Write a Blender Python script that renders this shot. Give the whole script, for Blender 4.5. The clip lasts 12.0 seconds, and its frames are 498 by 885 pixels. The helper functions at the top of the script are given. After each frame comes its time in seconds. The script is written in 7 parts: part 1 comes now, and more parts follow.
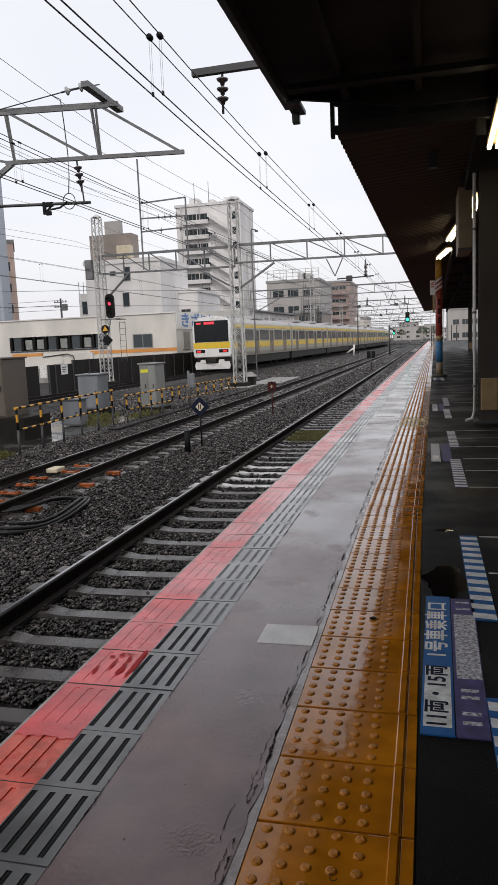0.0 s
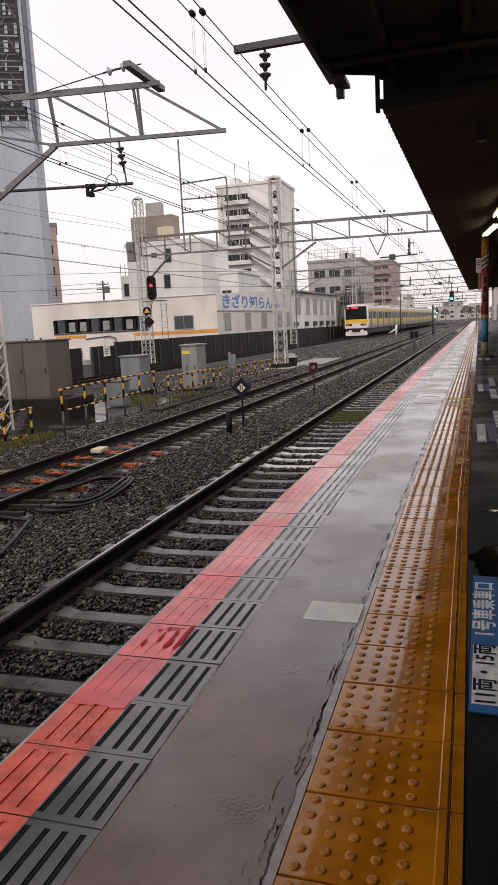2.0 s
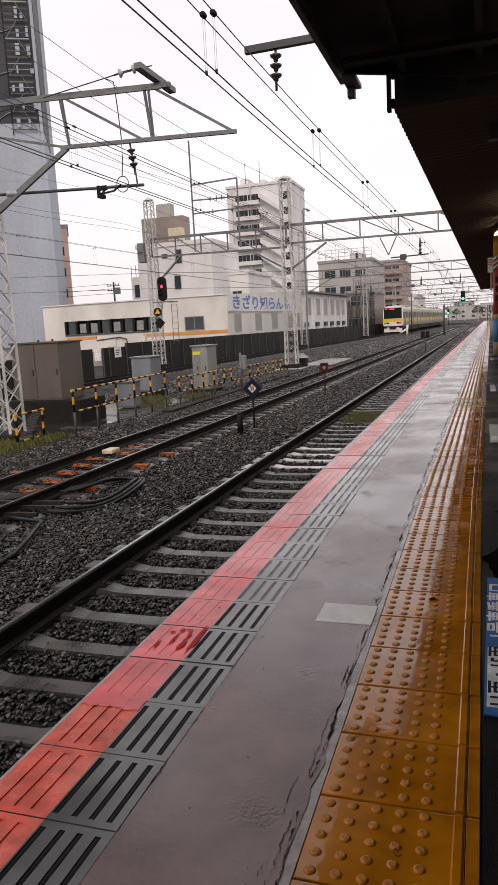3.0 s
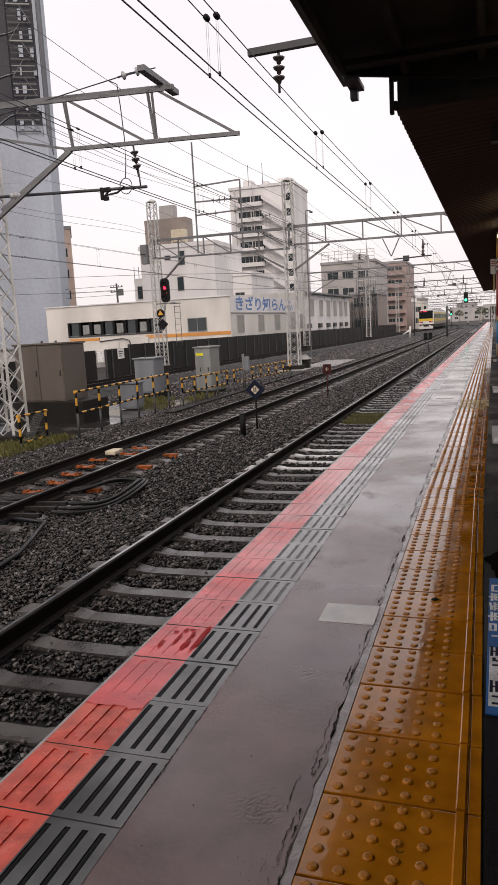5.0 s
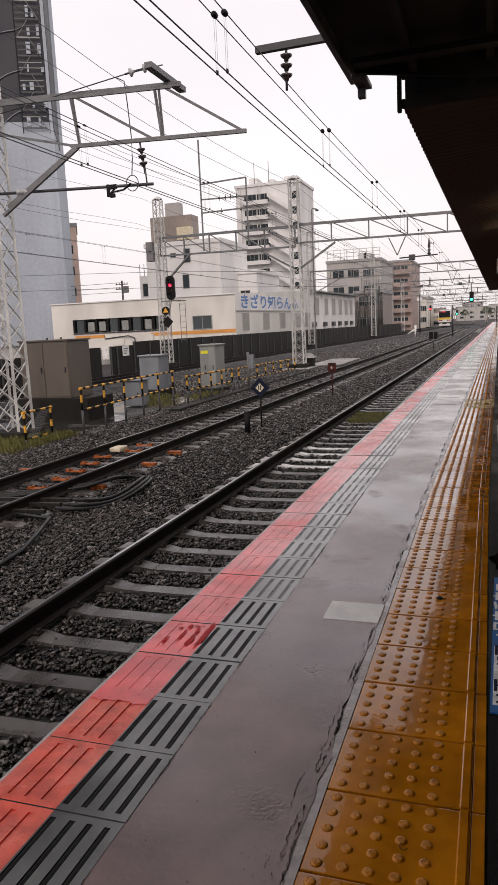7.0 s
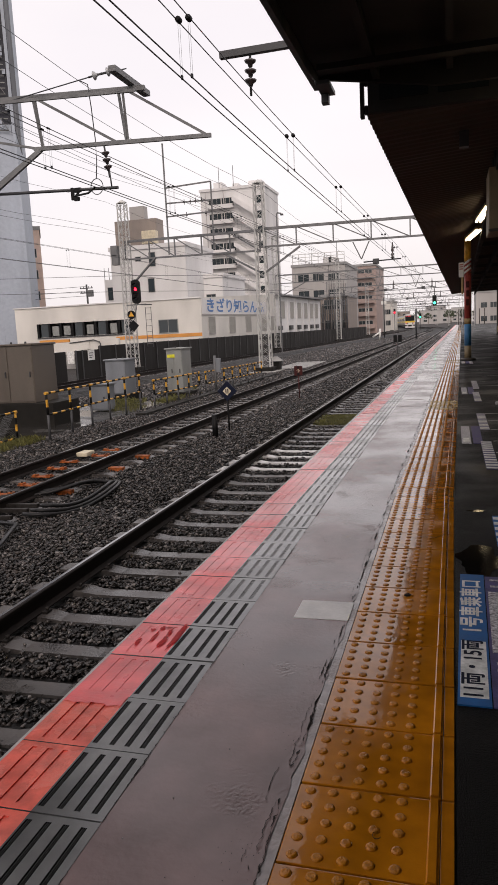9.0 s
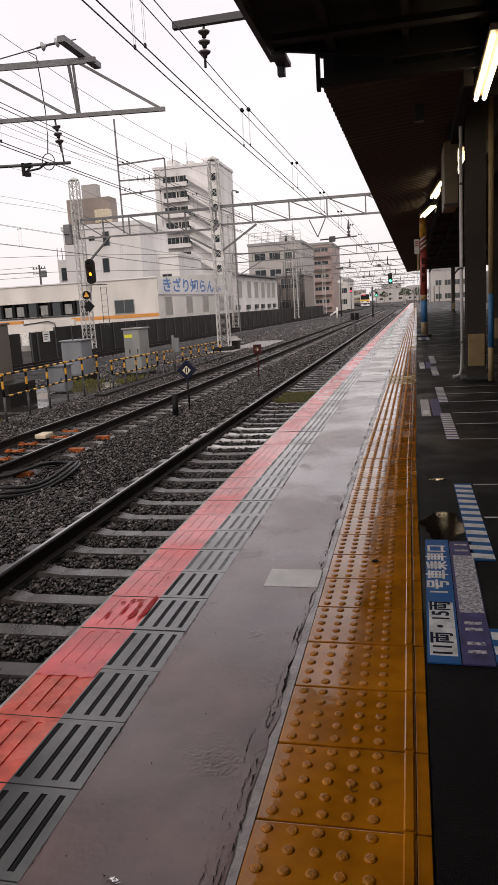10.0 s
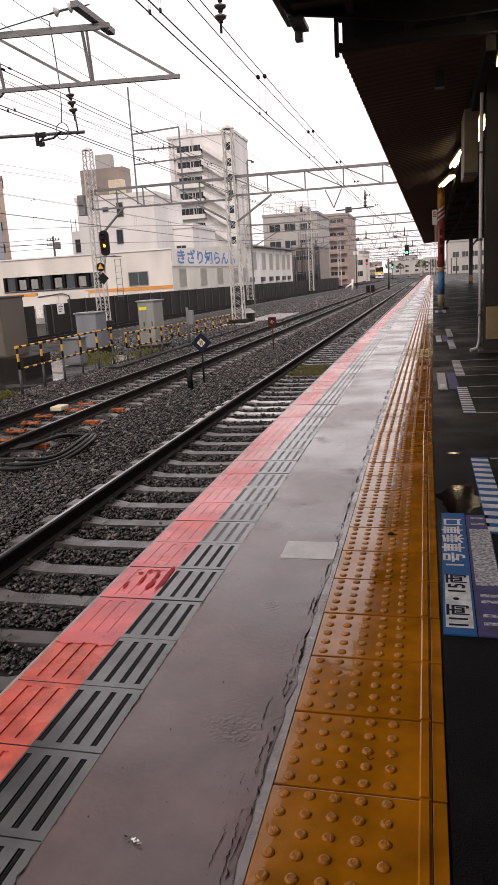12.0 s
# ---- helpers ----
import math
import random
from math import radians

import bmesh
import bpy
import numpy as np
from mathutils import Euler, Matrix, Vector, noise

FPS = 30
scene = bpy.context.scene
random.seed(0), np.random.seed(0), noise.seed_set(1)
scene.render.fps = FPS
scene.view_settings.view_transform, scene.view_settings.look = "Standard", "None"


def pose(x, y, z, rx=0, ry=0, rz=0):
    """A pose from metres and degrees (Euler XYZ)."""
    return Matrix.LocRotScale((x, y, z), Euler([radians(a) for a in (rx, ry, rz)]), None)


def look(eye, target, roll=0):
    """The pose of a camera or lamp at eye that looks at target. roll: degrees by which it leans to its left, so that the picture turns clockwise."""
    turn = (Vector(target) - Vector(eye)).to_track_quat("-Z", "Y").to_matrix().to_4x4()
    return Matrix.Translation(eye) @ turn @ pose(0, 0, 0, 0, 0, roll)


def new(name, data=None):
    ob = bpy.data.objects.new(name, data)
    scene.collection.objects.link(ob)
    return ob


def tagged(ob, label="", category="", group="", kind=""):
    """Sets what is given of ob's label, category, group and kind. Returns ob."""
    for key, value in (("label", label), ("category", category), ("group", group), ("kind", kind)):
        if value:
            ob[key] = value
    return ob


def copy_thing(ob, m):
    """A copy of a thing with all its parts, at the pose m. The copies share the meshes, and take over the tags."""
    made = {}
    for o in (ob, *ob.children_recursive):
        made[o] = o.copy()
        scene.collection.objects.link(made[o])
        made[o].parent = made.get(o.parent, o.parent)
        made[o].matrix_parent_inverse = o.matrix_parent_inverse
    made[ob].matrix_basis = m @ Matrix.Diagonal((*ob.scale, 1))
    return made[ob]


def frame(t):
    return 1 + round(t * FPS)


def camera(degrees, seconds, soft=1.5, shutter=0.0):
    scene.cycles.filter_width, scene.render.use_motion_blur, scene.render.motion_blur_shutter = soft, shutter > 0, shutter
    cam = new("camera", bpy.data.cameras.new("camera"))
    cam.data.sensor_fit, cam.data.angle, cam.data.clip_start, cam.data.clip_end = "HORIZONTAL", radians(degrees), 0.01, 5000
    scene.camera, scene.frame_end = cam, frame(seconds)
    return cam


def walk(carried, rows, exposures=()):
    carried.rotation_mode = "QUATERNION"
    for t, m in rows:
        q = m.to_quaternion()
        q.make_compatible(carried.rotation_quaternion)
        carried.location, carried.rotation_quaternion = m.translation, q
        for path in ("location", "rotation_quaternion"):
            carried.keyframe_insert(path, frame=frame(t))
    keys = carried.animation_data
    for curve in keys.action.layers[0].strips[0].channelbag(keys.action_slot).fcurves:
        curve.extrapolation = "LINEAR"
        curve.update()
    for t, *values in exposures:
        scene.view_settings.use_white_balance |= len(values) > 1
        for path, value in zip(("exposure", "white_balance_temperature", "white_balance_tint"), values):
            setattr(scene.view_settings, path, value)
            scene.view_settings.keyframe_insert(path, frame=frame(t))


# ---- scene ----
cam = camera(38.1, 12.0, soft=1.05)
PATH = [
    (0, (0.439, 0.431, 1.224), (-0.041, 2.354, 0.953), -2.5),
    (0.5, (0.438, 0.435, 1.223), (-0.054, 2.352, 0.937), -2.5),
    (1, (0.422, 0.439, 1.216), (-0.094, 2.348, 0.916), -2.5),
    (1.5, (0.418, 0.423, 1.21), (-0.14, 2.318, 0.898), -2.8),
    (2, (0.417, 0.421, 1.208), (-0.171, 2.306, 0.892), -2.9),
    (2.5, (0.411, 0.423, 1.21), (-0.194, 2.302, 0.892), -2.9),
    (3, (0.407, 0.423, 1.211), (-0.209, 2.3, 0.898), -3.1),
    (5, (0.411, 0.404, 1.213), (-0.212, 2.279, 0.904), -3.1),
    (5.5, (0.409, 0.413, 1.211), (-0.215, 2.287, 0.898), -2.9),
    (6, (0.406, 0.411, 1.209), (-0.219, 2.285, 0.894), -2.8),
    (6.5, (0.406, 0.404, 1.21), (-0.227, 2.275, 0.895), -2.7),
    (8.5, (0.398, 0.38, 1.207), (-0.229, 2.254, 0.903), -2.9),
    (9, (0.403, 0.366, 1.207), (-0.144, 2.265, 0.899), -2.9),
    (9.5, (0.389, 0.367, 1.19), (-0.093, 2.28, 0.861), -3.3),
    (10, (0.37, 0.359, 1.163), (-0.069, 2.275, 0.796), -3.5),
    (10.5, (0.359, 0.363, 1.145), (-0.08, 2.271, 0.738), -3.8),
    (11, (0.353, 0.351, 1.145), (-0.109, 2.249, 0.714), -3.8),
    (11.5, (0.349, 0.363, 1.144), (-0.123, 2.256, 0.707), -3.8),
    (12, (0.357, 0.355, 1.16), (-0.12, 2.247, 0.723), -3.5),
]
walk(cam, [(t, look(eye, target, roll)) for t, eye, target, roll in PATH], exposures=[(0, 0.1, 6450, 12), (0.5, 0.12, 6700, 16), (1.0, 0.14, 6780, 17), (2.0, 0.2, 6920, 18), (9.5, 0.14, 6920, 18), (11.0, 0.40, 7000, 20), (12, 0.46, 7050, 20)])

# ---- sky and light: an overcast, rainy day ----
world = bpy.data.worlds.new("overcast")
scene.world = world
world.use_nodes = True
wn, wl = world.node_tree.nodes, world.node_tree.links
wn.clear()
w_out = wn.new("ShaderNodeOutputWorld")
w_sky = wn.new("ShaderNodeTexSky")
w_sky.sky_type, w_sky.sun_disc = "NISHITA", False
w_sky.sun_elevation, w_sky.sun_rotation, w_sky.dust_density = radians(39), radians(165), 6.0
w_bg = wn.new("ShaderNodeBackground")
w_bg.inputs["Strength"].default_value = 0.03
w_cloud = wn.new("ShaderNodeBackground")
w_cloud.inputs["Strength"].default_value = 0.83
w_tc, w_map, w_noise, w_ramp = (wn.new("ShaderNodeTexCoord"), wn.new("ShaderNodeMapping"),
                                wn.new("ShaderNodeTexNoise"), wn.new("ShaderNodeValToRGB"))
w_map.inputs["Scale"].default_value = (1.2, 1.2, 3.0)
w_noise.inputs["Scale"].default_value = 1.6
w_noise.inputs["Detail"].default_value = 4
w_ramp.color_ramp.elements[0].position, w_ramp.color_ramp.elements[0].color = 0.3, (0.90, 0.905, 0.935, 1)
w_ramp.color_ramp.elements[1].position, w_ramp.color_ramp.elements[1].color = 0.7, (1.0, 1.0, 1.0, 1)
wl.new(w_tc.outputs["Generated"], w_map.inputs["Vector"])
wl.new(w_map.outputs["Vector"], w_noise.inputs["Vector"])
wl.new(w_noise.outputs["Fac"], w_ramp.inputs["Fac"])
wl.new(w_ramp.outputs["Color"], w_cloud.inputs["Color"])
w_add = wn.new("ShaderNodeAddShader")
wl.new(w_sky.outputs["Color"], w_bg.inputs["Color"])
wl.new(w_bg.outputs["Background"], w_add.inputs[0])
wl.new(w_cloud.outputs["Background"], w_add.inputs[1])
wl.new(w_add.outputs["Shader"], w_out.inputs["Surface"])

sun = new("sun", bpy.data.lights.new("sun", "SUN"))
sun.data.energy, sun.data.angle, sun.data.color = 0.75, radians(30), (1.0, 0.97, 0.93)
sun.matrix_world = look((16, -60, 52), (0, 0, 0))


# ---- materials ----
def node_setup(name):
    m = bpy.data.materials.new(name)
    m.use_nodes = True
    nt = m.node_tree
    return m, nt, nt.nodes["Principled BSDF"]


def mat(name, base, rough=0.6, metal=0.0, vary=0.25, coarse=1.5, fine=40.0, bump=0.15, tint=None, rough_vary=0.12,
        piece=0.0, dist=0.01, streak=0.0, coat=0.0, world_space=False):
    """A surface with variation at two scales: stains of size 1/coarse m and grain of size 1/fine m."""
    m, nt, bsdf = node_setup(name)
    n, l = nt.nodes, nt.links
    tc = n.new("ShaderNodeTexCoord")
    big, small = n.new("ShaderNodeTexNoise"), n.new("ShaderNodeTexNoise")
    big.inputs["Scale"].default_value, big.inputs["Detail"].default_value = coarse, 5
    small.inputs["Scale"].default_value, small.inputs["Detail"].default_value = fine, 3
    src = n.new("ShaderNodeNewGeometry").outputs["Position"] if world_space else tc.outputs["Object"]
    if streak:
        mp = n.new("ShaderNodeMapping")
        mp.inputs["Scale"].default_value = (1, 1, streak)
        l.new(src, mp.inputs["Vector"])
        l.new(mp.outputs["Vector"], big.inputs["Vector"])
    else:
        l.new(src, big.inputs["Vector"])
    l.new(src, small.inputs["Vector"])
    add = n.new("ShaderNodeMath")
    add.operation = "MULTIPLY_ADD"
    add.inputs[1].default_value = 0.35
    l.new(small.outputs["Fac"], add.inputs[0])
    l.new(big.outputs["Fac"], add.inputs[2])
    ramp = n.new("ShaderNodeValToRGB")
    dark = tint or tuple(c * (1 - vary) for c in base)
    light = tuple(min(1, c * (1 + vary * 0.6)) for c in base)
    ramp.color_ramp.elements[0].position, ramp.color_ramp.elements[0].color = 0.45, (*dark, 1)
    ramp.color_ramp.elements[1].position, ramp.color_ramp.elements[1].color = 0.9, (*light, 1)
    l.new(add.outputs["Value"], ramp.inputs["Fac"])
    colour = ramp.outputs["Color"]
    if piece:
        info, hsv, mr = n.new("ShaderNodeObjectInfo"), n.new("ShaderNodeHueSaturation"), n.new("ShaderNodeMapRange")
        mr.inputs["To Min"].default_value, mr.inputs["To Max"].default_value = 1 - piece, 1 + piece
        l.new(info.outputs["Random"], mr.inputs["Value"])
        l.new(mr.outputs["Result"], hsv.inputs["Value"])
        l.new(colour, hsv.inputs["Color"])
        colour = hsv.outputs["Color"]
    l.new(colour, bsdf.inputs["Base Color"])
    rr = n.new("ShaderNodeMapRange")
    rr.inputs["From Min"].default_value, rr.inputs["From Max"].default_value = 0.3, 0.7
    rr.inputs["To Min"].default_value, rr.inputs["To Max"].default_value = max(0.02, rough - rough_vary), min(1, rough + rough_vary)
    l.new(big.outputs["Fac"], rr.inputs["Value"])
    l.new(rr.outputs["Result"], bsdf.inputs["Roughness"])
    bsdf.inputs["Metallic"].default_value = metal
    if coat:
        bsdf.inputs["Coat Weight"].default_value, bsdf.inputs["Coat Roughness"].default_value = coat, 0.08
    if bump:
        b = n.new("ShaderNodeBump")
        b.inputs["Strength"].default_value, b.inputs["Distance"].default_value = bump, dist
        l.new(add.outputs["Value"], b.inputs["Height"])
        l.new(b.outputs["Normal"], bsdf.inputs["Normal"])
    return m


def glow(name, colour, strength):
    m, nt, bsdf = node_setup(name)
    bsdf.inputs["Base Color"].default_value = (*colour, 1)
    bsdf.inputs["Emission Color"].default_value = (*colour, 1)
    bsdf.inputs["Emission Strength"].default_value = strength
    return m


def wet(name, dry, soaked, rough_dry, rough_wet, scale, lo, hi, fine=60.0, bump=0.25, piece=0.0, stretch=(1, 1, 1), film=0.0, ripple=(9.0, 0.05), sheen=0.06, crust=0.0):
    """Paving with patches of standing water: darker and smoother where soaked."""
    m, nt, bsdf = node_setup(name)
    n, l = nt.nodes, nt.links
    tc, mp = n.new("ShaderNodeTexCoord"), n.new("ShaderNodeMapping")
    mp.inputs["Scale"].default_value = stretch
    l.new(n.new("ShaderNodeNewGeometry").outputs["Position"], mp.inputs["Vector"])
    pool, grain, blot = n.new("ShaderNodeTexNoise"), n.new("ShaderNodeTexNoise"), n.new("ShaderNodeTexNoise")
    for tex, sc, de in ((pool, scale, 6), (grain, fine, 4), (blot, scale * 3.1, 5)):
        tex.inputs["Scale"].default_value, tex.inputs["Detail"].default_value = sc, de
        l.new(mp.outputs["Vector"], tex.inputs["Vector"])
    mask = n.new("ShaderNodeMapRange")
    mask.inputs["From Min"].default_value, mask.inputs["From Max"].default_value = lo, hi
    l.new(pool.outputs["Fac"], mask.inputs["Value"])
    mix = n.new("ShaderNodeMix")
    mix.data_type = "RGBA"
    mix.inputs[6].default_value, mix.inputs[7].default_value = (*dry, 1), (*soaked, 1)
    l.new(mask.outputs["Result"], mix.inputs[0])
    mot = n.new("ShaderNodeMapRange")
    mot.inputs["From Min"].default_value, mot.inputs["From Max"].default_value = 0.3, 0.7
    mot.inputs["To Min"].default_value, mot.inputs["To Max"].default_value = 0.72, 1.22
    l.new(blot.outputs["Fac"], mot.inputs["Value"])
    hsv = n.new("ShaderNodeHueSaturation")
    l.new(mix.outputs[2], hsv.inputs["Color"])
    l.new(mot.outputs["Result"], hsv.inputs["Value"])
    colour = hsv.outputs["Color"]
    if piece:
        info, mr, h2 = n.new("ShaderNodeObjectInfo"), n.new("ShaderNodeMapRange"), n.new("ShaderNodeHueSaturation")
        mr.inputs["To Min"].default_value, mr.inputs["To Max"].default_value = 1 - piece, 1 + piece
        l.new(info.outputs["Random"], mr.inputs["Value"])
        l.new(mr.outputs["Result"], h2.inputs["Value"])
        l.new(colour, h2.inputs["Color"])
        colour = h2.outputs["Color"]
    height = grain.outputs["Fac"]
    l.new(colour, bsdf.inputs["Base Color"])
    rough = n.new("ShaderNodeMapRange")
    rough.inputs["To Min"].default_value, rough.inputs["To Max"].default_value = rough_dry, rough_wet
    l.new(mask.outputs["Result"], rough.inputs["Value"])
    l.new(rough.outputs["Result"], bsdf.inputs["Roughness"])
    flat = n.new("ShaderNodeMapRange")
    flat.inputs["To Min"].default_value, flat.inputs["To Max"].default_value = bump, bump * 0.12
    l.new(mask.outputs["Result"], flat.inputs["Value"])
    b = n.new("ShaderNodeBump")
    b.inputs["Distance"].default_value = 0.006
    l.new(flat.outputs["Result"], b.inputs["Strength"])
    l.new(height, b.inputs["Height"])
    l.new(b.outputs["Normal"], bsdf.inputs["Normal"])
    rough_face = None
    if crust:
        # patches where the skin has flaked to a pitted crust
        where, pits, lift, rough_face = n.new("ShaderNodeTexNoise"), n.new("ShaderNodeTexNoise"), n.new("ShaderNodeMapRange"), n.new("ShaderNodeBump")
        where.inputs["Scale"].default_value, where.inputs["Detail"].default_value = 3.4, 5
        pits.inputs["Scale"].default_value, pits.inputs["Detail"].default_value = 75.0, 4
        lift.inputs["From Min"].default_value, lift.inputs["From Max"].default_value = 0.57, 0.70
        lift.inputs["To Max"].default_value = crust
        for tex in (where, pits):
            l.new(mp.outputs["Vector"], tex.inputs["Vector"])
        l.new(where.outputs["Fac"], lift.inputs["Value"])
        l.new(lift.outputs["Result"], rough_face.inputs["Strength"])
        rough_face.inputs["Distance"].default_value = 0.008
        l.new(pits.outputs["Fac"], rough_face.inputs["Height"])
        l.new(b.outputs["Normal"], rough_face.inputs["Normal"])
        l.new(rough_face.outputs["Normal"], bsdf.inputs["Normal"])
    if film:
        # a thin sheet of rain water, thickest in the pools, with a faintly rippled face
        weight, wave, face = n.new("ShaderNodeMapRange"), n.new("ShaderNodeTexNoise"), n.new("ShaderNodeBump")
        weight.inputs["To Min"].default_value, weight.inputs["To Max"].default_value = film * 0.45, film
        l.new(mask.outputs["Result"], weight.inputs["Value"])
        l.new(weight.outputs["Result"], bsdf.inputs["Coat Weight"])
        bsdf.inputs["Coat Roughness"].default_value, bsdf.inputs["Coat IOR"].default_value = sheen, 1.45
        wave.inputs["Scale"].default_value, wave.inputs["Detail"].default_value = ripple[0], 3
        l.new(mp.outputs["Vector"], wave.inputs["Vector"])
        face.inputs["Strength"].default_value, face.inputs["Distance"].default_value = ripple[1], 0.01
        l.new(wave.outputs["Fac"], face.inputs["Height"])
        if rough_face:
            l.new(rough_face.outputs["Normal"], face.inputs["Normal"])
        l.new(face.outputs["Normal"], bsdf.inputs["Coat Normal"])
    return m


def glass(name, tint=(0.03, 0.04, 0.045), rough=0.06):
    m, nt, bsdf = node_setup(name)
    bsdf.inputs["Base Color"].default_value = (*tint, 1)
    bsdf.inputs["Roughness"].default_value = rough
    bsdf.inputs["IOR"].default_value = 1.5
    return m


M = {}
M["strip"] = wet("wet_mortar_strip", (0.205, 0.128, 0.123), (0.132, 0.081, 0.080), 0.27, 0.085, 1.3, 0.40, 0.62, 55, 0.22, film=0.70, ripple=(16.0, 0.02), sheen=0.17, crust=0.55)
# asphalt colour is lowered to carry the dim light under the canopy
M["asphalt"] = wet("shade_dark_wet_asphalt", (0.0048, 0.0041, 0.0036), (0.0035, 0.0032, 0.0029), 0.60, 0.34, 0.9, 0.45, 0.62, 210, 1.4, film=0.10, ripple=(110.0, 0.30), sheen=0.08)
M["mortar"] = wet("joint_mortar", (0.30, 0.255, 0.245), (0.20, 0.165, 0.16), 0.35, 0.15, 6.0, 0.40, 0.62, 70, 0.7, film=0.6, ripple=(30.0, 0.12), sheen=0.18)
M["tile_yellow"] = wet("yellow_tactile_paving", (0.50, 0.178, 0.008), (0.42, 0.143, 0.0065), 0.11, 0.04, 2.6, 0.30, 0.66, 170, 0.16, piece=0.10, film=1.0, ripple=(20.0, 0.045), sheen=0.025)
M["tile_grey"] = wet("grey_edge_tile", (0.185, 0.185, 0.180), (0.112, 0.114, 0.115), 0.26, 0.08, 2.0, 0.35, 0.62, 75, 0.22, piece=0.10, film=0.85, ripple=(12.0, 0.06), sheen=0.16)
M["tile_red"] = wet("red_edge_paint", (0.95, 0.150, 0.150), (0.93, 0.105, 0.110), 0.36, 0.16, 2.0, 0.35, 0.62, 80, 0.30, piece=0.07, film=0.6, ripple=(12.0, 0.06), sheen=0.18)
M["tile_red_old"] = wet("old_red_edge_paint", (0.95, 0.215, 0.155), (0.93, 0.160, 0.115), 0.38, 0.18, 4.0, 0.35, 0.62, 90, 0.7, piece=0.07)
# groove floors: far darker than the tile near by, mid grey and shallower beyond
M["groove"] = mat("dark_groove", (0.022, 0.022, 0.023), 0.4, vary=0.4, coarse=10, fine=80, world_space=True)
M["groove_shallow"] = mat("shallow_grey_groove", (0.135, 0.135, 0.135), 0.3, vary=0.5, coarse=7, fine=80, world_space=True)
M["nosing"] = mat("platform_nosing", (0.48, 0.44, 0.43), 0.45, vary=0.35, coarse=6, fine=50, bump=0.3)
M["patch"] = mat("pale_repair_mortar", (0.80, 0.78, 0.76), 0.5, vary=0.2, coarse=9, fine=60, bump=0.2, world_space=True)
M["spill"] = mat("fresh_red_paint", (0.48, 0.004, 0.004), 0.5, vary=0.3, coarse=20, fine=80, bump=0.1, world_space=True)
M["spill"].node_tree.nodes["Principled BSDF"].inputs["Specular IOR Level"].default_value = 0.15
M["concrete"] = mat("weathered_concrete", (0.28, 0.275, 0.265), 0.7, vary=0.45, coarse=1.6, fine=35, bump=0.3, streak=0.3)
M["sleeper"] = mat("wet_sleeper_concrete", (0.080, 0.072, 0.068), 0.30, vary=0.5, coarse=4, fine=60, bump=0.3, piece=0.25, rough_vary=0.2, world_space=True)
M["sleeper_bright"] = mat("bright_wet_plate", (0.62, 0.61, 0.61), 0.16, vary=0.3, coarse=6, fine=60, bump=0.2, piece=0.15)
M["rail_side"] = mat("rusty_rail_web", (0.016, 0.012, 0.011), 0.75, vary=0.4, coarse=4, fine=60, bump=0.2)
M["rail_top"] = mat("polished_rail_head", (0.36, 0.36, 0.37), 0.22, metal=1.0, vary=0.2, coarse=2, fine=50, bump=0.02, rough_vary=0.08)
M["clip"] = mat("rail_clip_steel", (0.05, 0.045, 0.042), 0.45, metal=0.6, vary=0.3, coarse=20)
M["ballast_bed"] = mat("ballast_bed", (0.010, 0.009, 0.0085), 0.6, vary=0.6, coarse=3, fine=18, bump=1.0, dist=0.06, world_space=True)
M["steel"] = mat("galvanised_steel", (0.155, 0.158, 0.162), 0.55, metal=0.2, vary=0.35, coarse=3, fine=30, bump=0.08, streak=0.4)
M["steel_pale"] = mat("pale_painted_steel", (0.50, 0.50, 0.485), 0.55, vary=0.4, coarse=3, fine=30, bump=0.1, streak=0.4)
M["steel_dark"] = mat("dark_painted_steel", (0.045, 0.046, 0.05), 0.5, vary=0.35, coarse=4, fine=40, bump=0.1)
M["wire"] = mat("overhead_wire", (0.055, 0.058, 0.062), 0.5, metal=0.4, vary=0.2, coarse=1, fine=10, bump=0)
M["insulator"] = mat("brown_porcelain", (0.045, 0.035, 0.035), 0.18, vary=0.25, coarse=8, fine=40, bump=0.02)
M["insulator_pale"] = mat("grey_porcelain", (0.32, 0.33, 0.34), 0.2, vary=0.25, coarse=8, fine=40, bump=0.02)
M["black"] = mat("matt_black_paint", (0.006, 0.006, 0.0065), 0.6, vary=0.3, coarse=6, fine=40, bump=0.05)
M["yellow"] = mat("yellow_gloss_paint", (0.72, 0.38, 0.028), 0.4, vary=0.3, coarse=9, fine=60, bump=0.08, tint=(0.42, 0.20, 0.03))
M["lime"] = mat("lime_yellow_label", (0.70, 0.66, 0.04), 0.4, vary=0.2, coarse=9, fine=60, bump=0.05)
M["cabinet"] = mat("taupe_cabinet_paint", (0.108, 0.089, 0.072), 0.4, vary=0.25, coarse=2, fine=40, bump=0.05, streak=0.3)
M["cabinet_grey"] = mat("grey_cabinet_paint", (0.185, 0.200, 0.220), 0.4, vary=0.25, coarse=2, fine=40, bump=0.05, streak=0.3)
M["cabinet_pale"] = mat("pale_cabinet_steel", (0.235, 0.245, 0.235), 0.4, vary=0.25, coarse=2, fine=40, bump=0.05, streak=0.3)
M["base_block"] = mat("mossy_concrete_base", (0.016, 0.0145, 0.0125), 0.6, vary=0.5, coarse=3, fine=40, bump=0.4)
M["wet_slab"] = wet("flooded_concrete_slab", (0.055, 0.052, 0.048), (0.03, 0.028, 0.026), 0.45, 0.04, 1.3, 0.36, 0.5, 50, 0.3)
M["fence_dark"] = mat("dark_sound_wall", (0.015, 0.0132, 0.012), 0.6, vary=0.35, coarse=1.2, fine=25, bump=0.1, streak=0.25, piece=0.12)
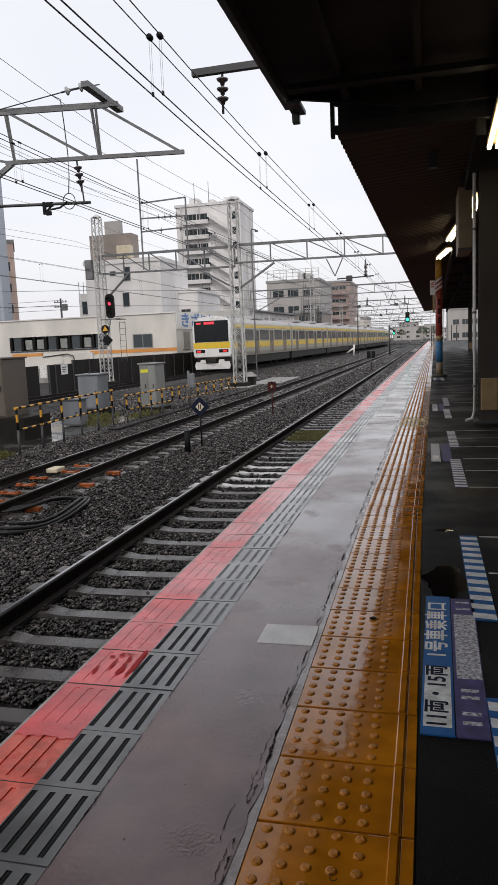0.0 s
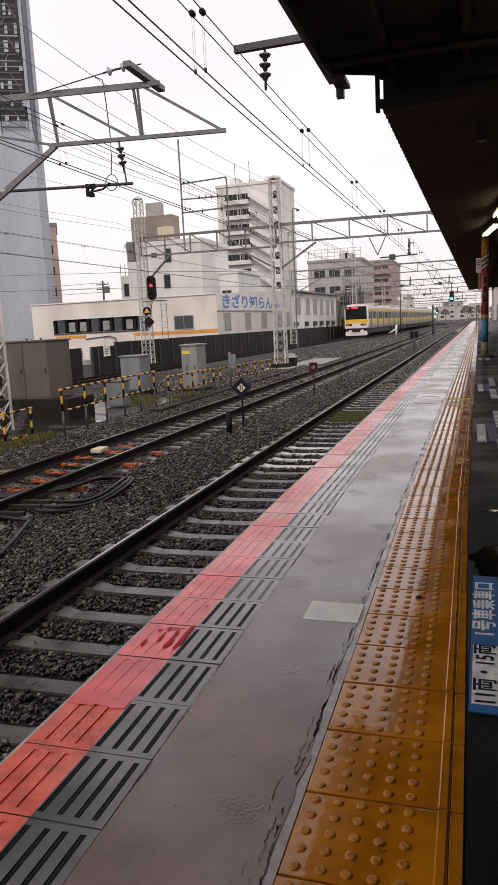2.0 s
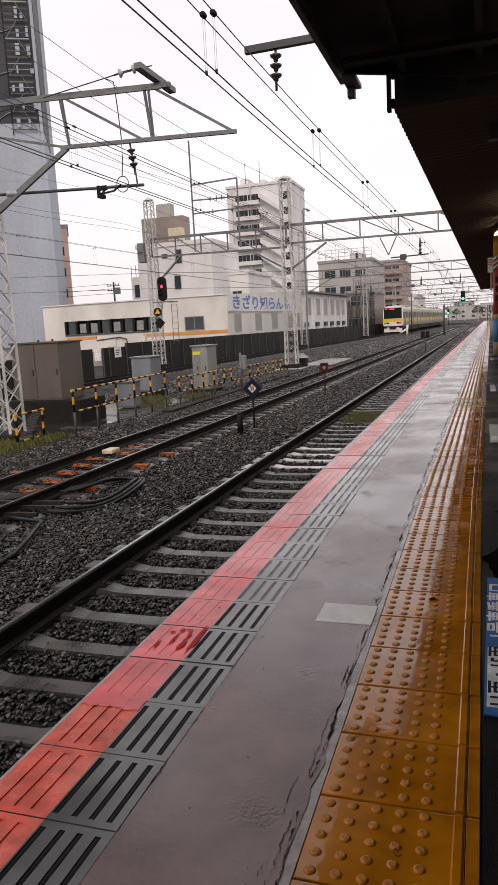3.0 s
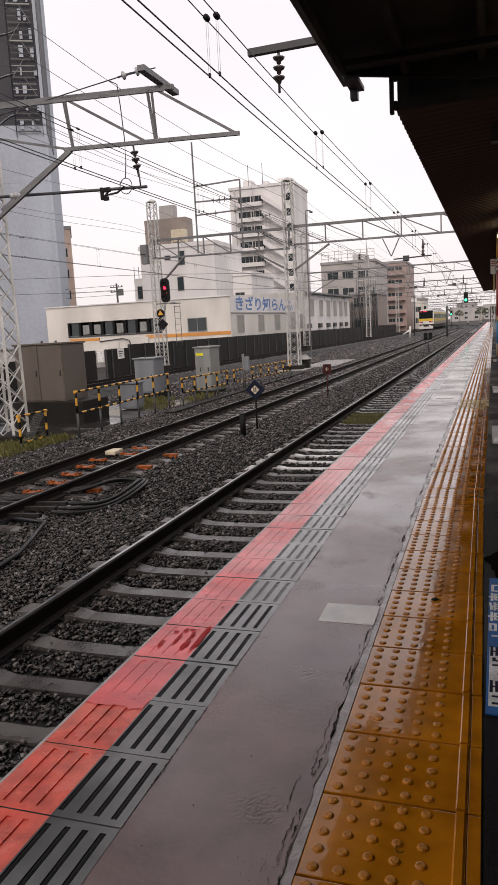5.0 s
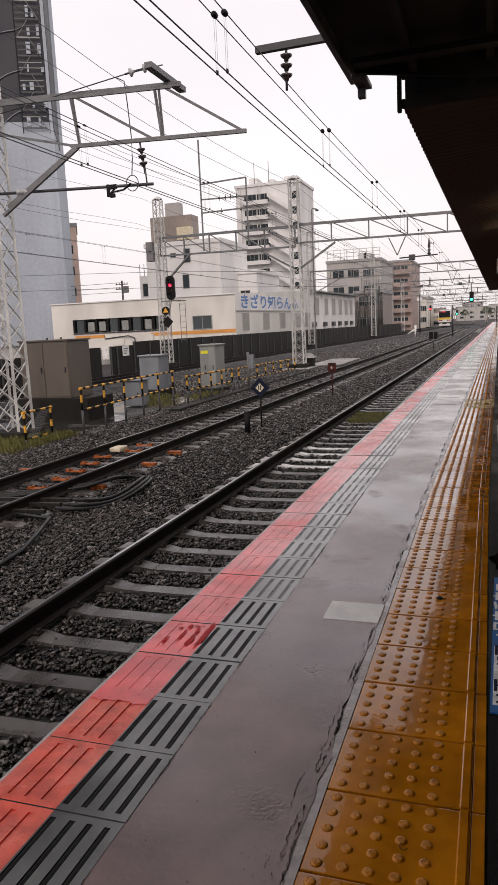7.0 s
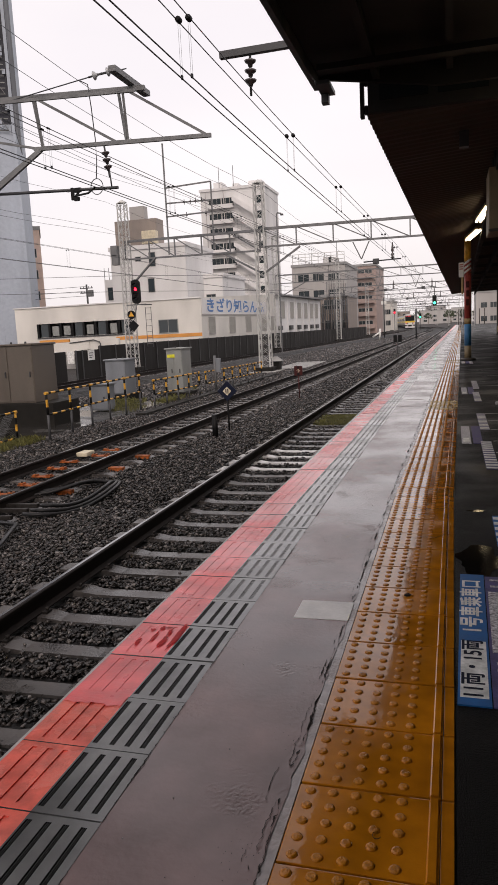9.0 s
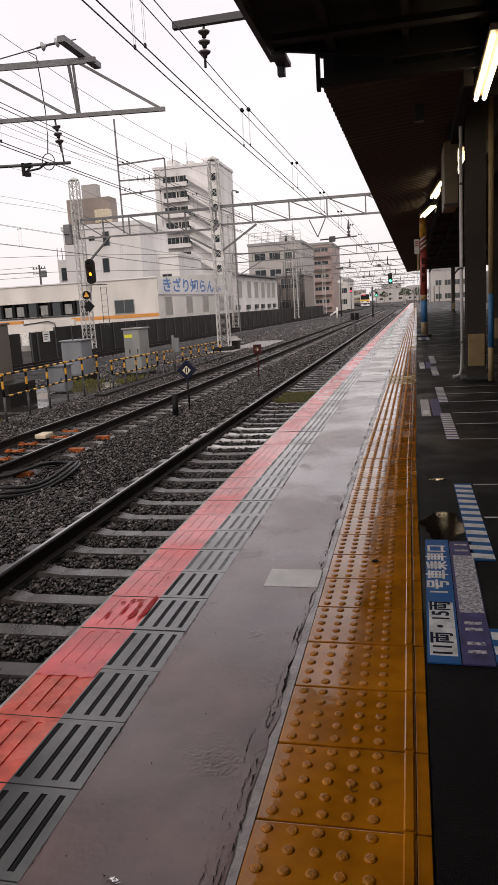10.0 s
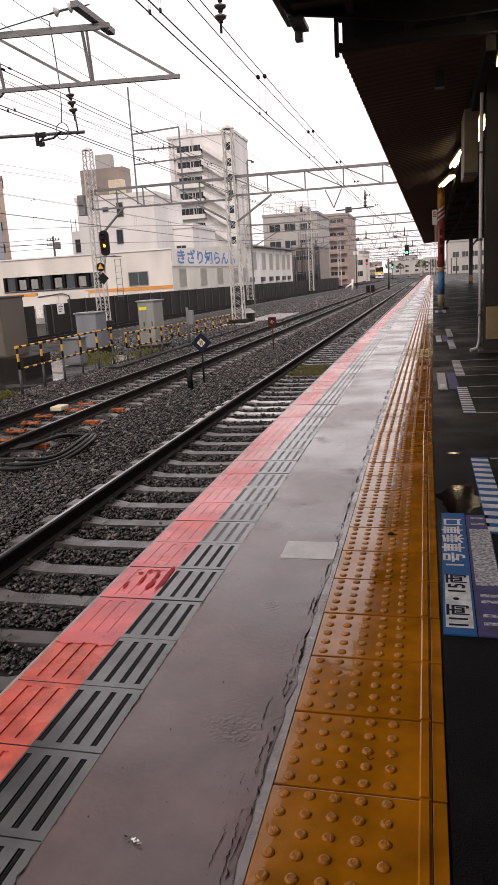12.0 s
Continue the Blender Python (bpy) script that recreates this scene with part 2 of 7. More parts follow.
M["wall_white"] = mat("cream_render", (0.62, 0.60, 0.56), 0.75, vary=0.18, coarse=0.5, fine=20, bump=0.08, streak=0.35)
M["wall_pale"] = mat("white_render", (0.68, 0.672, 0.668), 0.75, vary=0.16, coarse=0.4, fine=12, bump=0.06, streak=0.35)
M["wall_grey"] = mat("grey_render", (0.40, 0.385, 0.375), 0.8, vary=0.18, coarse=0.4, fine=12, bump=0.06, streak=0.25)
M["wall_brown"] = mat("brown_tile_wall", (0.36, 0.275, 0.25), 0.7, vary=0.2, coarse=0.6, fine=12, bump=0.08)
M["wall_salmon"] = mat("salmon_tile_wall", (0.70, 0.53, 0.45), 0.7, vary=0.2, coarse=0.6, fine=12, bump=0.08)
M["wall_taupe"] = mat("taupe_panel_wall", (0.265, 0.225, 0.20), 0.7, vary=0.2, coarse=0.6, fine=12, bump=0.08)
M["orange"] = mat("orange_stripe_paint", (0.62, 0.27, 0.06), 0.6, vary=0.15, coarse=1, fine=20)
M["sheet_grey"] = mat("grey_scaffold_sheet", (0.34, 0.38, 0.44), 0.6, vary=0.22, coarse=0.22, fine=3, bump=0.6, dist=0.15, streak=0.3)
M["sheet_dark"] = mat("dark_scaffold_mesh", (0.018, 0.020, 0.030), 0.6, vary=0.5, coarse=0.5, fine=6, bump=0.3, dist=0.1, streak=0.3)
M["foil"] = mat("silver_foil", (0.75, 0.75, 0.74), 0.2, metal=1.0, vary=0.2, coarse=30, fine=90, bump=0.2)
M["crack"] = mat("crack_shadow", (0.018, 0.015, 0.014), 0.9, vary=0.3, coarse=20, fine=90, bump=0.1, world_space=True)
M["tile_worn"] = wet("worn_yellow_paving", (0.55, 0.36, 0.11), (0.40, 0.21, 0.03), 0.3, 0.08, 5.0, 0.40, 0.60, 75, 0.2, piece=0.13)
M["dome"] = wet("scuffed_yellow_dome", (0.50, 0.185, 0.013), (0.42, 0.146, 0.009), 0.36, 0.16, 14.0, 0.40, 0.62, 240, 0.8, piece=0.13, film=0.45, ripple=(60.0, 0.15))
M["puddle"] = mat("rain_water", (0.004, 0.004, 0.004), 0.04, vary=0.2, coarse=6, fine=70, bump=0.09, rough_vary=0.02, world_space=True)
M["window"] = glass("dark_window_glass")
M["window_grey"] = mat("shuttered_window", (0.33, 0.32, 0.29), 0.5, vary=0.2, coarse=2, fine=30)
M["roof"] = mat("flat_roof_felt", (0.30, 0.30, 0.30), 0.8, vary=0.2, coarse=0.5, fine=8)
M["ground"] = mat("trackside_ground", (0.030, 0.026, 0.024), 0.7, vary=0.6, coarse=0.5, fine=9, bump=1.0, dist=0.08)
M["canopy"] = mat("brown_canopy_sheet", (0.074, 0.056, 0.044), 0.65, vary=0.3, coarse=0.8, fine=20, bump=0.08)
# near-black colour puts the underside's shade into boards, beams and girders
M["canopy_dark"] = mat("shade_dark_canopy_board", (0.014, 0.0125, 0.0115), 0.7, vary=0.3, coarse=0.8, fine=20, bump=0.08)
M["column"] = mat("grimy_brown_column", (0.047, 0.038, 0.031), 0.5, vary=0.4, coarse=2, fine=30, bump=0.1, streak=0.4)
M["white"] = mat("white_marking_paint", (0.74, 0.74, 0.72), 0.4, vary=0.35, coarse=14, fine=90, bump=0.1)
M["white_worn"] = mat("worn_white_marking", (0.60, 0.585, 0.61), 0.45, vary=0.6, coarse=75, fine=220, bump=0.2, tint=(0.03, 0.024, 0.035))
M["blue"] = mat("blue_marking_film", (0.014, 0.115, 0.33), 0.5, vary=0.25, coarse=10, fine=90, bump=0.08)
M["purple"] = mat("worn_violet_marking", (0.085, 0.075, 0.19), 0.5, vary=0.5, coarse=18, fine=120, bump=0.2)
M["sign_blue"] = mat("faded_blue_lettering", (0.10, 0.22, 0.47), 0.6, vary=0.25, coarse=3, fine=40, bump=0)
M["red_paint"] = mat("red_pillar_paint", (0.36, 0.055, 0.045), 0.45, vary=0.25, coarse=5, fine=50, bump=0.08)
M["blue_paint"] = mat("blue_pillar_paint", (0.035, 0.17, 0.36), 0.45, vary=0.25, coarse=5, fine=50, bump=0.08)
# cream paint darkened to brown for the shade under the canopy
M["cream"] = mat("shaded_cream_paint", (0.26, 0.20, 0.115), 0.5, vary=0.25, coarse=4, fine=50, bump=0.06)
M["tank_cream"] = mat("pale_cream_paint", (0.60, 0.53, 0.39), 0.5, vary=0.25, coarse=4, fine=50, bump=0.06)
M["cream_board"] = mat("ochre_plywood", (0.36, 0.25, 0.12), 0.6, vary=0.3, coarse=5, fine=50, bump=0.1)
M["rust"] = mat("orange_rusted_iron", (0.36, 0.090, 0.020), 0.4, vary=0.7, coarse=14, fine=70, bump=0.4, tint=(0.04, 0.02, 0.012), world_space=True)
M["rubber"] = mat("black_cable_sheath", (0.016, 0.016, 0.017), 0.36, vary=0.3, coarse=12, fine=60, bump=0.05)
M["navy"] = mat("navy_sign_face", (0.006, 0.0095, 0.026), 0.7, vary=0.2, coarse=10, fine=60)
M["maroon"] = mat("maroon_sign_face", (0.055, 0.010, 0.010), 0.5, vary=0.25, coarse=10, fine=60)
M["train_white"] = mat("white_train_front", (0.74, 0.74, 0.73), 0.3, vary=0.1, coarse=2, fine=30, bump=0)
M["train_steel"] = mat("brushed_train_steel", (0.40, 0.375, 0.325), 0.42, metal=0.3, vary=0.18, coarse=1.5, fine=30, bump=0.03)
M["train_yellow"] = mat("train_yellow_band", (0.72, 0.50, 0.035), 0.35, vary=0.12, coarse=2, fine=30, bump=0)
M["train_door"] = mat("train_door_steel", (0.20, 0.165, 0.13), 0.45, metal=0.2, vary=0.2, coarse=2, fine=30, bump=0.03)
M["train_under"] = mat("train_underframe", (0.028, 0.026, 0.025), 0.6, vary=0.3, coarse=3, fine=30)
M["train_roof"] = mat("train_roof_grey", (0.42, 0.42, 0.42), 0.6, vary=0.2, coarse=2, fine=20)
M["train_glass"] = glass("train_window_glass", (0.010, 0.013, 0.014), 0.12)
M["train_glass"].node_tree.nodes["Principled BSDF"].inputs["Specular IOR Level"].default_value = 0.22
M["lamp_tube"] = glow("fluorescent_tube", (1.0, 0.86, 0.56), 6.5)
M["red_light"] = glow("red_signal_light", (1.0, 0.02, 0.05), 4.0)
M["red_dim"] = glow("red_tail_light", (0.9, 0.03, 0.03), 0.7)
M["amber_light"] = glow("amber_signal_light", (1.0, 0.32, 0.02), 4.0)
M["green_light"] = glow("green_signal_light", (0.02, 1.0, 0.45), 3.0)
M["led_red"] = glow("red_destination_led", (1.0, 0.05, 0.08), 0.4)
M["grass"] = mat("rank_grass", (0.115, 0.112, 0.028), 0.6, vary=0.5, coarse=3, fine=30, bump=0)
M["leaf"] = mat("far_tree_leaf", (0.055, 0.075, 0.035), 0.7, vary=0.4, coarse=0.3, fine=3, bump=0)


def stone_mat():
    m, nt, bsdf = node_setup("ballast_stone")
    n, l = nt.nodes, nt.links
    geo, ramp, tc, tex, mul = (n.new("ShaderNodeNewGeometry"), n.new("ShaderNodeValToRGB"), n.new("ShaderNodeTexCoord"),
                               n.new("ShaderNodeTexNoise"), n.new("ShaderNodeMix"))
    e = ramp.color_ramp.elements
    e[0].position, e[0].color = 0.0, (0.0045, 0.0038, 0.0036, 1)
    e[1].position, e[1].color = 1.0, (0.21, 0.19, 0.178, 1)
    mid = e.new(0.5)
    mid.color = (0.020, 0.0172, 0.0160, 1)
    mid = e.new(0.86)
    mid.color = (0.080, 0.067, 0.061, 1)
    tex.inputs["Scale"].default_value = 0.7
    mul.data_type, mul.blend_type = "RGBA", "MULTIPLY"
    mul.inputs[0].default_value = 0.6
    l.new(tc.outputs["Object"], tex.inputs["Vector"])
    l.new(geo.outputs["Random Per Island"], ramp.inputs["Fac"])
    l.new(ramp.outputs["Color"], mul.inputs[6])
    l.new(tex.outputs["Color"], mul.inputs[7])
    l.new(ramp.outputs["Color"], bsdf.inputs["Base Color"])
    bsdf.inputs["Roughness"].default_value = 0.24
    bsdf.inputs["Specular IOR Level"].default_value = 0.42
    return m


M["stone"] = stone_mat()
# porous, dirty or matt surfaces mirror less than clean ones
for key in ("base_block", "ballast_bed", "rail_side", "clip", "fence_dark", "crack", "rust", "ground", "black", "asphalt", "canopy", "canopy_dark", "train_under", "rubber", "navy", "maroon"):
    M[key].node_tree.nodes["Principled BSDF"].inputs["Specular IOR Level"].default_value = 0.2
for key, level in (("asphalt", 0.09), ("blue", 0.2), ("purple", 0.2), ("white", 0.25), ("white_worn", 0.25), ("base_block", 0.15), ("strip", 0.3), ("groove", 0.2), ("tile_yellow", 0.15), ("dome", 0.18), ("tile_red", 0.3), ("tile_red_old", 0.25), ("tile_grey", 0.3)):
    M[key].node_tree.nodes["Principled BSDF"].inputs["Specular IOR Level"].default_value = level


# ---- building helpers ----
def box(bm, x0, x1, y0, y1, z0, z1, bevel=0.0, mi=0):
    vs = [bm.verts.new(p) for p in ((x0, y0, z0), (x1, y0, z0), (x1, y1, z0), (x0, y1, z0),
                                    (x0, y0, z1), (x1, y0, z1), (x1, y1, z1), (x0, y1, z1))]
    fs = [bm.faces.new([vs[i] for i in q]) for q in ((3, 2, 1, 0), (4, 5, 6, 7), (0, 1, 5, 4), (1, 2, 6, 5), (2, 3, 7, 6), (3, 0, 4, 7))]
    for f in fs:
        f.material_index = mi
    if bevel:
        es = list({e for f in fs for e in f.edges})
        r = bmesh.ops.bevel(bm, geom=es, offset=bevel, segments=2, affect="EDGES", profile=0.6)
        for f in r["faces"]:
            f.material_index = mi


def rod(bm, a, b, r, seg=6, r2=None, mi=0):
    a, b = Vector(a), Vector(b)
    d = (b - a)
    q = d.to_track_quat("Z", "Y").to_matrix()
    r2 = r if r2 is None else r2
    rings = []
    for p, rad in ((a, r), (b, r2)):
        rings.append([bm.verts.new(p + q @ Vector((rad * math.cos(k * math.tau / seg), rad * math.sin(k * math.tau / seg), 0))) for k in range(seg)])
    for k in range(seg):
        f = bm.faces.new((rings[0][k], rings[0][(k + 1) % seg], rings[1][(k + 1) % seg], rings[1][k]))
        f.smooth, f.material_index = seg > 5, mi
    bm.faces.new(rings[0][::-1]).material_index = mi
    bm.faces.new(rings[1]).material_index = mi


def bar(bm, a, b, w, h):
    """A square bar from a to b."""
    a, b = Vector(a), Vector(b)
    q = (b - a).to_track_quat("Y", "Z").to_matrix()
    ring = []
    for p in (a, b):
        ring.append([bm.verts.new(p + q @ Vector((sx * w / 2, 0, sz * h / 2))) for sx, sz in ((-1, -1), (1, -1), (1, 1), (-1, 1))])
    for k in range(4):
        bm.faces.new((ring[0][k], ring[0][(k + 1) % 4], ring[1][(k + 1) % 4], ring[1][k]))
    bm.faces.new(ring[0][::-1])
    bm.faces.new(ring[1])


def lathe(bm, at, axis, profile, seg=12):
    """Rings of (distance along axis, radius) round an axis."""
    q = Vector(axis).to_track_quat("Z", "Y").to_matrix()
    prev = None
    for d, r in profile:
        ring = [bm.verts.new(Vector(at) + q @ Vector((r * math.cos(k * math.tau / seg), r * math.sin(k * math.tau / seg), d))) for k in range(seg)]
        if prev:
            for k in range(seg):
                bm.faces.new((prev[k], prev[(k + 1) % seg], ring[(k + 1) % seg], ring[k])).smooth = True
        else:
            bm.faces.new(ring[::-1])
        prev = ring
    bm.faces.new(prev)


def tube(bm, pts, r, seg=5):
    prev = None
    pts = [Vector(p) for p in pts]
    for i, p in enumerate(pts):
        d = (pts[min(i + 1, len(pts) - 1)] - pts[max(i - 1, 0)])
        q = d.to_track_quat("Y", "Z").to_matrix()
        ring = [bm.verts.new(p + q @ Vector((r * math.cos(k * math.tau / seg), 0, r * math.sin(k * math.tau / seg)))) for k in range(seg)]
        if prev:
            for k in range(seg):
                bm.faces.new((prev[k], prev[(k + 1) % seg], ring[(k + 1) % seg], ring[k])).smooth = True
        prev = ring


def mesh_of(name, bm, *materials):
    bmesh.ops.recalc_face_normals(bm, faces=bm.faces)
    me = bpy.data.meshes.new(name)
    bm.to_mesh(me)
    bm.free()
    for m in materials:
        me.materials.append(m)
    return me


def part(name, bm, material, parent=None, label=""):
    mats = material if isinstance(material, (list, tuple)) else [material]
    ob = new(name, mesh_of(name, bm, *mats))
    ob.parent = parent
    return tagged(ob, label=label)


def piece(name, me, parent, m=None):
    ob = new(name, me)
    ob.parent = parent
    if m is not None:
        ob.matrix_basis = m
    return ob


def thing(name, at=(0, 0, 0), label="", category="", group="", kind="", turn=0):
    ob = new(name)
    ob.empty_display_size = 0.2
    ob.matrix_basis = pose(*at, 0, 0, turn)
    return tagged(ob, label, category, group, kind)


def BM():
    return bmesh.new()


def lettering(name, body, size, m, material, parent, label="", weight=0.024):
    """Built-in font lettering turned into a mesh."""
    cu = bpy.data.curves.new(name, "FONT")
    cu.body, cu.size, cu.align_x, cu.align_y, cu.offset = body, size, "CENTER", "CENTER", size * weight
    tmp = new(name + "_curve", cu)
    bpy.context.view_layer.update()
    me = bpy.data.meshes.new_from_object(tmp.evaluated_get(bpy.context.evaluated_depsgraph_get()))
    bpy.data.objects.remove(tmp)
    me.materials.clear()
    me.materials.append(material)
    ob = new(name, me)
    ob.parent, ob.matrix_basis = parent, m
    return tagged(ob, label=label)


# ---- the lines of the tracks ----
RAIL_Z, EDGE_X = -0.80, -0.89
FAR_X = np.array([-16.6, -15.95, -15.5, -15.08, -14.1, -13.2, -12.3, -10.9, -10.35, -10.2, -11.0, -12.3, -13.7, -15.1, -17.6, -26.0, -52.0, -110.0])
FAR_Y = np.array([-40.0, 20.0, 38.0, 52.3, 71.7, 91.4, 111.6, 148.0, 168.0, 182.0, 208.0, 226.0, 242.0, 262.0, 290.0, 350.0, 460.0, 620.0])


def far_x(y):
    ys = np.linspace(y - 12, y + 12, 9)
    return float(np.interp(ys, FAR_Y, FAR_X).mean())


def bend(y):
    """How far the two nearer tracks swing aside beyond the platform's end."""
    return -0.0011 * max(0.0, y - 165) ** 2


def veer(y, start=11.0, slope=0.0078):
    """The line turns away to the right by half a degree a few metres ahead."""
    return slope * max(0.0, y - start)


def drift(y):
    """The same turn of the platform and all that stands along its edge."""
    return veer(y, 5.5, 0.0105)


KINK, DRIFT_TURN = 5.5, -math.degrees(math.atan(0.0105))


def near_x(y):
    return -2.28 + bend(y) + veer(y)


def mid_x(y):
    return -5.83 + bend(y) + veer(y)


def long_box(bm, x0, x1, y0, y1, z0, z1):
    """A long bar along the platform that follows its turn."""
    prev = None
    for y in [v for v in (y0, KINK, y1) if y0 <= v <= y1]:
        ring = [bm.verts.new((x + drift(y), y, z)) for x, z in ((x0, z0), (x1, z0), (x1, z1), (x0, z1))]
        if prev:
            for k in range(4):
                bm.faces.new((prev[k], prev[(k + 1) % 4], ring[(k + 1) % 4], ring[k]))
        else:
            bm.faces.new(ring[::-1])
        prev = ring
    bm.faces.new(prev)


# ---- ground, ballast, platform ----
def make_ground():
    bm = BM()
    vs = [bm.verts.new(p) for p in ((-1500, -300, -1.06), (1500, -300, -1.06), (1500, 3000, -1.06), (-1500, 3000, -1.06))]
    bm.faces.new(vs)
    tagged(part("ground", bm, M["ground"]), "dark damp trackside ground running to the horizon", "ground", kind="structure")


def make_ballast():
    """The stone bed under the tracks, gently uneven."""
    for nm, line, half, top in (("ballast", lambda y: (near_x(y) + mid_x(y)) / 2, 3.35, -1.0), ("ballast_far", far_x, 2.1, -0.86)):
        bm = BM()
        ys = [-14 + 0.8 * i for i in range(60)] + [34 + 4 * i for i in range(104)]
        cols = [-1.25, -1.0, -0.8, -0.6, -0.4, -0.2, 0, 0.2, 0.4, 0.6, 0.8, 1.0 if nm == "ballast" else 1.0]
        rows = []
        for y in ys:
            row = []
            for c in cols:
                x = line(y) + c * half
                z = (top + 0.02 * noise.noise((x * 0.9, y * 0.9, 0))) if c > -1.2 else -1.08
                row.append(bm.verts.new((x, y, z)))
            if nm == "ballast_far":
                row.append(bm.verts.new((line(y) + 1.3 * half, y, -1.08)))
            rows.append(row)
        for a, b in zip(rows, rows[1:]):
            for k in range(len(a) - 1):
                bm.faces.new((a[k], a[k + 1], b[k + 1], b[k]))
        tagged(part(nm, bm, M["ballast_bed"]), "dark wet crushed stone bed under the rails", "ballast", kind="structure")


def make_stones():
    """Loose stones of the bed, each a chipped lump."""
    rng = np.random.default_rng(4)
    base = np.array([(sx, sy, sz) for sx in (-1, 1) for sy in (-1, 1) for sz in (-1, 1)], float)
    quads = np.array([(0, 1, 3, 2), (4, 6, 7, 5), (0, 4, 5, 1), (2, 3, 7, 6), (0, 2, 6, 4), (1, 5, 7, 3)])
    spans = ((3.0, 12.0, -9.2, -1.0, 54000, 0.0225), (3.0, 8.5, -4.6, -1.0, 20000, 0.0215), (12.0, 24.0, -9.3, -1.0, 46000, 0.028), (24.0, 52.0, -9.2, -1.0, 34000, 0.040), (20.0, 60.0, -14.2, -8.7, 26000, 0.05), (52.0, 110.0, -8.7, -1.0, 20000, 0.075), (60.0, 110.0, -12.0, -8.7, 9000, 0.085), (11.0, 21.0, -9.0, -7.9, 5000, 0.03))
    pos, size = [], []
    for y0, y1, x0, x1, n, r in spans:
        x, y = rng.uniform(x0, x1, n), rng.uniform(y0, y1, n)
        # keep the rails and the sleeper tops free
        keep = np.ones(n, bool)
        turn = 0.0078 * np.maximum(0.0, y - 11.0)
        for cx in (-2.28 + turn, -5.83 + turn):
            for g in (-0.565, 0.565):
                keep &= np.abs(x - cx - g) > 0.10
            ph = (y - 5.22) / 0.545
            on = np.abs(ph - np.round(ph)) * 0.545 < 0.125
            keep &= ~((np.abs(x - cx) < 1.0) & on & (rng.uniform(0, 1, n) < 0.99))
        keep &= ~((x < -8.5) & (y > 12.2) & (y < 22.5))
        keep &= ~((x < -8.9) & (np.abs(y - 42) < 3.6) & (x > -9.2))
        x, y = x[keep], y[keep]
        z = -1.0 + rng.uniform(-0.012, 0.03, len(x)) + np.where((np.abs(x - turn[keep] + 2.28) > 1.05) & (np.abs(x - turn[keep] + 5.83) > 1.05), 0.02, 0.0) - (0.055 if x0 < -11 else 0.0)
        pos.append(np.stack([x, y, z], 1))
        size.append(r * rng.uniform(0.55, 1.25, (len(x), 1)))
    pos, size = np.concatenate(pos), np.concatenate(size)
    n = len(pos)
    pts = base[None] * rng.uniform(0.15, 1.0, (n, 8, 3))
    a, b = rng.uniform(0, math.tau, n), rng.uniform(-0.9, 0.9, n)
    ca, sa, cb, sb = np.cos(a), np.sin(a), np.cos(b), np.sin(b)
    x, y, z = pts[..., 0] * 1.25, pts[..., 1] * 0.85, pts[..., 2] * 0.65
    y, z = y * cb[:, None] - z * sb[:, None], y * sb[:, None] + z * cb[:, None]
    x, y = x * ca[:, None] - y * sa[:, None], x * sa[:, None] + y * ca[:, None]
    pts = np.stack([x, y, z], -1) * size[:, :, None] + pos[:, None]
    me = bpy.data.meshes.new("ballast_stones")
    faces = (quads[None] + 8 * np.arange(n)[:, None, None]).reshape(-1)
    me.vertices.add(n * 8)
    me.vertices.foreach_set("co", pts.reshape(-1).astype(np.float32))
    me.loops.add(len(faces))
    me.loops.foreach_set("vertex_index", faces.astype(np.int32))
    me.polygons.add(n * 6)
    me.polygons.foreach_set("loop_start", np.arange(0, n * 24, 4, dtype=np.int32))
    me.update(calc_edges=True)
    me.materials.append(M["stone"])
    tagged(new("ballast_stones", me), "loose wet grey and brown crushed stones between the rails", "stones", kind="stuff")


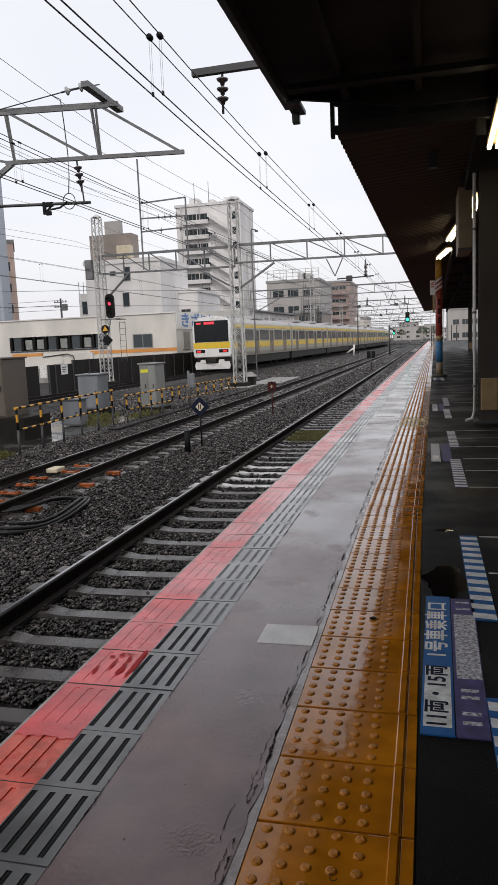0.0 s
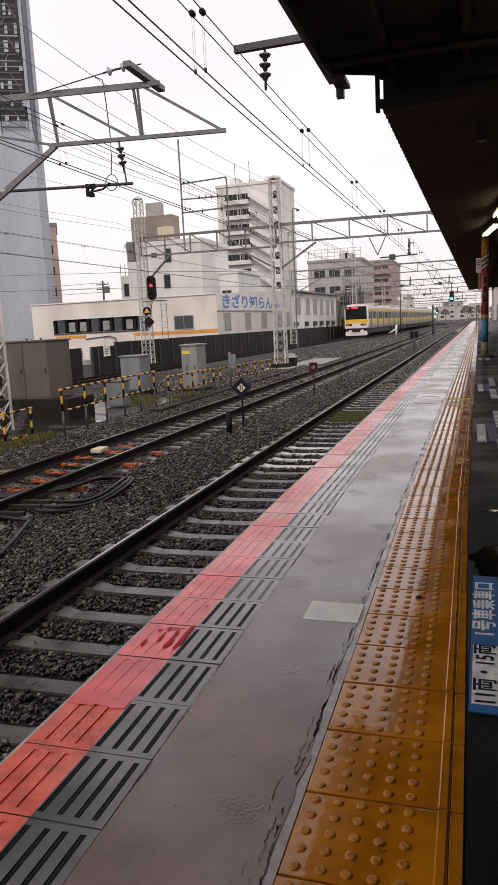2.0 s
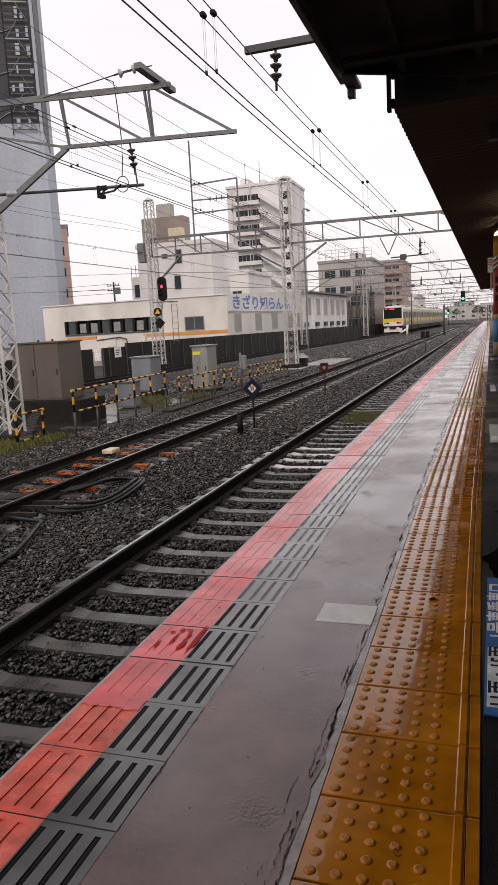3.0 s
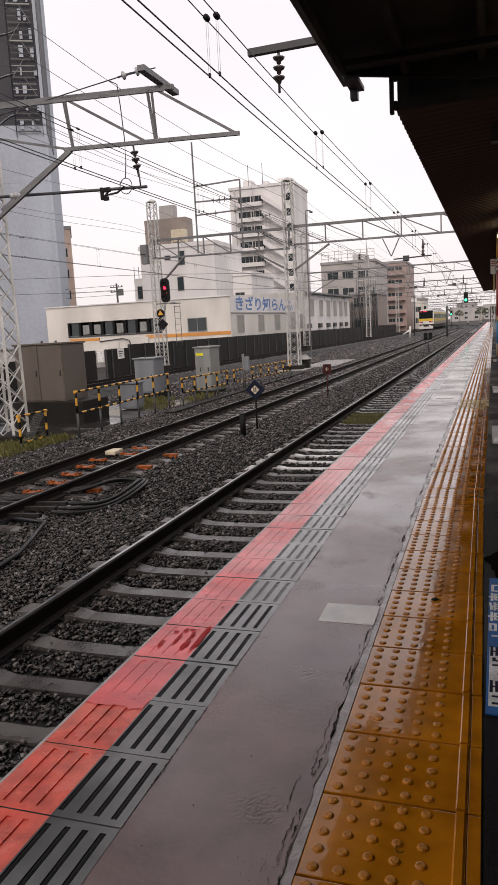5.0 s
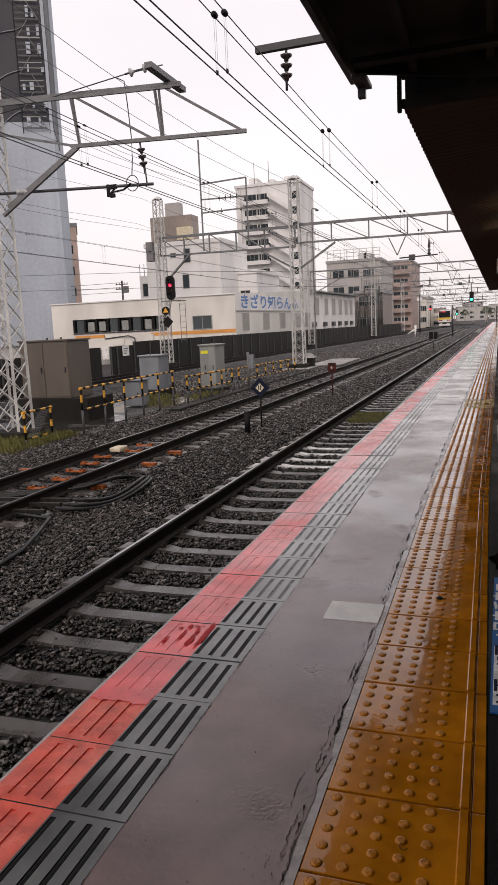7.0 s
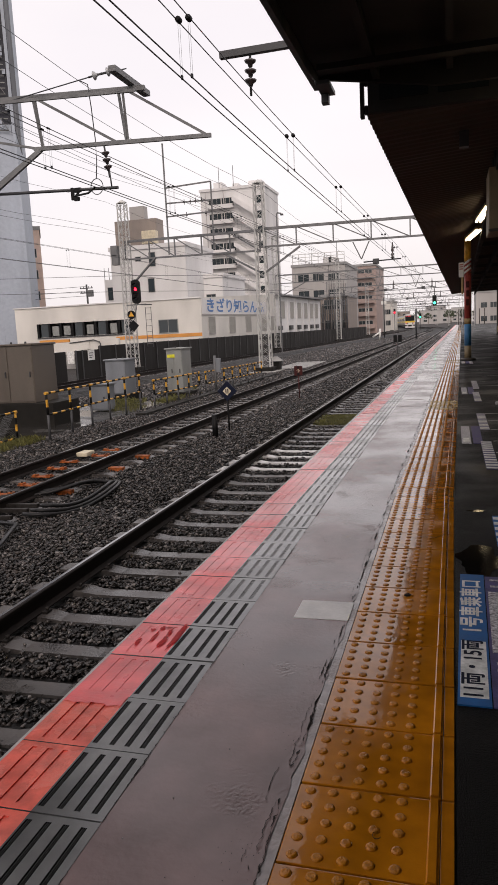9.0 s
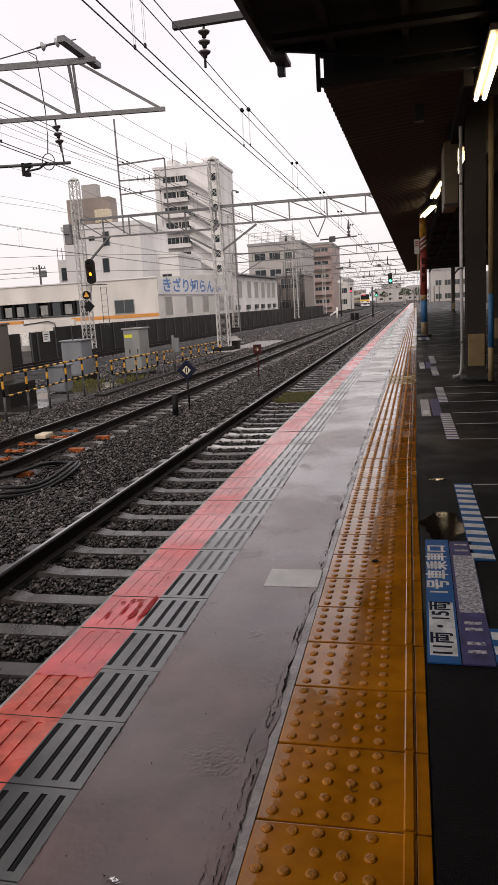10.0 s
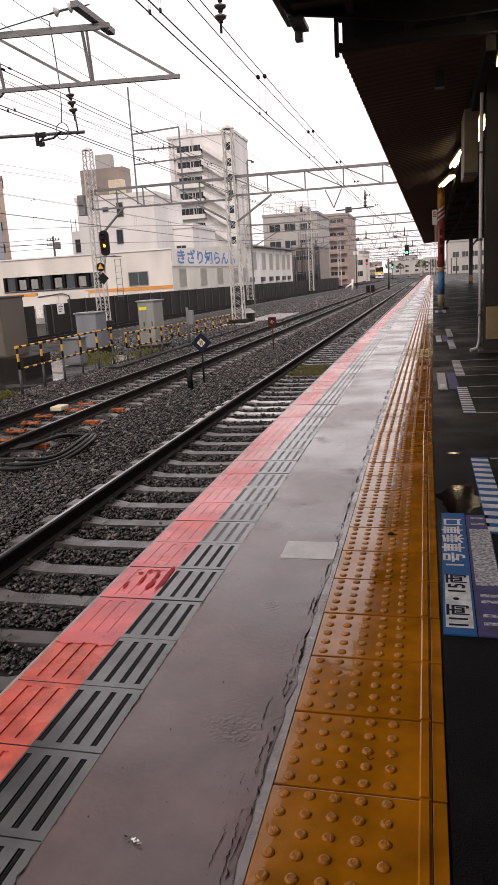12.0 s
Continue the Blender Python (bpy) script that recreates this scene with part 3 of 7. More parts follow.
def make_platform():
    root = thing("platform", label="wet railway platform with tactile paving and painted edge", category="platform", kind="structure")
    y0, y1 = -14.0, 172.0
    bm = BM()
    long_box(bm, EDGE_X + 0.05, 9.0, y0, y1, -1.2, -0.03)
    part("body", bm, M["concrete"], root, "stained concrete platform wall")
    bm = BM()
    long_box(bm, EDGE_X, EDGE_X + 0.011, y0, y1, -0.16, -0.003)
    part("nosing", bm, M["nosing"], root, "pale worn concrete edge lip")
    bm = BM()
    long_box(bm, EDGE_X + 0.012, 0.42, y0, y1, -0.05, -0.016)
    part("mortar_bed", bm, M["groove"], root)
    # mortar strip between the edge tiles and the yellow tiles: a fine uneven sheet with a broken border
    bm = BM()
    ys = [y0 + 0.5 * i for i in range(28)] + [0.04 * i for i in range(400)] + [16 + 0.5 * i for i in range(313)]
    us = [0, 0.06, 0.2, 0.35, 0.5, 0.65, 0.8, 0.91, 0.975, 1.0]
    prev = None
    for y in ys:
        jag = 0.006 * noise.noise((3.1, y * 1.7, 0)) + 0.007 * noise.noise((7.7, y * 11.0, 0)) + 0.004 * noise.noise((1.7, y * 27.0, 0))
        row = []
        for u in us:
            x = -0.462 + u * (0.462 - 0.027 + 1.6 * jag) + drift(y)
            z = -0.0020 + 0.0014 * noise.noise((x * 2.2, y * 1.1, 5.0)) + (0.0012 * noise.noise((x * 30, y * 30, 2.0)) if u > 0.6 else 0.0)
            row.append(bm.verts.new((x, y, z)))
        if prev:
            for k in range(len(us) - 1):
                bm.faces.new((prev[k], prev[k + 1], row[k + 1], row[k])).smooth = True
        prev = row
    part("mortar_strip", bm, M["strip"], root, "smooth wet mauve-grey mortar strip with pools")
    bm = BM()
    prev = None
    for y in ys:
        jag = 0.006 * noise.noise((9.1, y * 6, 0))
        row = [bm.verts.new((x + drift(y), y, z)) for x, z in ((-0.041 + jag, -0.012), (-0.030 + jag, -0.0045), (-0.001, -0.0030), (0.0, -0.014))]
        if prev:
            for k in range(3):
                bm.faces.new((prev[k], prev[k + 1], row[k + 1], row[k]))
        prev = row
    part("joint", bm, M["mortar"], root, "crumbling pale mortar joint")
    # cracks: thin broken slots raised by a hair above the strip
    rng = random.Random(8)
    bm = BM()
    for lane, (off, y_end, thick) in enumerate(((-0.034, 13.0, 0.0034), (-0.048, 4.4, 0.0016), (-0.075, 2.2, 0.0010), (-0.4565, 6.0, 0.0020))):
        prev = None
        y = 0.5
        while y < y_end:
            sway = (0.0015 if lane == 3 else 0.012) * noise.noise((lane * 5.0, y * 3.1, 0)) + (0.003 if lane == 3 else 0.007) * noise.noise((lane * 5.0, y * 17.0, 3)) + 0.006 * noise.noise((lane, y * 60.0, 6)) + 0.004 * noise.noise((lane, y * 130.0, 6))
            w = thick * (0.25 + 1.5 * noise.noise((lane * 3.0, y * 6.0, 9)) + 1.0 * noise.noise((lane, y * 45.0, 4)))
            x = off + sway + drift(y)
            if w < 0.0002 or 3.15 < y < 3.42 and x < -0.024:
                prev = None
            else:
                row = (bm.verts.new((x - w, y, 0.0008)), bm.verts.new((x + w, y, 0.0008)))
                if prev:
                    bm.faces.new((prev[0], prev[1], row[1], row[0]))
                prev = row
            y += 0.007
    # pits in the worn mortar beside it
    for k in range(420):
        y = 0.6 + 4.2 * rng.random() ** 1.4
        x = -0.04 - abs(rng.gauss(0, 0.06))
        if noise.noise((x * 7, y * 2.6, 8.0)) < 0.10 or 3.15 < y < 3.42 or x < -0.40:
            continue
        r = rng.uniform(0.0005, 0.0017)
        t = rng.uniform(-0.8, 0.8)
        ring = []
        for i in range(6):
            a = math.tau * i / 6
            q = r * rng.uniform(0.5, 1.3)
            u, v = 0.7 * q * math.cos(a), 1.9 * q * math.sin(a)
            ring.append(bm.verts.new((x + u * math.cos(t) - v * math.sin(t), y + u * math.sin(t) + v * math.cos(t), 0.0008)))
        bm.faces.new(ring)
    tagged(part("crack", bm, M["crack"], root, "dark hairline cracks along the mortar joint"), kind="stuff")
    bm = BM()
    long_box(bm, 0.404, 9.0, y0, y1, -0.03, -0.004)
    part("asphalt", bm, M["asphalt"], root, "wet asphalt with puddles, coloured darker for the canopy shade")
    # spilt fresh red paint on one edge tile
    bm = BM()
    for cx, cy, rx, ry in ((-0.678, 2.92, 0.013, 0.115), (-0.715, 2.87, 0.012, 0.05), (-0.722, 2.95, 0.007, 0.025), (-0.767, 2.90, 0.006, 0.06), (-0.765, 2.99, 0.010, 0.02), (-0.815, 2.85, 0.006, 0.035), (-0.80, 2.97, 0.012, 0.010), (-0.74, 3.0, 0.016, 0.007), (-0.70, 3.25, 0.004, 0.012)):
        ring = []
        for k in range(18):
            a = math.tau * k / 18
            r = 1 + 0.9 * noise.noise((math.cos(a) * 2.6 + cx * 40, math.sin(a) * 2, cy * 9))
            ring.append(bm.verts.new((cx + rx * r * math.cos(a), cy + ry * r * math.sin(a), 0.0030)))
        bm.faces.new(ring)
    tagged(part("paint_spill", bm, M["spill"], root, "glossy dark red paint spill"), kind="stuff")
    # fresh red paint running a hand's width over the old
    bm = BM()
    front = [(-0.876 + 0.0212 * i, 2.375 + 0.022 * noise.noise((i * 0.7, 3.0, 0))) for i in range(11)]
    low = [bm.verts.new((x, y, 0.0016)) for x, y in front]
    high = [bm.verts.new((x, 2.436, 0.0016)) for x, y in front]
    for k in range(10):
        bm.faces.new((low[k], low[k + 1], high[k + 1], high[k]))
    part("paint_tongue", bm, M["tile_red"], root, "fresh red paint lapping over older paint")
    # white repair patch
    bm = BM()
    box(bm, -0.254, -0.024, 3.19, 3.39, -0.012, 0.0005)
    part("patch", bm, M["patch"], root, "pale square repair patch")
    for y, dx in ((11.0, 0.2), (11.9, 0.3)):
        bm = BM()
        box(bm, -0.42 + dx * 0.3, -0.06, y, y + 0.05, -0.006, 0.0005)
        part("repair_joint", bm, M["nosing"], root)
    return root


def make_puddles():
    """Thin sheets of standing water with wandering shores."""
    for cx, cy, rx, ry in ((0.52, 4.07, 0.105, 0.22), (0.53, 5.05, 0.055, 0.022)):
        bm = BM()
        ring = []
        for k in range(48):
            a = math.tau * k / 48
            r = 1 + 0.45 * noise.noise((math.cos(a) * 1.6 + cx * 9, math.sin(a) * 1.6, cy)) + 0.10 * noise.noise((math.cos(a) * 4, math.sin(a) * 4, cy))
            ring.append(bm.verts.new((cx + rx * r * math.cos(a), cy + ry * r * math.sin(a), -0.0025)))
        bm.faces.new(ring)
        tagged(part("puddle", bm, M["puddle"]), "shallow black rain puddle on the asphalt", "puddle", "puddles")


def make_litter():
    """A crumpled foil scrap, a twig and a leaf on the wet paving."""
    rng = random.Random(17)
    bm = BM()
    for k in range(16):
        c = Vector((FOIL[0] + rng.uniform(-0.018, 0.018), FOIL[1] + rng.uniform(-0.010, 0.010), 0.002))
        vs = [bm.verts.new(c + Vector((rng.uniform(-0.009, 0.009), rng.uniform(-0.007, 0.007), rng.uniform(0, 0.005)))) for _ in range(3)]
        bm.faces.new(vs)
    tagged(part("foil_scrap", bm, M["foil"]), "crumpled silver foil scrap on the wet mortar", "litter")
    bm = BM()
    tube(bm, [(TWIG[0] + 0.010 * math.cos(a), TWIG[1] + 0.014 * math.sin(a), 0.003) for a in [2.4 + 0.35 * i for i in range(11)]], 0.0009, 5)
    tagged(part("twig", bm, M["crack"]), "thin curled dark twig on a yellow tile", "litter")
    bm = BM()
    vs = [bm.verts.new((LEAF[0] + x, LEAF[1] + y, z)) for x, y, z in ((-0.016, 0, 0.006), (-0.005, -0.008, 0.010), (0.010, -0.006, 0.008), (0.017, 0.003, 0.006), (0.004, 0.009, 0.011), (-0.008, 0.007, 0.009))]
    bm.faces.new(vs)
    low = [bm.verts.new((v.co.x, v.co.y, 0.001)) for v in vs]
    for k in range(6):
        bm.faces.new((low[k], low[(k + 1) % 6], vs[(k + 1) % 6], vs[k]))
    tagged(part("dead_leaf", bm, M["crack"]), "small dark dead leaf on a yellow tile", "litter")
    bm = BM()
    for k in range(18):
        x, y, r = rng.uniform(-0.44, -0.05), 1.0 + 5 * rng.random() ** 1.5, rng.uniform(0.001, 0.003)
        lathe(bm, (x, y, -0.003), (0, 0, 1), ((0, r), (0.003 + r, r * 0.6)), 5)
    tagged(part("grit", bm, M["mortar"]), "scattered pale grit on the mortar strip", "grit", kind="stuff")


def edge_tile_mesh(filled=False, groove="groove", red_key="tile_red"):
    """0.43 x 0.30 m tile with long sunk grooves; its outer half is painted red."""
    bm = BM()
    w, l, g = 0.420, 0.2955, 0.0170
    x_red = 0.216
    # grooves: three in the red half, four in the grey half
    slots = [0.059, 0.111, 0.163] + [0.230, 0.286, 0.336, 0.386]
    xs = [0.0]
    for s in slots:
        if s > x_red > xs[-1]:
            xs.append(x_red)
        xs += [s - g / 2, s + g / 2]
    xs.append(w)
    ya, yb = 0.024, l - 0.024
    for x0, x1 in zip(xs, xs[1:]):
        is_slot = any(abs((x0 + x1) / 2 - s) < 0.004 for s in slots)
        red = (x0 + x1) / 2 < x_red
        mi = 1 if red else 0
        d = (0.0014 if filled else 0.0042) if red else (0.0022 if groove == "groove_shallow" else 0.004)
        spans = ((0, ya, 0), (ya, yb, -d if is_slot else 0), (yb, l, 0))
        for a, b, z in spans:
            f = bm.faces.new([bm.verts.new(p) for p in ((x0, a, z), (x1, a, z), (x1, b, z), (x0, b, z))])
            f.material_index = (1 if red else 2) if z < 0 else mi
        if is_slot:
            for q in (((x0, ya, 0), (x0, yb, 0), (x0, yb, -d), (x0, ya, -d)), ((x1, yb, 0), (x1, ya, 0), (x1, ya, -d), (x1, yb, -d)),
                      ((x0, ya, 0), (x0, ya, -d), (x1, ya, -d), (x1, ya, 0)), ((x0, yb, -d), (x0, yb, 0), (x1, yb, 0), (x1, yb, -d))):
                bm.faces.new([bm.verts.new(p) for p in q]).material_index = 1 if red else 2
    for sx in slots[3:]:
        for dx in (-0.0028, 0.0028):
            x0, x1 = sx + dx - 0.0011, sx + dx + 0.0011
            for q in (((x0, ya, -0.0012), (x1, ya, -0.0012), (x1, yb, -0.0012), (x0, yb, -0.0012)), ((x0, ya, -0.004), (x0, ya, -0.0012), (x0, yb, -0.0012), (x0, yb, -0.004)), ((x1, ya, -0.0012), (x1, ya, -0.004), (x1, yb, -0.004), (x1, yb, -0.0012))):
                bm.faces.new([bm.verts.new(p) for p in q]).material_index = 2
    for a, b in (((0, 0), (w, 0)), ((w, 0), (w, l)), ((w, l), (0, l)), ((0, l), (0, 0))):
        f = bm.faces.new([bm.verts.new(p) for p in ((*a, -0.016), (*b, -0.016), (*b, 0), (*a, 0))])
    bmesh.ops.remove_doubles(bm, verts=bm.verts, dist=1e-5)
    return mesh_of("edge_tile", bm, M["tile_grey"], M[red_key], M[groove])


def yellow_tile_mesh(key="tile_yellow"):
    """0.40 x 0.30 m warning tile: five by five domes and a raised bar on the inner side."""
    bm = BM()
    w, l = 0.396, 0.2915
    box(bm, 0, 0.364, 0, l, -0.016, 0.0, 0.0025)
    box(bm, 0.3655, w, 0, l, -0.016, -0.001, 0.0010)
    for i in range(5):
        for j in range(5):
            lathe(bm, (0.032 + 0.059 * i, 0.029 + 0.0595 * j, -0.0005), (0, 0, 1), ((0, 0.0150), (0.0038, 0.0128), (0.0056, 0.0085)), 12)
    xs = 0.335
    vs = [[bm.verts.new((xs + dx, y, z)) for dx, z in ((0, 0), (0.004, 0.0065), (0.022, 0.0065), (0.026, 0))] for y in (0.002, l - 0.002)]
    for k in range(3):
        bm.faces.new((vs[0][k], vs[0][k + 1], vs[1][k + 1], vs[1][k]))
    bm.faces.new(vs[0])
    bm.faces.new(vs[1][::-1])
    bm.faces.ensure_lookup_table()
    for f in bm.faces:
        if f.calc_center_median().z > 0.0008 and f.calc_center_median().x < 0.33:
            f.material_index = 1
    return mesh_of("tactile_tile", bm, M[key], M["dome"] if key == "tile_yellow" else M[key])


def make_tiles(root):
    a3 = edge_tile_mesh(True, "groove_shallow")
    a5 = edge_tile_mesh(red_key="tile_red_old")
    b, a2, b2 = yellow_tile_mesh(), edge_tile_mesh(True), yellow_tile_mesh("tile_worn")
    rng = random.Random(3)
    for k in range(290):
        y = 0.3 * k - 3.0
        piece("edge_tile", (a2 if y > 2.2 else a5) if y < 3.1 else a3, root, pose(-0.878 + drift(y), y + 0.04, rng.uniform(-0.0015, 0.0015), rng.uniform(-0.25, 0.25), rng.uniform(-0.2, 0.2), DRIFT_TURN if y > KINK else 0))
        piece("tactile_tile", b2 if 10.4 < y < 11.5 or (y > 10 and rng.random() < 0.10) else b, root, pose(0.002 + drift(y) + rng.uniform(-0.001, 0.001), y + 0.0015, rng.uniform(-0.001, 0.001), rng.uniform(-0.2, 0.2), rng.uniform(-0.15, 0.15), DRIFT_TURN if y > KINK else 0))
    bm = BM()
    for k in range(290, 580):
        y = 0.3 * k - 3.0
        d = drift(y)
        box(bm, d - 0.86, d - 0.662, y, y + 0.296, -0.016, 0.0, mi=1)
        box(bm, d - 0.66, d - 0.458, y, y + 0.296, -0.016, 0.0, mi=0)
        box(bm, d + 0.002, d + 0.398, y, y + 0.296, -0.016, 0.0, mi=2)
    ob = part("far_tiles", bm, [M["tile_grey"], M["tile_red"], M["tile_yellow"]], root)
    tagged(ob, kind="stuff")


# ---- markings on the platform ----
def make_markings():
    # boarding-place film
    b = thing("boarding_sign", (0, 0, 0), "blue and white boarding-place film stuck on wet asphalt", "floor sign")
    bm = BM()
    b.matrix_basis = Matrix.Translation((0.471, 3.2, 0)) @ pose(0, 0, 0, 0, 0, -0.9) @ Matrix.Translation((-0.467, -3.2, 0))
    box(bm, 0.414, 0.520, 2.585, 3.82, -0.004, 0.0015)
    part("film", bm, M["blue"], b)
    bm = BM()
    box(bm, 0.422, 0.512, 2.632, 3.065, 0.0, 0.0025)
    part("panel", bm, M["white"], b, "white lower panel")
    lettering("lettering", "11両・15両", 0.086, pose(0.467, 2.85, 0.0035, 0, 0, 90) @ Matrix.Diagonal((1.04, 1.0, 1.0, 1.0)), M["navy"], b, "dark blue lettering")
    lettering("title", "1号車乗車口", 0.096, pose(0.467, 3.44, 0.0030, 0, 0, 90) @ Matrix.Diagonal((1.14, 1.0, 1.0, 1.0)), M["white"], b, "white lettering")
    turned = b.matrix_basis.copy()
    w = thing("worn_boarding_sign", (0, 0, 0), "worn violet and white film with unreadable lettering", "floor sign")
    w.matrix_basis = turned
    bm = BM()
    box(bm, 0.524, 0.626, 2.585, 3.80, -0.004, 0.0012)
    part("film", bm, M["purple"], w)
    bm = BM()
    box(bm, 0.534, 0.622, 2.98, 3.60, 0.0, 0.0022)
    part("panel", bm, M["white_worn"], w, "scuffed white panel")
    for y in (2.66, 2.72, 2.83, 2.88, 3.66, 3.74):
        bm = BM()
        box(bm, 0.545, 0.605, y, y + 0.022, 0.0, 0.002)
        part("bar", bm, M["white_worn"], w)
    # striped queue strips
    first = None
    for y0, y1, x0, n in ((3.55, 4.92, 0.625, 12), (1.55, 2.85, 0.625, 12), (6.39, 7.80, 0.655, 12), (8.58, 10.02, 0.68, 12), (11.46, 12.93, 0.70, 8), (13.5, 15.2, 0.73, 8), (20.9, 22.3, 0.82, 8)):
        s = thing("queue_strip", (x0, y0, 0), "blue and white slanted striped strip on asphalt" if y0 < 6 else "worn grey and white striped strip on asphalt", "floor marking", "queue strips")
        bm = BM()
        box(bm, 0, 0.102, 0, y1 - y0, -0.004, 0.0012)
        part("film", bm, M["blue"] if y0 < 6 else M["purple"], s)
        step = (y1 - y0) / n
        for k in range(n):
            bm = BM()
            a = step * k + 0.02
            vs = [bm.verts.new(p) for p in ((0.002, a, 0.003), (0.1, a - 0.016, 0.003), (0.1, a - 0.016 + step * 0.55, 0.003), (0.002, a + step * 0.55, 0.003))]
            bm.faces.new(vs)
            part("stripe", bm, M["white"], s)
    # white cross lines
    for y, x0, x1 in ((4.90, 0.74, 2.4), (4.20, 0.74, 2.4), (6.40, 0.76, 3.0), (7.14, 0.77, 3.0), (7.80, 0.78, 3.0), (8.60, 0.79, 3.0), (9.30, 0.79, 3.0), (10.0, 0.79, 3.0), (11.6, 1.5, 3), (12.6, 1.5, 3), (14.0, 0.9, 3), (15.0, 0.9, 3), (16.4, 0.9, 3), (18, 0.9, 3)):
        bm = BM()
        n = 12
        for k in range(n):
            a, c = x0 + (x1 - x0) * k / n, x0 + (x1 - x0) * (k + 1) / n
            h = 0.012 + 0.006 * noise.noise((k * 1.3, y, 0))
            vs = [bm.verts.new(p) for p in ((a, y - h, 0.001), (c, y - h, 0.001), (c, y + h, 0.001), (a, y + h, 0.001))]
            bm.faces.new(vs)
        tagged(part("queue_line", bm, M["white"]), "thin worn white line painted on asphalt", "floor marking", "queue lines")
    for y0, y1 in ((7.66, 8.86), (12.62, 13.8), (21.2, 22.4)):
        s = thing("door_marker", (0, 0, 0), "two faded grey and white films on asphalt", "floor sign", "door markers")
        for x0, m in ((0.455 + drift(y0), M["white_worn"]), (0.565 + drift(y0), M["purple"])):
            bm = BM()
            box(bm, x0, x0 + 0.09, y0, y1, -0.004, 0.0015)
            part("film", bm, m, s)
        bm = BM()
        box(bm, 0.47 + drift(y0), 0.53 + drift(y0), y0 + 0.1, y0 + 0.35, 0, 0.0028)
        part("panel", bm, M["white"], s)


# ---- tracks ----
def rail_mesh(name, line, off, ys, z):
    """Flat-bottomed rail swept along a line; its running surface is polished."""
    bm = BM()
    prof = [(-0.061, 0), (0.061, 0), (0.061, 0.011), (0.010, 0.028), (0.010, 0.112), (0.032, 0.124), (0.032, 0.148), (0.026, 0.153), (0.004, 0.1535), (-0.026, 0.153), (-0.032, 0.148), (-0.032, 0.124), (-0.010, 0.112), (-0.010, 0.028), (-0.061, 0.011)]
    prev = None
    for y in ys:
        ring = [bm.verts.new((line(y) + off + px, y, z - 0.153 + pz)) for px, pz in prof]
        if prev:
            for k in range(len(prof)):
                f = bm.faces.new((prev[k], prev[(k + 1) % len(prof)], ring[(k + 1) % len(prof)], ring[k]))
                f.material_index = 1 if k in (8, 9) else 0
        prev = ring
    return bm


def sleeper_mesh():
    """Concrete sleeper: deeper under the rails, waisted in the middle."""
    bm = BM()
    secs = [(-1.0, 0.10, -0.03), (-0.93, 0.115, 0.0), (-0.45, 0.115, 0.002), (-0.30, 0.095, -0.022), (0.30, 0.095, -0.022), (0.45, 0.115, 0.002), (0.93, 0.115, 0.0), (1.0, 0.10, -0.03)]
    prev = None
    for x, h, z in secs:
        ring = [bm.verts.new(p) for p in ((x, -h, -0.15), (x, -h * 0.82, z), (x, h * 0.82, z), (x, h, -0.15))]
        if prev:
            for k in range(3):
                bm.faces.new((prev[k], prev[k + 1], ring[k + 1], ring[k]))
        else:
            bm.faces.new(ring)
        prev = ring
    bm.faces.new(prev[::-1])
    return bm


def make_track(label, line, z, y0, y1, special=None):
    t = thing("railway_track", label=label, category="railway track", group="tracks", kind="structure")
    ys = [y0 + 4 * i for i in range(int((y1 - y0) / 4) + 1)]
    for off in (-0.566, 0.566):
        part("rail", rail_mesh("rail", line, off, ys, z), [M["rail_side"], M["rail_top"]], t, "rusty rail with a polished wet head")
    plain = mesh_of("sleeper", sleeper_mesh(), M["sleeper"])
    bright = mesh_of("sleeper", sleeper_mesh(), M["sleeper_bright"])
    bm = BM()
    for sx in (-1, 1):
        box(bm, sx * 0.09 - 0.022, sx * 0.09 + 0.022, -0.04, 0.04, 0, 0.022, 0.005)
        rod(bm, (sx * 0.095, 0, 0.02), (sx * 0.095, 0, 0.045), 0.016, 6)
    clip = mesh_of("rail_clip", bm, M["clip"])
    k0 = math.ceil((y0 - 5.22) / 0.545)
    rng = random.Random(5)
    for k in range(k0, k0 + 300):
        y = 5.22 + 0.545 * k
        if y > y1:
            break
        me = plain
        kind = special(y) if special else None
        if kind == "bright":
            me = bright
        slope = (line(y + 1) - line(y - 1)) / 2
        piece("sleeper", me, t, pose(line(y) + rng.uniform(-0.015, 0.015), y + rng.uniform(-0.015, 0.015), z - 0.158, 0, 0, -math.degrees(math.atan(slope)) + rng.uniform(-0.8, 0.8)))
        if y < 26 and line is not far_x:
            for off in (-0.566, 0.566):
                piece("rail_clip", clip, t, pose(line(y) + off, y, z - 0.156))
    return t


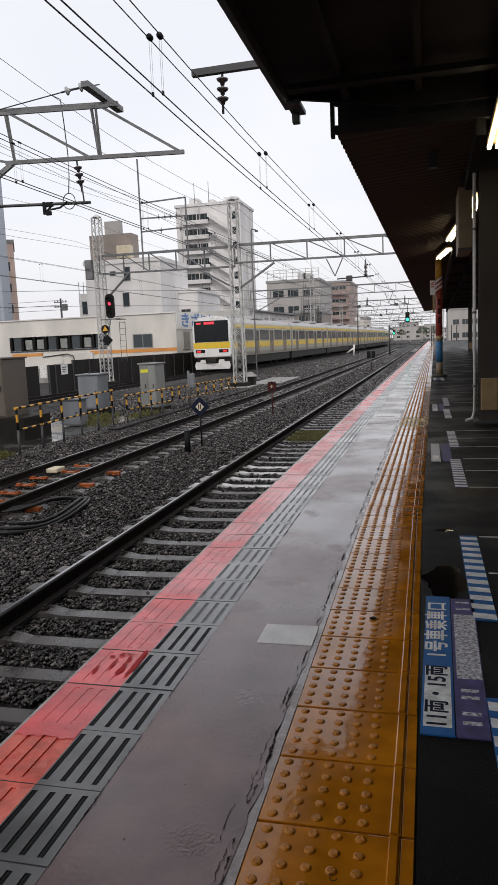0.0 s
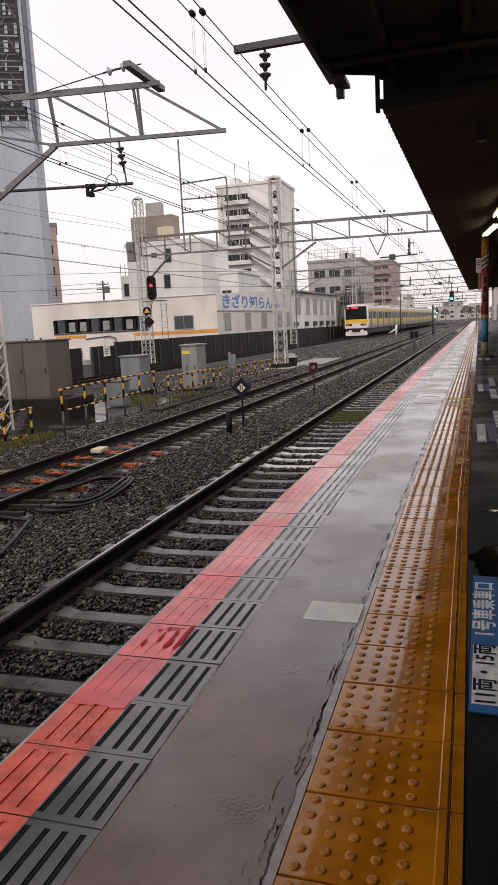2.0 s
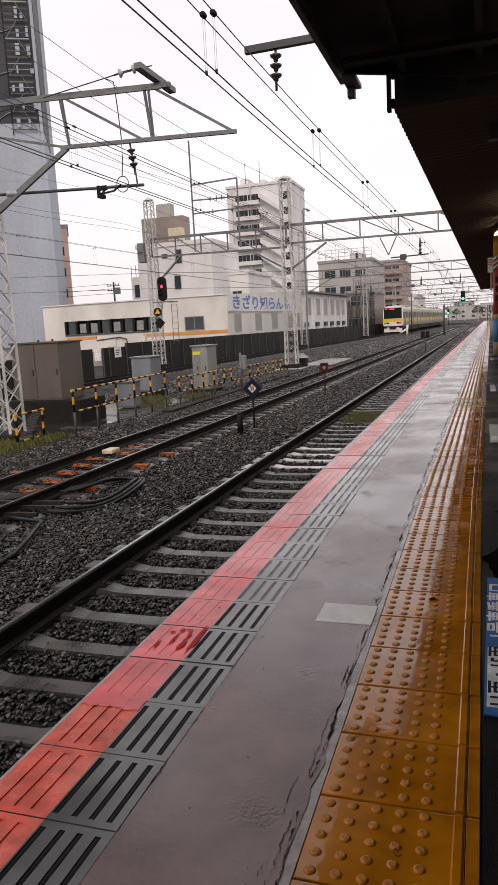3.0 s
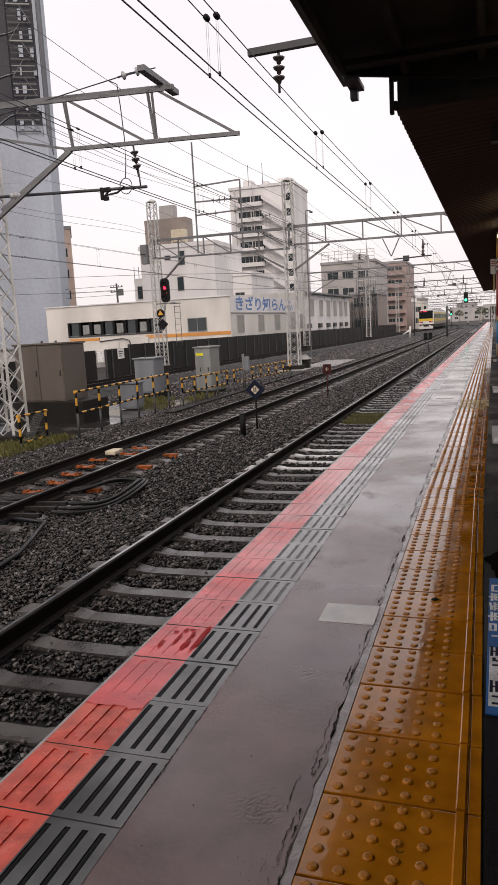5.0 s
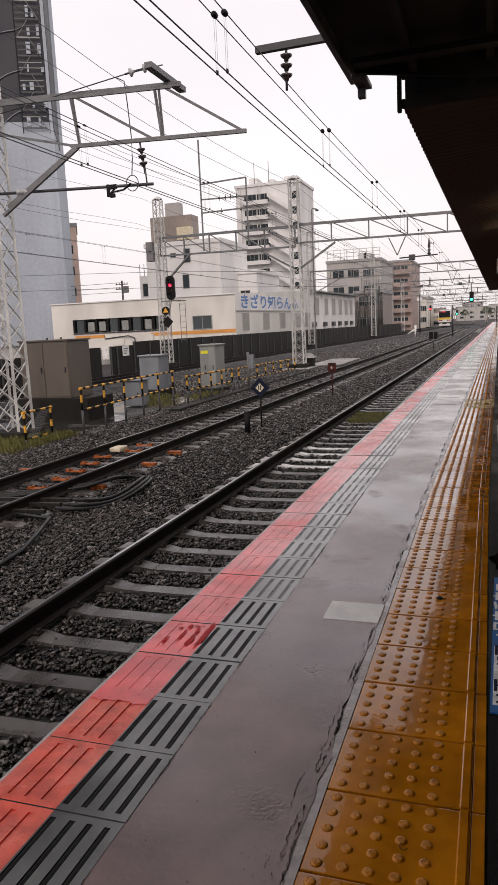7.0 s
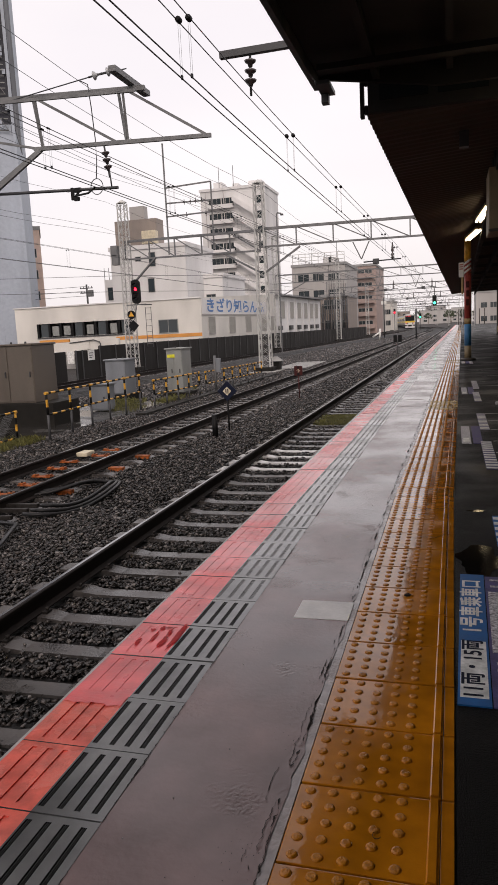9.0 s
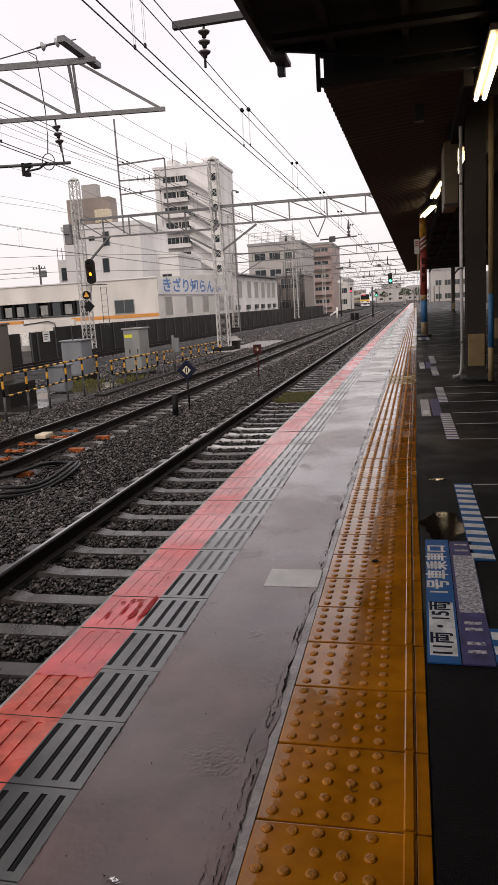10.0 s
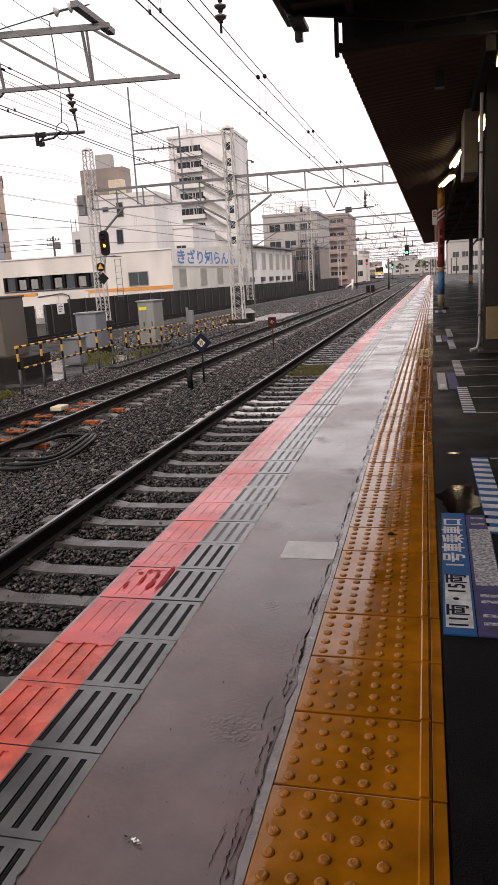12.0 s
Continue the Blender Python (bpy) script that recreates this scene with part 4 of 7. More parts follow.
# ---- overhead line ----
def make_mast(x, y, z0, z1, w0, w1, label, group="lattice masts"):
    """Lattice mast: four corner angles, cross-laced on all faces, on a concrete foot."""
    m = thing("lattice_mast", (x, y, z0), label, "mast", group)
    h = z1 - z0
    for sx in (-1, 1):
        for sy in (-1, 1):
            bm = BM()
            bar(bm, (sx * w0 / 2, sy * w0 / 2, 0), (sx * w1 / 2, sy * w1 / 2, h), 0.055, 0.055)
            part("leg", bm, M["steel_pale"], m)
    n = max(6, int(h / 0.42))
    for side in range(4):
        bm = BM()
        for k in range(n):
            za, zb = h * k / n, h * (k + 1) / n
            wa, wb = (w0 + (w1 - w0) * za / h) / 2, (w0 + (w1 - w0) * zb / h) / 2
            s = 1 if (k % 2) else -1
            a, b = (s * wa, -wa, za), (-s * wb, -wb, zb)
            c, d = (-s * wa, -wa, za), (s * wb, -wb, zb)
            r = Matrix.Rotation(side * math.pi / 2, 3, "Z")
            for p, q in ((a, b), (c, d)):
                bar(bm, r @ Vector(p), r @ Vector(q), 0.028, 0.012)
                if y < 41:
                    part("lacing_bar", bm, M["steel_pale"], m)
                    bm = BM()
        if y < 41:
            bm.free()
        else:
            tagged(part("lacing", bm, M["steel_pale"], m), kind="stuff")
    bm = BM()
    box(bm, -w0 * 0.85, w0 * 0.85, -w0 * 0.85, w0 * 0.85, -0.35, 0.22, 0.03)
    part("foot", bm, M["base_block"], m, "dark concrete foot")
    bm = BM()
    lathe(bm, (0, 0, h), (0, 0, 1), ((0, w1 * 0.75), (0.06, w1 * 0.7), (0.2, 0.03)), 4)
    part("cap", bm, M["steel_pale"], m)
    return m


def insulator(at, axis, n=3, r=0.11, pitch=0.16, mat_key="insulator", label="dark ribbed porcelain insulator"):
    o = thing("insulator", at, label, "insulator", "insulators")
    d = Vector(axis).normalized()
    for k in range(n):
        bm = BM()
        lathe(bm, d * (0.10 + k * pitch), d, ((0, 0.02), (0.02, r), (0.045, r * 0.85), (0.07, 0.035), (0.1, 0.03)), 12)
        part("disc", bm, M[mat_key], o)
    bm = BM()
    rod(bm, (0, 0, 0), d * (0.2 + n * pitch), 0.018, 6)
    part("pin", bm, M["steel_dark"], o)
    return o


def make_wire(name, pts, r, label="thin dark overhead wire", cat="wire", group="overhead wires"):
    bm = BM()
    tube(bm, pts, r, 8)
    return tagged(part(name, bm, M["wire"]), label, cat, group)


def make_catenary(line, y0, y1, zc, zm, drop_at, span, r=0.0075, pair=0.115):
    """Twin contact wires and twin messengers with droppers and their clamps."""
    def stagger(y):
        return -0.06 * math.cos((y - 9) / 27.8 * math.pi)
    ys = [y0 + 2.65 * i for i in range(int((y1 - y0) / 2.65) + 1)]
    for sx in (-pair / 2, pair / 2):
        make_wire("contact_wire", [(line(y) + sx + stagger(y), y, zc) for y in ys], r, "taut dark contact wire over the track")
        make_wire("messenger_wire", [(line(y) + sx * 1.25 + stagger(y), y, zm + 0.08 * math.sin((y - 12) / 48 * math.pi) ** 2) for y in ys], r * 0.85, "thin dark messenger wire over the track")
    y = drop_at
    while y < min(y1, 75):
        for sx in (-pair / 2, pair / 2):
            x = line(y) + sx + stagger(y)
            o = thing("dropper", (x, y, zc), "fine dropper wire with two clamps", "dropper", "droppers")
            bm = BM()
            k = 1.0 if line is near_x else 0.5
            lathe(bm, (0, -0.05, zm - zc + 0.01), (0, 1, 0), ((0, 0.02 * k), (0.02, 0.033 * k), (0.08, 0.033 * k), (0.1, 0.02 * k)), 8)
            part("clamp", bm, M["black"], o)
            bm = BM()
            box(bm, -0.010, 0.010, -0.02, 0.02, -0.01, 0.035, 0.004)
            part("clip", bm, M["black"], o)
            bm = BM()
            for dy in (-0.03, 0.03):
                rod(bm, (0, dy, 0), (0, dy, zm - zc), 0.0017, 4)
            part("link", bm, M["steel"], o)
        y += span


def make_portal(y, x0, x1, z_top, z_bot, label, n=8, slope=0.0, key="steel"):
    """Portal beam: two chords, posts and diagonals."""
    g = thing("portal_beam", (0, y, 0), label, "gantry", "portal beams")
    bm = BM()
    bar(bm, (x0, 0, z_top + slope), (x1, 0, z_top), 0.11, 0.13)
    part("top_chord", bm, M[key], g)
    bm = BM()
    bar(bm, (x0, 0, z_bot + slope), (x1, 0, z_bot), 0.09, 0.09)
    part("bottom_chord", bm, M[key], g)
    for k in range(n + 1):
        u = k / n
        xa = x0 + (x1 - x0) * u
        s = slope * (1 - u)
        bm = BM()
        bar(bm, (xa, 0, z_bot + s), (xa, 0, z_top + s), 0.06, 0.06)
        part("post", bm, M[key], g)
        if k < n:
            xb = x0 + (x1 - x0) * (k + 1) / n
            bm = BM()
            bar(bm, (xa, 0, z_top + s), (xb, 0, z_bot + slope * (1 - (k + 1) / n)), 0.05, 0.05)
            part("diagonal", bm, M[key], g)
    return g


def hanging_bracket(x, y, z_top, z_low, w=0.8):
    """V-hanger with a steady arm for the wires below a portal."""
    g = thing("wire_hanger", (x, y, z_low), "steel v-hanger holding the wires under the gantry", "bracket", "wire hangers")
    for s in (-1, 1):
        bm = BM()
        bar(bm, (s * w / 2, 0, z_top - z_low), (0, 0, 0), 0.05, 0.05)
        part("strut", bm, M["steel"], g)
    bm = BM()
    rod(bm, (0.1, 0, -0.15), (1.9, 0, -0.1), 0.035, 6)
    part("steady_arm", bm, M["steel_dark"], g)
    bm = BM()
    lathe(bm, (1.5, 0, -0.1), (0, 0, 1), ((0, 0.03), (0.08, 0.09), (0.14, 0.04), (0.24, 0.08), (0.3, 0.03), (0.4, 0.07), (0.8, 0.02)), 8)
    part("insulator", bm, M["insulator"], g)
    bm = BM()
    box(bm, 0.55, 0.85, -0.08, 0.08, -0.28, -0.02, 0.03)
    part("clamp_box", bm, M["steel_dark"], g)


def make_overhead():
    make_catenary(near_x, -12, 220, 3.92, 4.50, 8.2, 5.15)
    make_catenary(mid_x, -12, 220, 3.95, 4.55, 6.0, 5.3, 0.008)
    make_catenary(far_x, 12, 260, 4.3, 5.0, 24.0, 5.3, 0.008)
    # cantilever arm on the near left mast
    make_mast(-9.58, 13.8, -1.0, 7.6, 0.54, 0.46, "pale lattice overhead-line mast beside the tracks")
    arm = thing("cantilever_arm", (-9.35, 13.8, 0), "galvanised steel lattice arm reaching over two tracks", "gantry")
    for nm, a, b, w, h in (("top_rail", (-1.6, 0.1, 6.15), (4.15, 0.1, 5.84), 0.10, 0.12), ("top_rail", (-1.6, -0.25, 5.98), (4.1, -0.25, 5.70), 0.07, 0.08),
                           ("bottom_rail", (1.75, 0, 4.97), (5.45, 0, 4.81), 0.09, 0.10), ("brace", (0.15, 0, 3.95), (1.9, 0, 4.95), 0.12, 0.10),
                           ("brace", (0.15, -0.2, 3.75), (1.9, -0.05, 4.90), 0.10, 0.08),
                           ("diagonal", (1.75, 0.1, 5.98), (3.55, 0, 4.90), 0.07, 0.07), ("diagonal", (3.75, 0.1, 5.86), (5.35, 0, 4.84), 0.07, 0.07),
                           ("diagonal", (0.1, 0, 5.4), (1.8, 0, 4.98), 0.06, 0.06),
                           ("post", (1.75, 0.1, 6.0), (1.95, 0, 4.95), 0.06, 0.06), ("post", (2.0, -0.25, 5.8), (1.95, 0, 4.95), 0.06, 0.06),
                           ("post", (3.6, 0.1, 5.88), (3.75, 0, 4.90), 0.06, 0.06), ("post", (3.85, -0.25, 5.72), (3.78, 0, 4.90), 0.06, 0.06),
                           ("crosshead", (3.88, -0.72, 5.97), (3.88, 0.85, 5.97), 0.20, 0.14)):
        bm = BM()
        bar(bm, a, b, w * 0.72, h * 0.72)
        part(nm, bm, M["steel"], arm)
    # hanging gear of the middle track
    insulator((-6.08, 13.8, 4.86), (0.12, 0, -1), 3, 0.085, 0.13)
    st = thing("steady_arm", (-9.2, 13.8, 0), "dark steel pull-off arm with clamp and loop wire", "bracket")
    for a, b, r in (((-0.3, 0, 4.24), (3.35, 0, 4.07), 0.03), ((3.22, 0, 4.06), (3.19, 0, 4.42), 0.016)):
        bm = BM()
        rod(bm, a, b, r, 8)
        part("pipe", bm, M["steel_dark"], st)
    insulator((-9.05, 13.78, 4.22), (1, 0, -0.05), 3, 0.075, 0.09, "insulator_pale", "pale ribbed insulator on the pull-off arm")
    bm = BM()
    for q in ((2.33, 2.39, 3.92, 4.16), (2.39, 2.55, 4.06, 4.15), (2.39, 2.50, 3.90, 3.98)):
        box(bm, q[0], q[1], -0.03, 0.03, q[2], q[3], 0.012)
    rod(bm, (2.36, 0, 3.94), (2.54, 0, 4.10), 0.02, 6)
    part("clamp", bm, M["black"], st)
    bm = BM()
    tube(bm, [(2.5, -0.1, 3.98), (2.9, -0.4, 3.94), (3.3, -0.9, 3.92)], 0.02)
    part("pull_off", bm, M["black"], st)
    bm = BM()
    tube(bm, [(2.90, 0, 4.28), (2.92, 0.03, 4.6), (2.93, 0.03, 5.0), (2.90, 0.02, 5.6), (2.87, 0.0, 6.02), (2.72, 0, 6.10)], 0.011)
    part("jumper", bm, M["wire"], st)
    bm = BM()
    tube(bm, [(2.90 + 0.13 * math.sin(a), 0, 4.13 - 0.15 * math.cos(a)) for a in [math.tau * i / 16 for i in range(17)]], 0.009, 6)
    part("loop", bm, M["wire"], st)
    for dx in (3.05, 3.34):
        insulator((-9.35 + dx, 13.8, 6.14 + 0.1 * (dx - 3.05)), (1, 0, 0.12), 1, 0.085, 0.10, "insulator_pale", "pale grey strain insulator")
    make_wire("feeder_wire", [(-14, 13.8, 5.3), (-9.4, 13.8, 5.78), (-6.3, 13.8, 6.14), (-5.5, 13.8, 6.19)], 0.012)
    # bracket at the canopy for the nearest track
    br = thing("canopy_bracket", (0, 10.6, 0), "dark steel bracket arm beside the canopy", "bracket")
    bm = BM()
    bar(bm, (-2.68, 0, 4.97), (0.6, 0, 4.99), 0.09, 0.09)
    part("arm", bm, M["steel_dark"], br)
    bm = BM()
    bar(bm, (0.55, 0, 3.4), (0.55, 0, 5.1), 0.12, 0.12)
    part("upright", bm, M["steel_dark"], br)
    insulator((-2.25, 10.6, 4.97), (-0.02, 0, -1), 3, 0.085, 0.125)
    # main portal with its two masts
    make_mast(-8.95, 36.8, -0.95, 8.4, 0.55, 0.42, "pale lattice overhead-line mast carrying a portal")
    make_mast(-17.9, 40.0, -0.85, 8.75, 0.55, 0.42, "pale lattice mast with a colour-light signal")
    make_mast(-16.6, 72.0, -0.95, 10.2, 0.62, 0.42, "tall pale lattice mast behind the far track")
    make_mast(-15.1, 103.0, -0.95, 10.4, 0.60, 0.42, "tall pale lattice mast behind the far track")
    make_portal(36.8, -8.95, 4.0, 6.08, 5.2, "grey steel portal beam across the tracks", 7, slope=0.12)
    g = make_portal(0, 0, 9.45, 6.1, 5.1, "grey steel portal beam between two masts", 5, slope=0.45)
    g.matrix_basis = pose(-17.9, 40.0, 0.05, 0, 0, -19.5)
    for a, b in (((-8.8, 36.7, 4.0), (-6.9, 36.7, 5.2)), ((-9.1, 36.9, 4.1), (-11.2, 37.6, 5.25)), ((-17.7, 39.9, 4.0), (-15.7, 39.2, 5.5)), ((-16.4, 72, 4.2), (-13.6, 72, 5.6)), ((-14.9, 103, 4.2), (-12.2, 103, 5.6))):
        bm = BM()
        bar(bm, a, b, 0.09, 0.09)
        tagged(part("mast_brace", bm, M["steel"]), "slanting grey steel brace between mast and beam", "brace", "mast braces")
    lp = thing("lamp_pole", (-9.97, 45.0, -1.0), "thin grey pole with a bent lamp arm", "lamp pole")
    bm = BM()
    tube(bm, [(0, 0, 0), (0, 0, 9.1), (0.04, 0, 9.2), (0.3, 0, 9.14)], 0.045, 6)
    part("pole", bm, M["steel"], lp)
    bm = BM()
    box(bm, 0.24, 0.42, -0.08, 0.08, 9.02, 9.12, 0.02)
    part("lamp_head", bm, M["steel_dark"], lp)
    hanging_bracket(-3.9, 36.8, 5.2, 4.35)
    # upright frame with small insulators above the portal
    fr = thing("feeder_rack", (0, 38.4, 0), "grey steel frame with a row of small insulators", "frame")
    for a, b in (((-14.55, 0, 5.5), (-14.55, 0, 11.3)), ((-11.95, 0, 5.6), (-11.95, 0, 9.1)), ((-14.55, 0, 9.0), (-11.95, 0, 9.1)), ((-14.55, 0, 8.2), (-11.95, 0, 8.15)), ((-14.55, 0, 7.5), (-11.95, 0, 7.55))):
        bm = BM()
        bar(bm, a, b, 0.07, 0.07)
        part("bar", bm, M["steel"], fr)
    for x, zt in ((-13.5, 8.2), (-13.15, 8.2), (-12.85, 8.2), (-12.5, 8.2), (-13.4, 7.5), (-12.3, 7.5)):
        insulator((x, 38.4, zt - 0.15), (0, 0, 1), 1, 0.07, 0.1)
    # far portals
    for y, xl, xr in ((72, -16.6, 3.8), (103, -15.1, 3.8), (138, -15.0, 3.8), (170, -14.8, 4), (200, -15.5, 3), (232, -17.5, 2), (265, -21, -1), (300, -26, -6)):
        make_portal(y, xl, xr, 6.4, 5.6, "distant grey steel portal beam across the tracks", 10)
        for x in (xl, xr):
            if y > 120:
                make_mast(x, y, -1.0, 8.2, 0.55, 0.42, "distant pale lattice overhead-line mast")
        hanging_bracket(near_x(y) - 1.2, y, 5.6, 4.5)
        hanging_bracket(mid_x(y) - 1.2, y, 5.6, 4.5)
    # long feeders strung from mast to mast
    for x, z, e in ((-9.6, 8.0, 0.0), (-9.0, 8.3, 0.2), (-10.1, 6.9, 0.0), (-13.5, 8.3, 0.0), (-13.0, 8.35, 0.0), (-12.5, 8.4, 0.0), (-17.9, 8.6, 0.1), (-18.3, 7.3, 0.0), (-16.9, 6.7, 0.0)):
        pts = []
        for i in range(64):
            y = -10 + 4 * i
            u = ((y - 12) % 25) / 25
            pts.append((x + (far_x(y) - far_x(38)) * (0.9 if x < -12 else 0.25) , y, z - 0.9 * 4 * u * (1 - u) * 0.5))
        make_wire("feeder_wire", pts, 0.007, "slack dark feeder wire between masts")
    # slack pair crossing in front of the buildings
    for z in (3.6, 4.5):
        make_wire("telegraph_wire", [(-45, 34, z + 1.6), (-30, 37, z + 0.5), (-18, 40, z + 0.2), (-8, 44, z - 0.2)], 0.012, "dark slack wire crossing to the mast")


# ---- trackside things ----
def striped_pipe(parent, name, a, b, r, step=0.22):
    """A pipe in yellow and black bands, one mesh with two paints."""
    a, b = Vector(a), Vector(b)
    n = max(2, round((b - a).length / step))
    bm = BM()
    q = (b - a).to_track_quat("Z", "Y").to_matrix()
    prev = None
    for k in range(n + 1):
        p = a.lerp(b, k / n)
        ring = [bm.verts.new(p + q @ Vector((r * math.cos(i * math.tau / 8), r * math.sin(i * math.tau / 8), 0))) for i in range(8)]
        if prev:
            for i in range(8):
                f = bm.faces.new((prev[i], prev[(i + 1) % 8], ring[(i + 1) % 8], ring[i]))
                f.smooth, f.material_index = True, k % 2
        else:
            bm.faces.new(ring[::-1])
        prev = ring
    bm.faces.new(prev)
    return part(name, bm, [M["yellow"], M["black"]], parent)


def make_barrier(x0, y0, x1, y1, posts, height, low, ground=-0.98):
    f = thing("barrier", (x0, y0, ground), "yellow and black striped pipe barrier beside the track", "barrier", "pipe barriers")
    d = Vector((x1 - x0, y1 - y0, 0))
    striped_pipe(f, "top_rail", (0, 0, height), (d.x, d.y, height), 0.024, 0.19)
    striped_pipe(f, "lower_rail", (0, 0, low), (d.x, d.y, low), 0.023, 0.19)
    for k in range(posts):
        p = d * (k / (posts - 1))
        bm = BM()
        rod(bm, (p.x, p.y, -0.05), (p.x, p.y, low), 0.027, 8)
        part("post_foot", bm, M["steel_dark"], f)
        striped_pipe(f, "post", (p.x, p.y, low), (p.x, p.y, height + 0.03), 0.028, 0.16)
        bm = BM()
        rod(bm, (p.x, p.y - 0.05, height), (p.x, p.y + 0.05, height), 0.034, 8)
        part("socket", bm, M["yellow"], f)
    return f


def make_cabinet(name, x0, x1, y0, y1, z0, z1, key, label, doors=2, base=None, lip=0.05):
    c = thing(name, ((x0 + x1) / 2, (y0 + y1) / 2, z0), label, "cabinet")
    w, d, h = (x1 - x0) / 2, (y1 - y0) / 2, z1 - z0
    bm = BM()
    box(bm, -w, w, -d, d, 0, h, 0.012)
    part("body", bm, M[key], c)
    bm = BM()
    box(bm, -w - lip, w + lip, -d - lip, d + lip, h + 0.002, h + 0.05, 0.012)
    part("roof", bm, M[key], c, "slightly overhanging sheet roof")
    for k in range(doors):
        a, b = -w + 2 * w * k / doors + 0.02, -w + 2 * w * (k + 1) / doors - 0.02
        bm = BM()
        box(bm, a, b, -d - 0.018, -d - 0.002, 0.04, h - 0.04, 0.006)
        door = part("door", bm, M[key], c)
        bm = BM()
        box(bm, b - 0.09, b - 0.06, -d - 0.05, -d - 0.015, h * 0.45, h * 0.55, 0.006)
        part("handle", bm, M["steel_dark"], door)
    for sy in (-1, 1):
        bm = BM()
        rod(bm, (0, sy * d * 0.6, h + 0.05), (0, sy * d * 0.6, h + 0.10), 0.03, 8)
        part("lifting_eye", bm, M["steel_dark"], c)
    if base:
        bm = BM()
        box(bm, -w - 0.12, w + 0.15 + 0.4 * (base > 0.5), -d - 0.12, d + 0.12, -base, -0.001, 0.02)
        part("plinth", bm, M["base_block"], c, "dark mossy concrete plinth")
    return c


def make_post_sign(x, y, z, label, shape, key, size=0.3, pole_r=0.02):
    s = thing("track_sign", (x, y, -1.0), label, "sign")
    bm = BM()
    rod(bm, (0, 0, 0), (0, 0, z + 1.0), pole_r, 8)
    part("pole", bm, M["black"] if key == "navy" else M[key], s)
    bm = BM()
    h = size / 2
    if shape == "diamond":
        vs = [(-h, 0), (0, -h), (h, 0), (0, h)]
    else:
        vs = [(-h, -h * 1.15), (h, -h * 1.15), (h, h * 1.15), (-h, h * 1.15)]
    front = [bm.verts.new((a, -0.02, z + 1.0 + b)) for a, b in vs]
    back = [bm.verts.new((a, 0.02, z + 1.0 + b)) for a, b in vs]
    bm.faces.new(front)
    bm.faces.new(back[::-1])
    for k in range(4):
        bm.faces.new((front[k], front[(k + 1) % 4], back[(k + 1) % 4], back[k]))
    plate = part("plate", bm, M[key], s)
    if shape == "square":
        for sz in (-1, 1):
            bm = BM()
            box(bm, -h * 0.3, h * 0.3, -0.028, -0.021, z + 1.0 + sz * h * 0.8 - 0.03, z + 1.0 + sz * h * 0.8 + 0.03)
            part("notch", bm, M["black"], plate)
    bm = BM()
    g = size * 0.22
    vs = [bm.verts.new((a, -0.024, z + 1.0 + b)) for a, b in ((-g, 0), (0, -g), (g, 0), (0, g))]
    bm.faces.new(vs)
    part("inner_face", bm, M["tank_cream"], plate, "small cream diamond")
    for dx in (-0.022, 0.022):
        bm = BM()
        box(bm, dx - 0.011, dx + 0.011, -0.03, -0.026, z + 1.0 - g * 0.55, z + 1.0 + g * 0.55)
        part("bar", bm, M[key], plate)
    return s


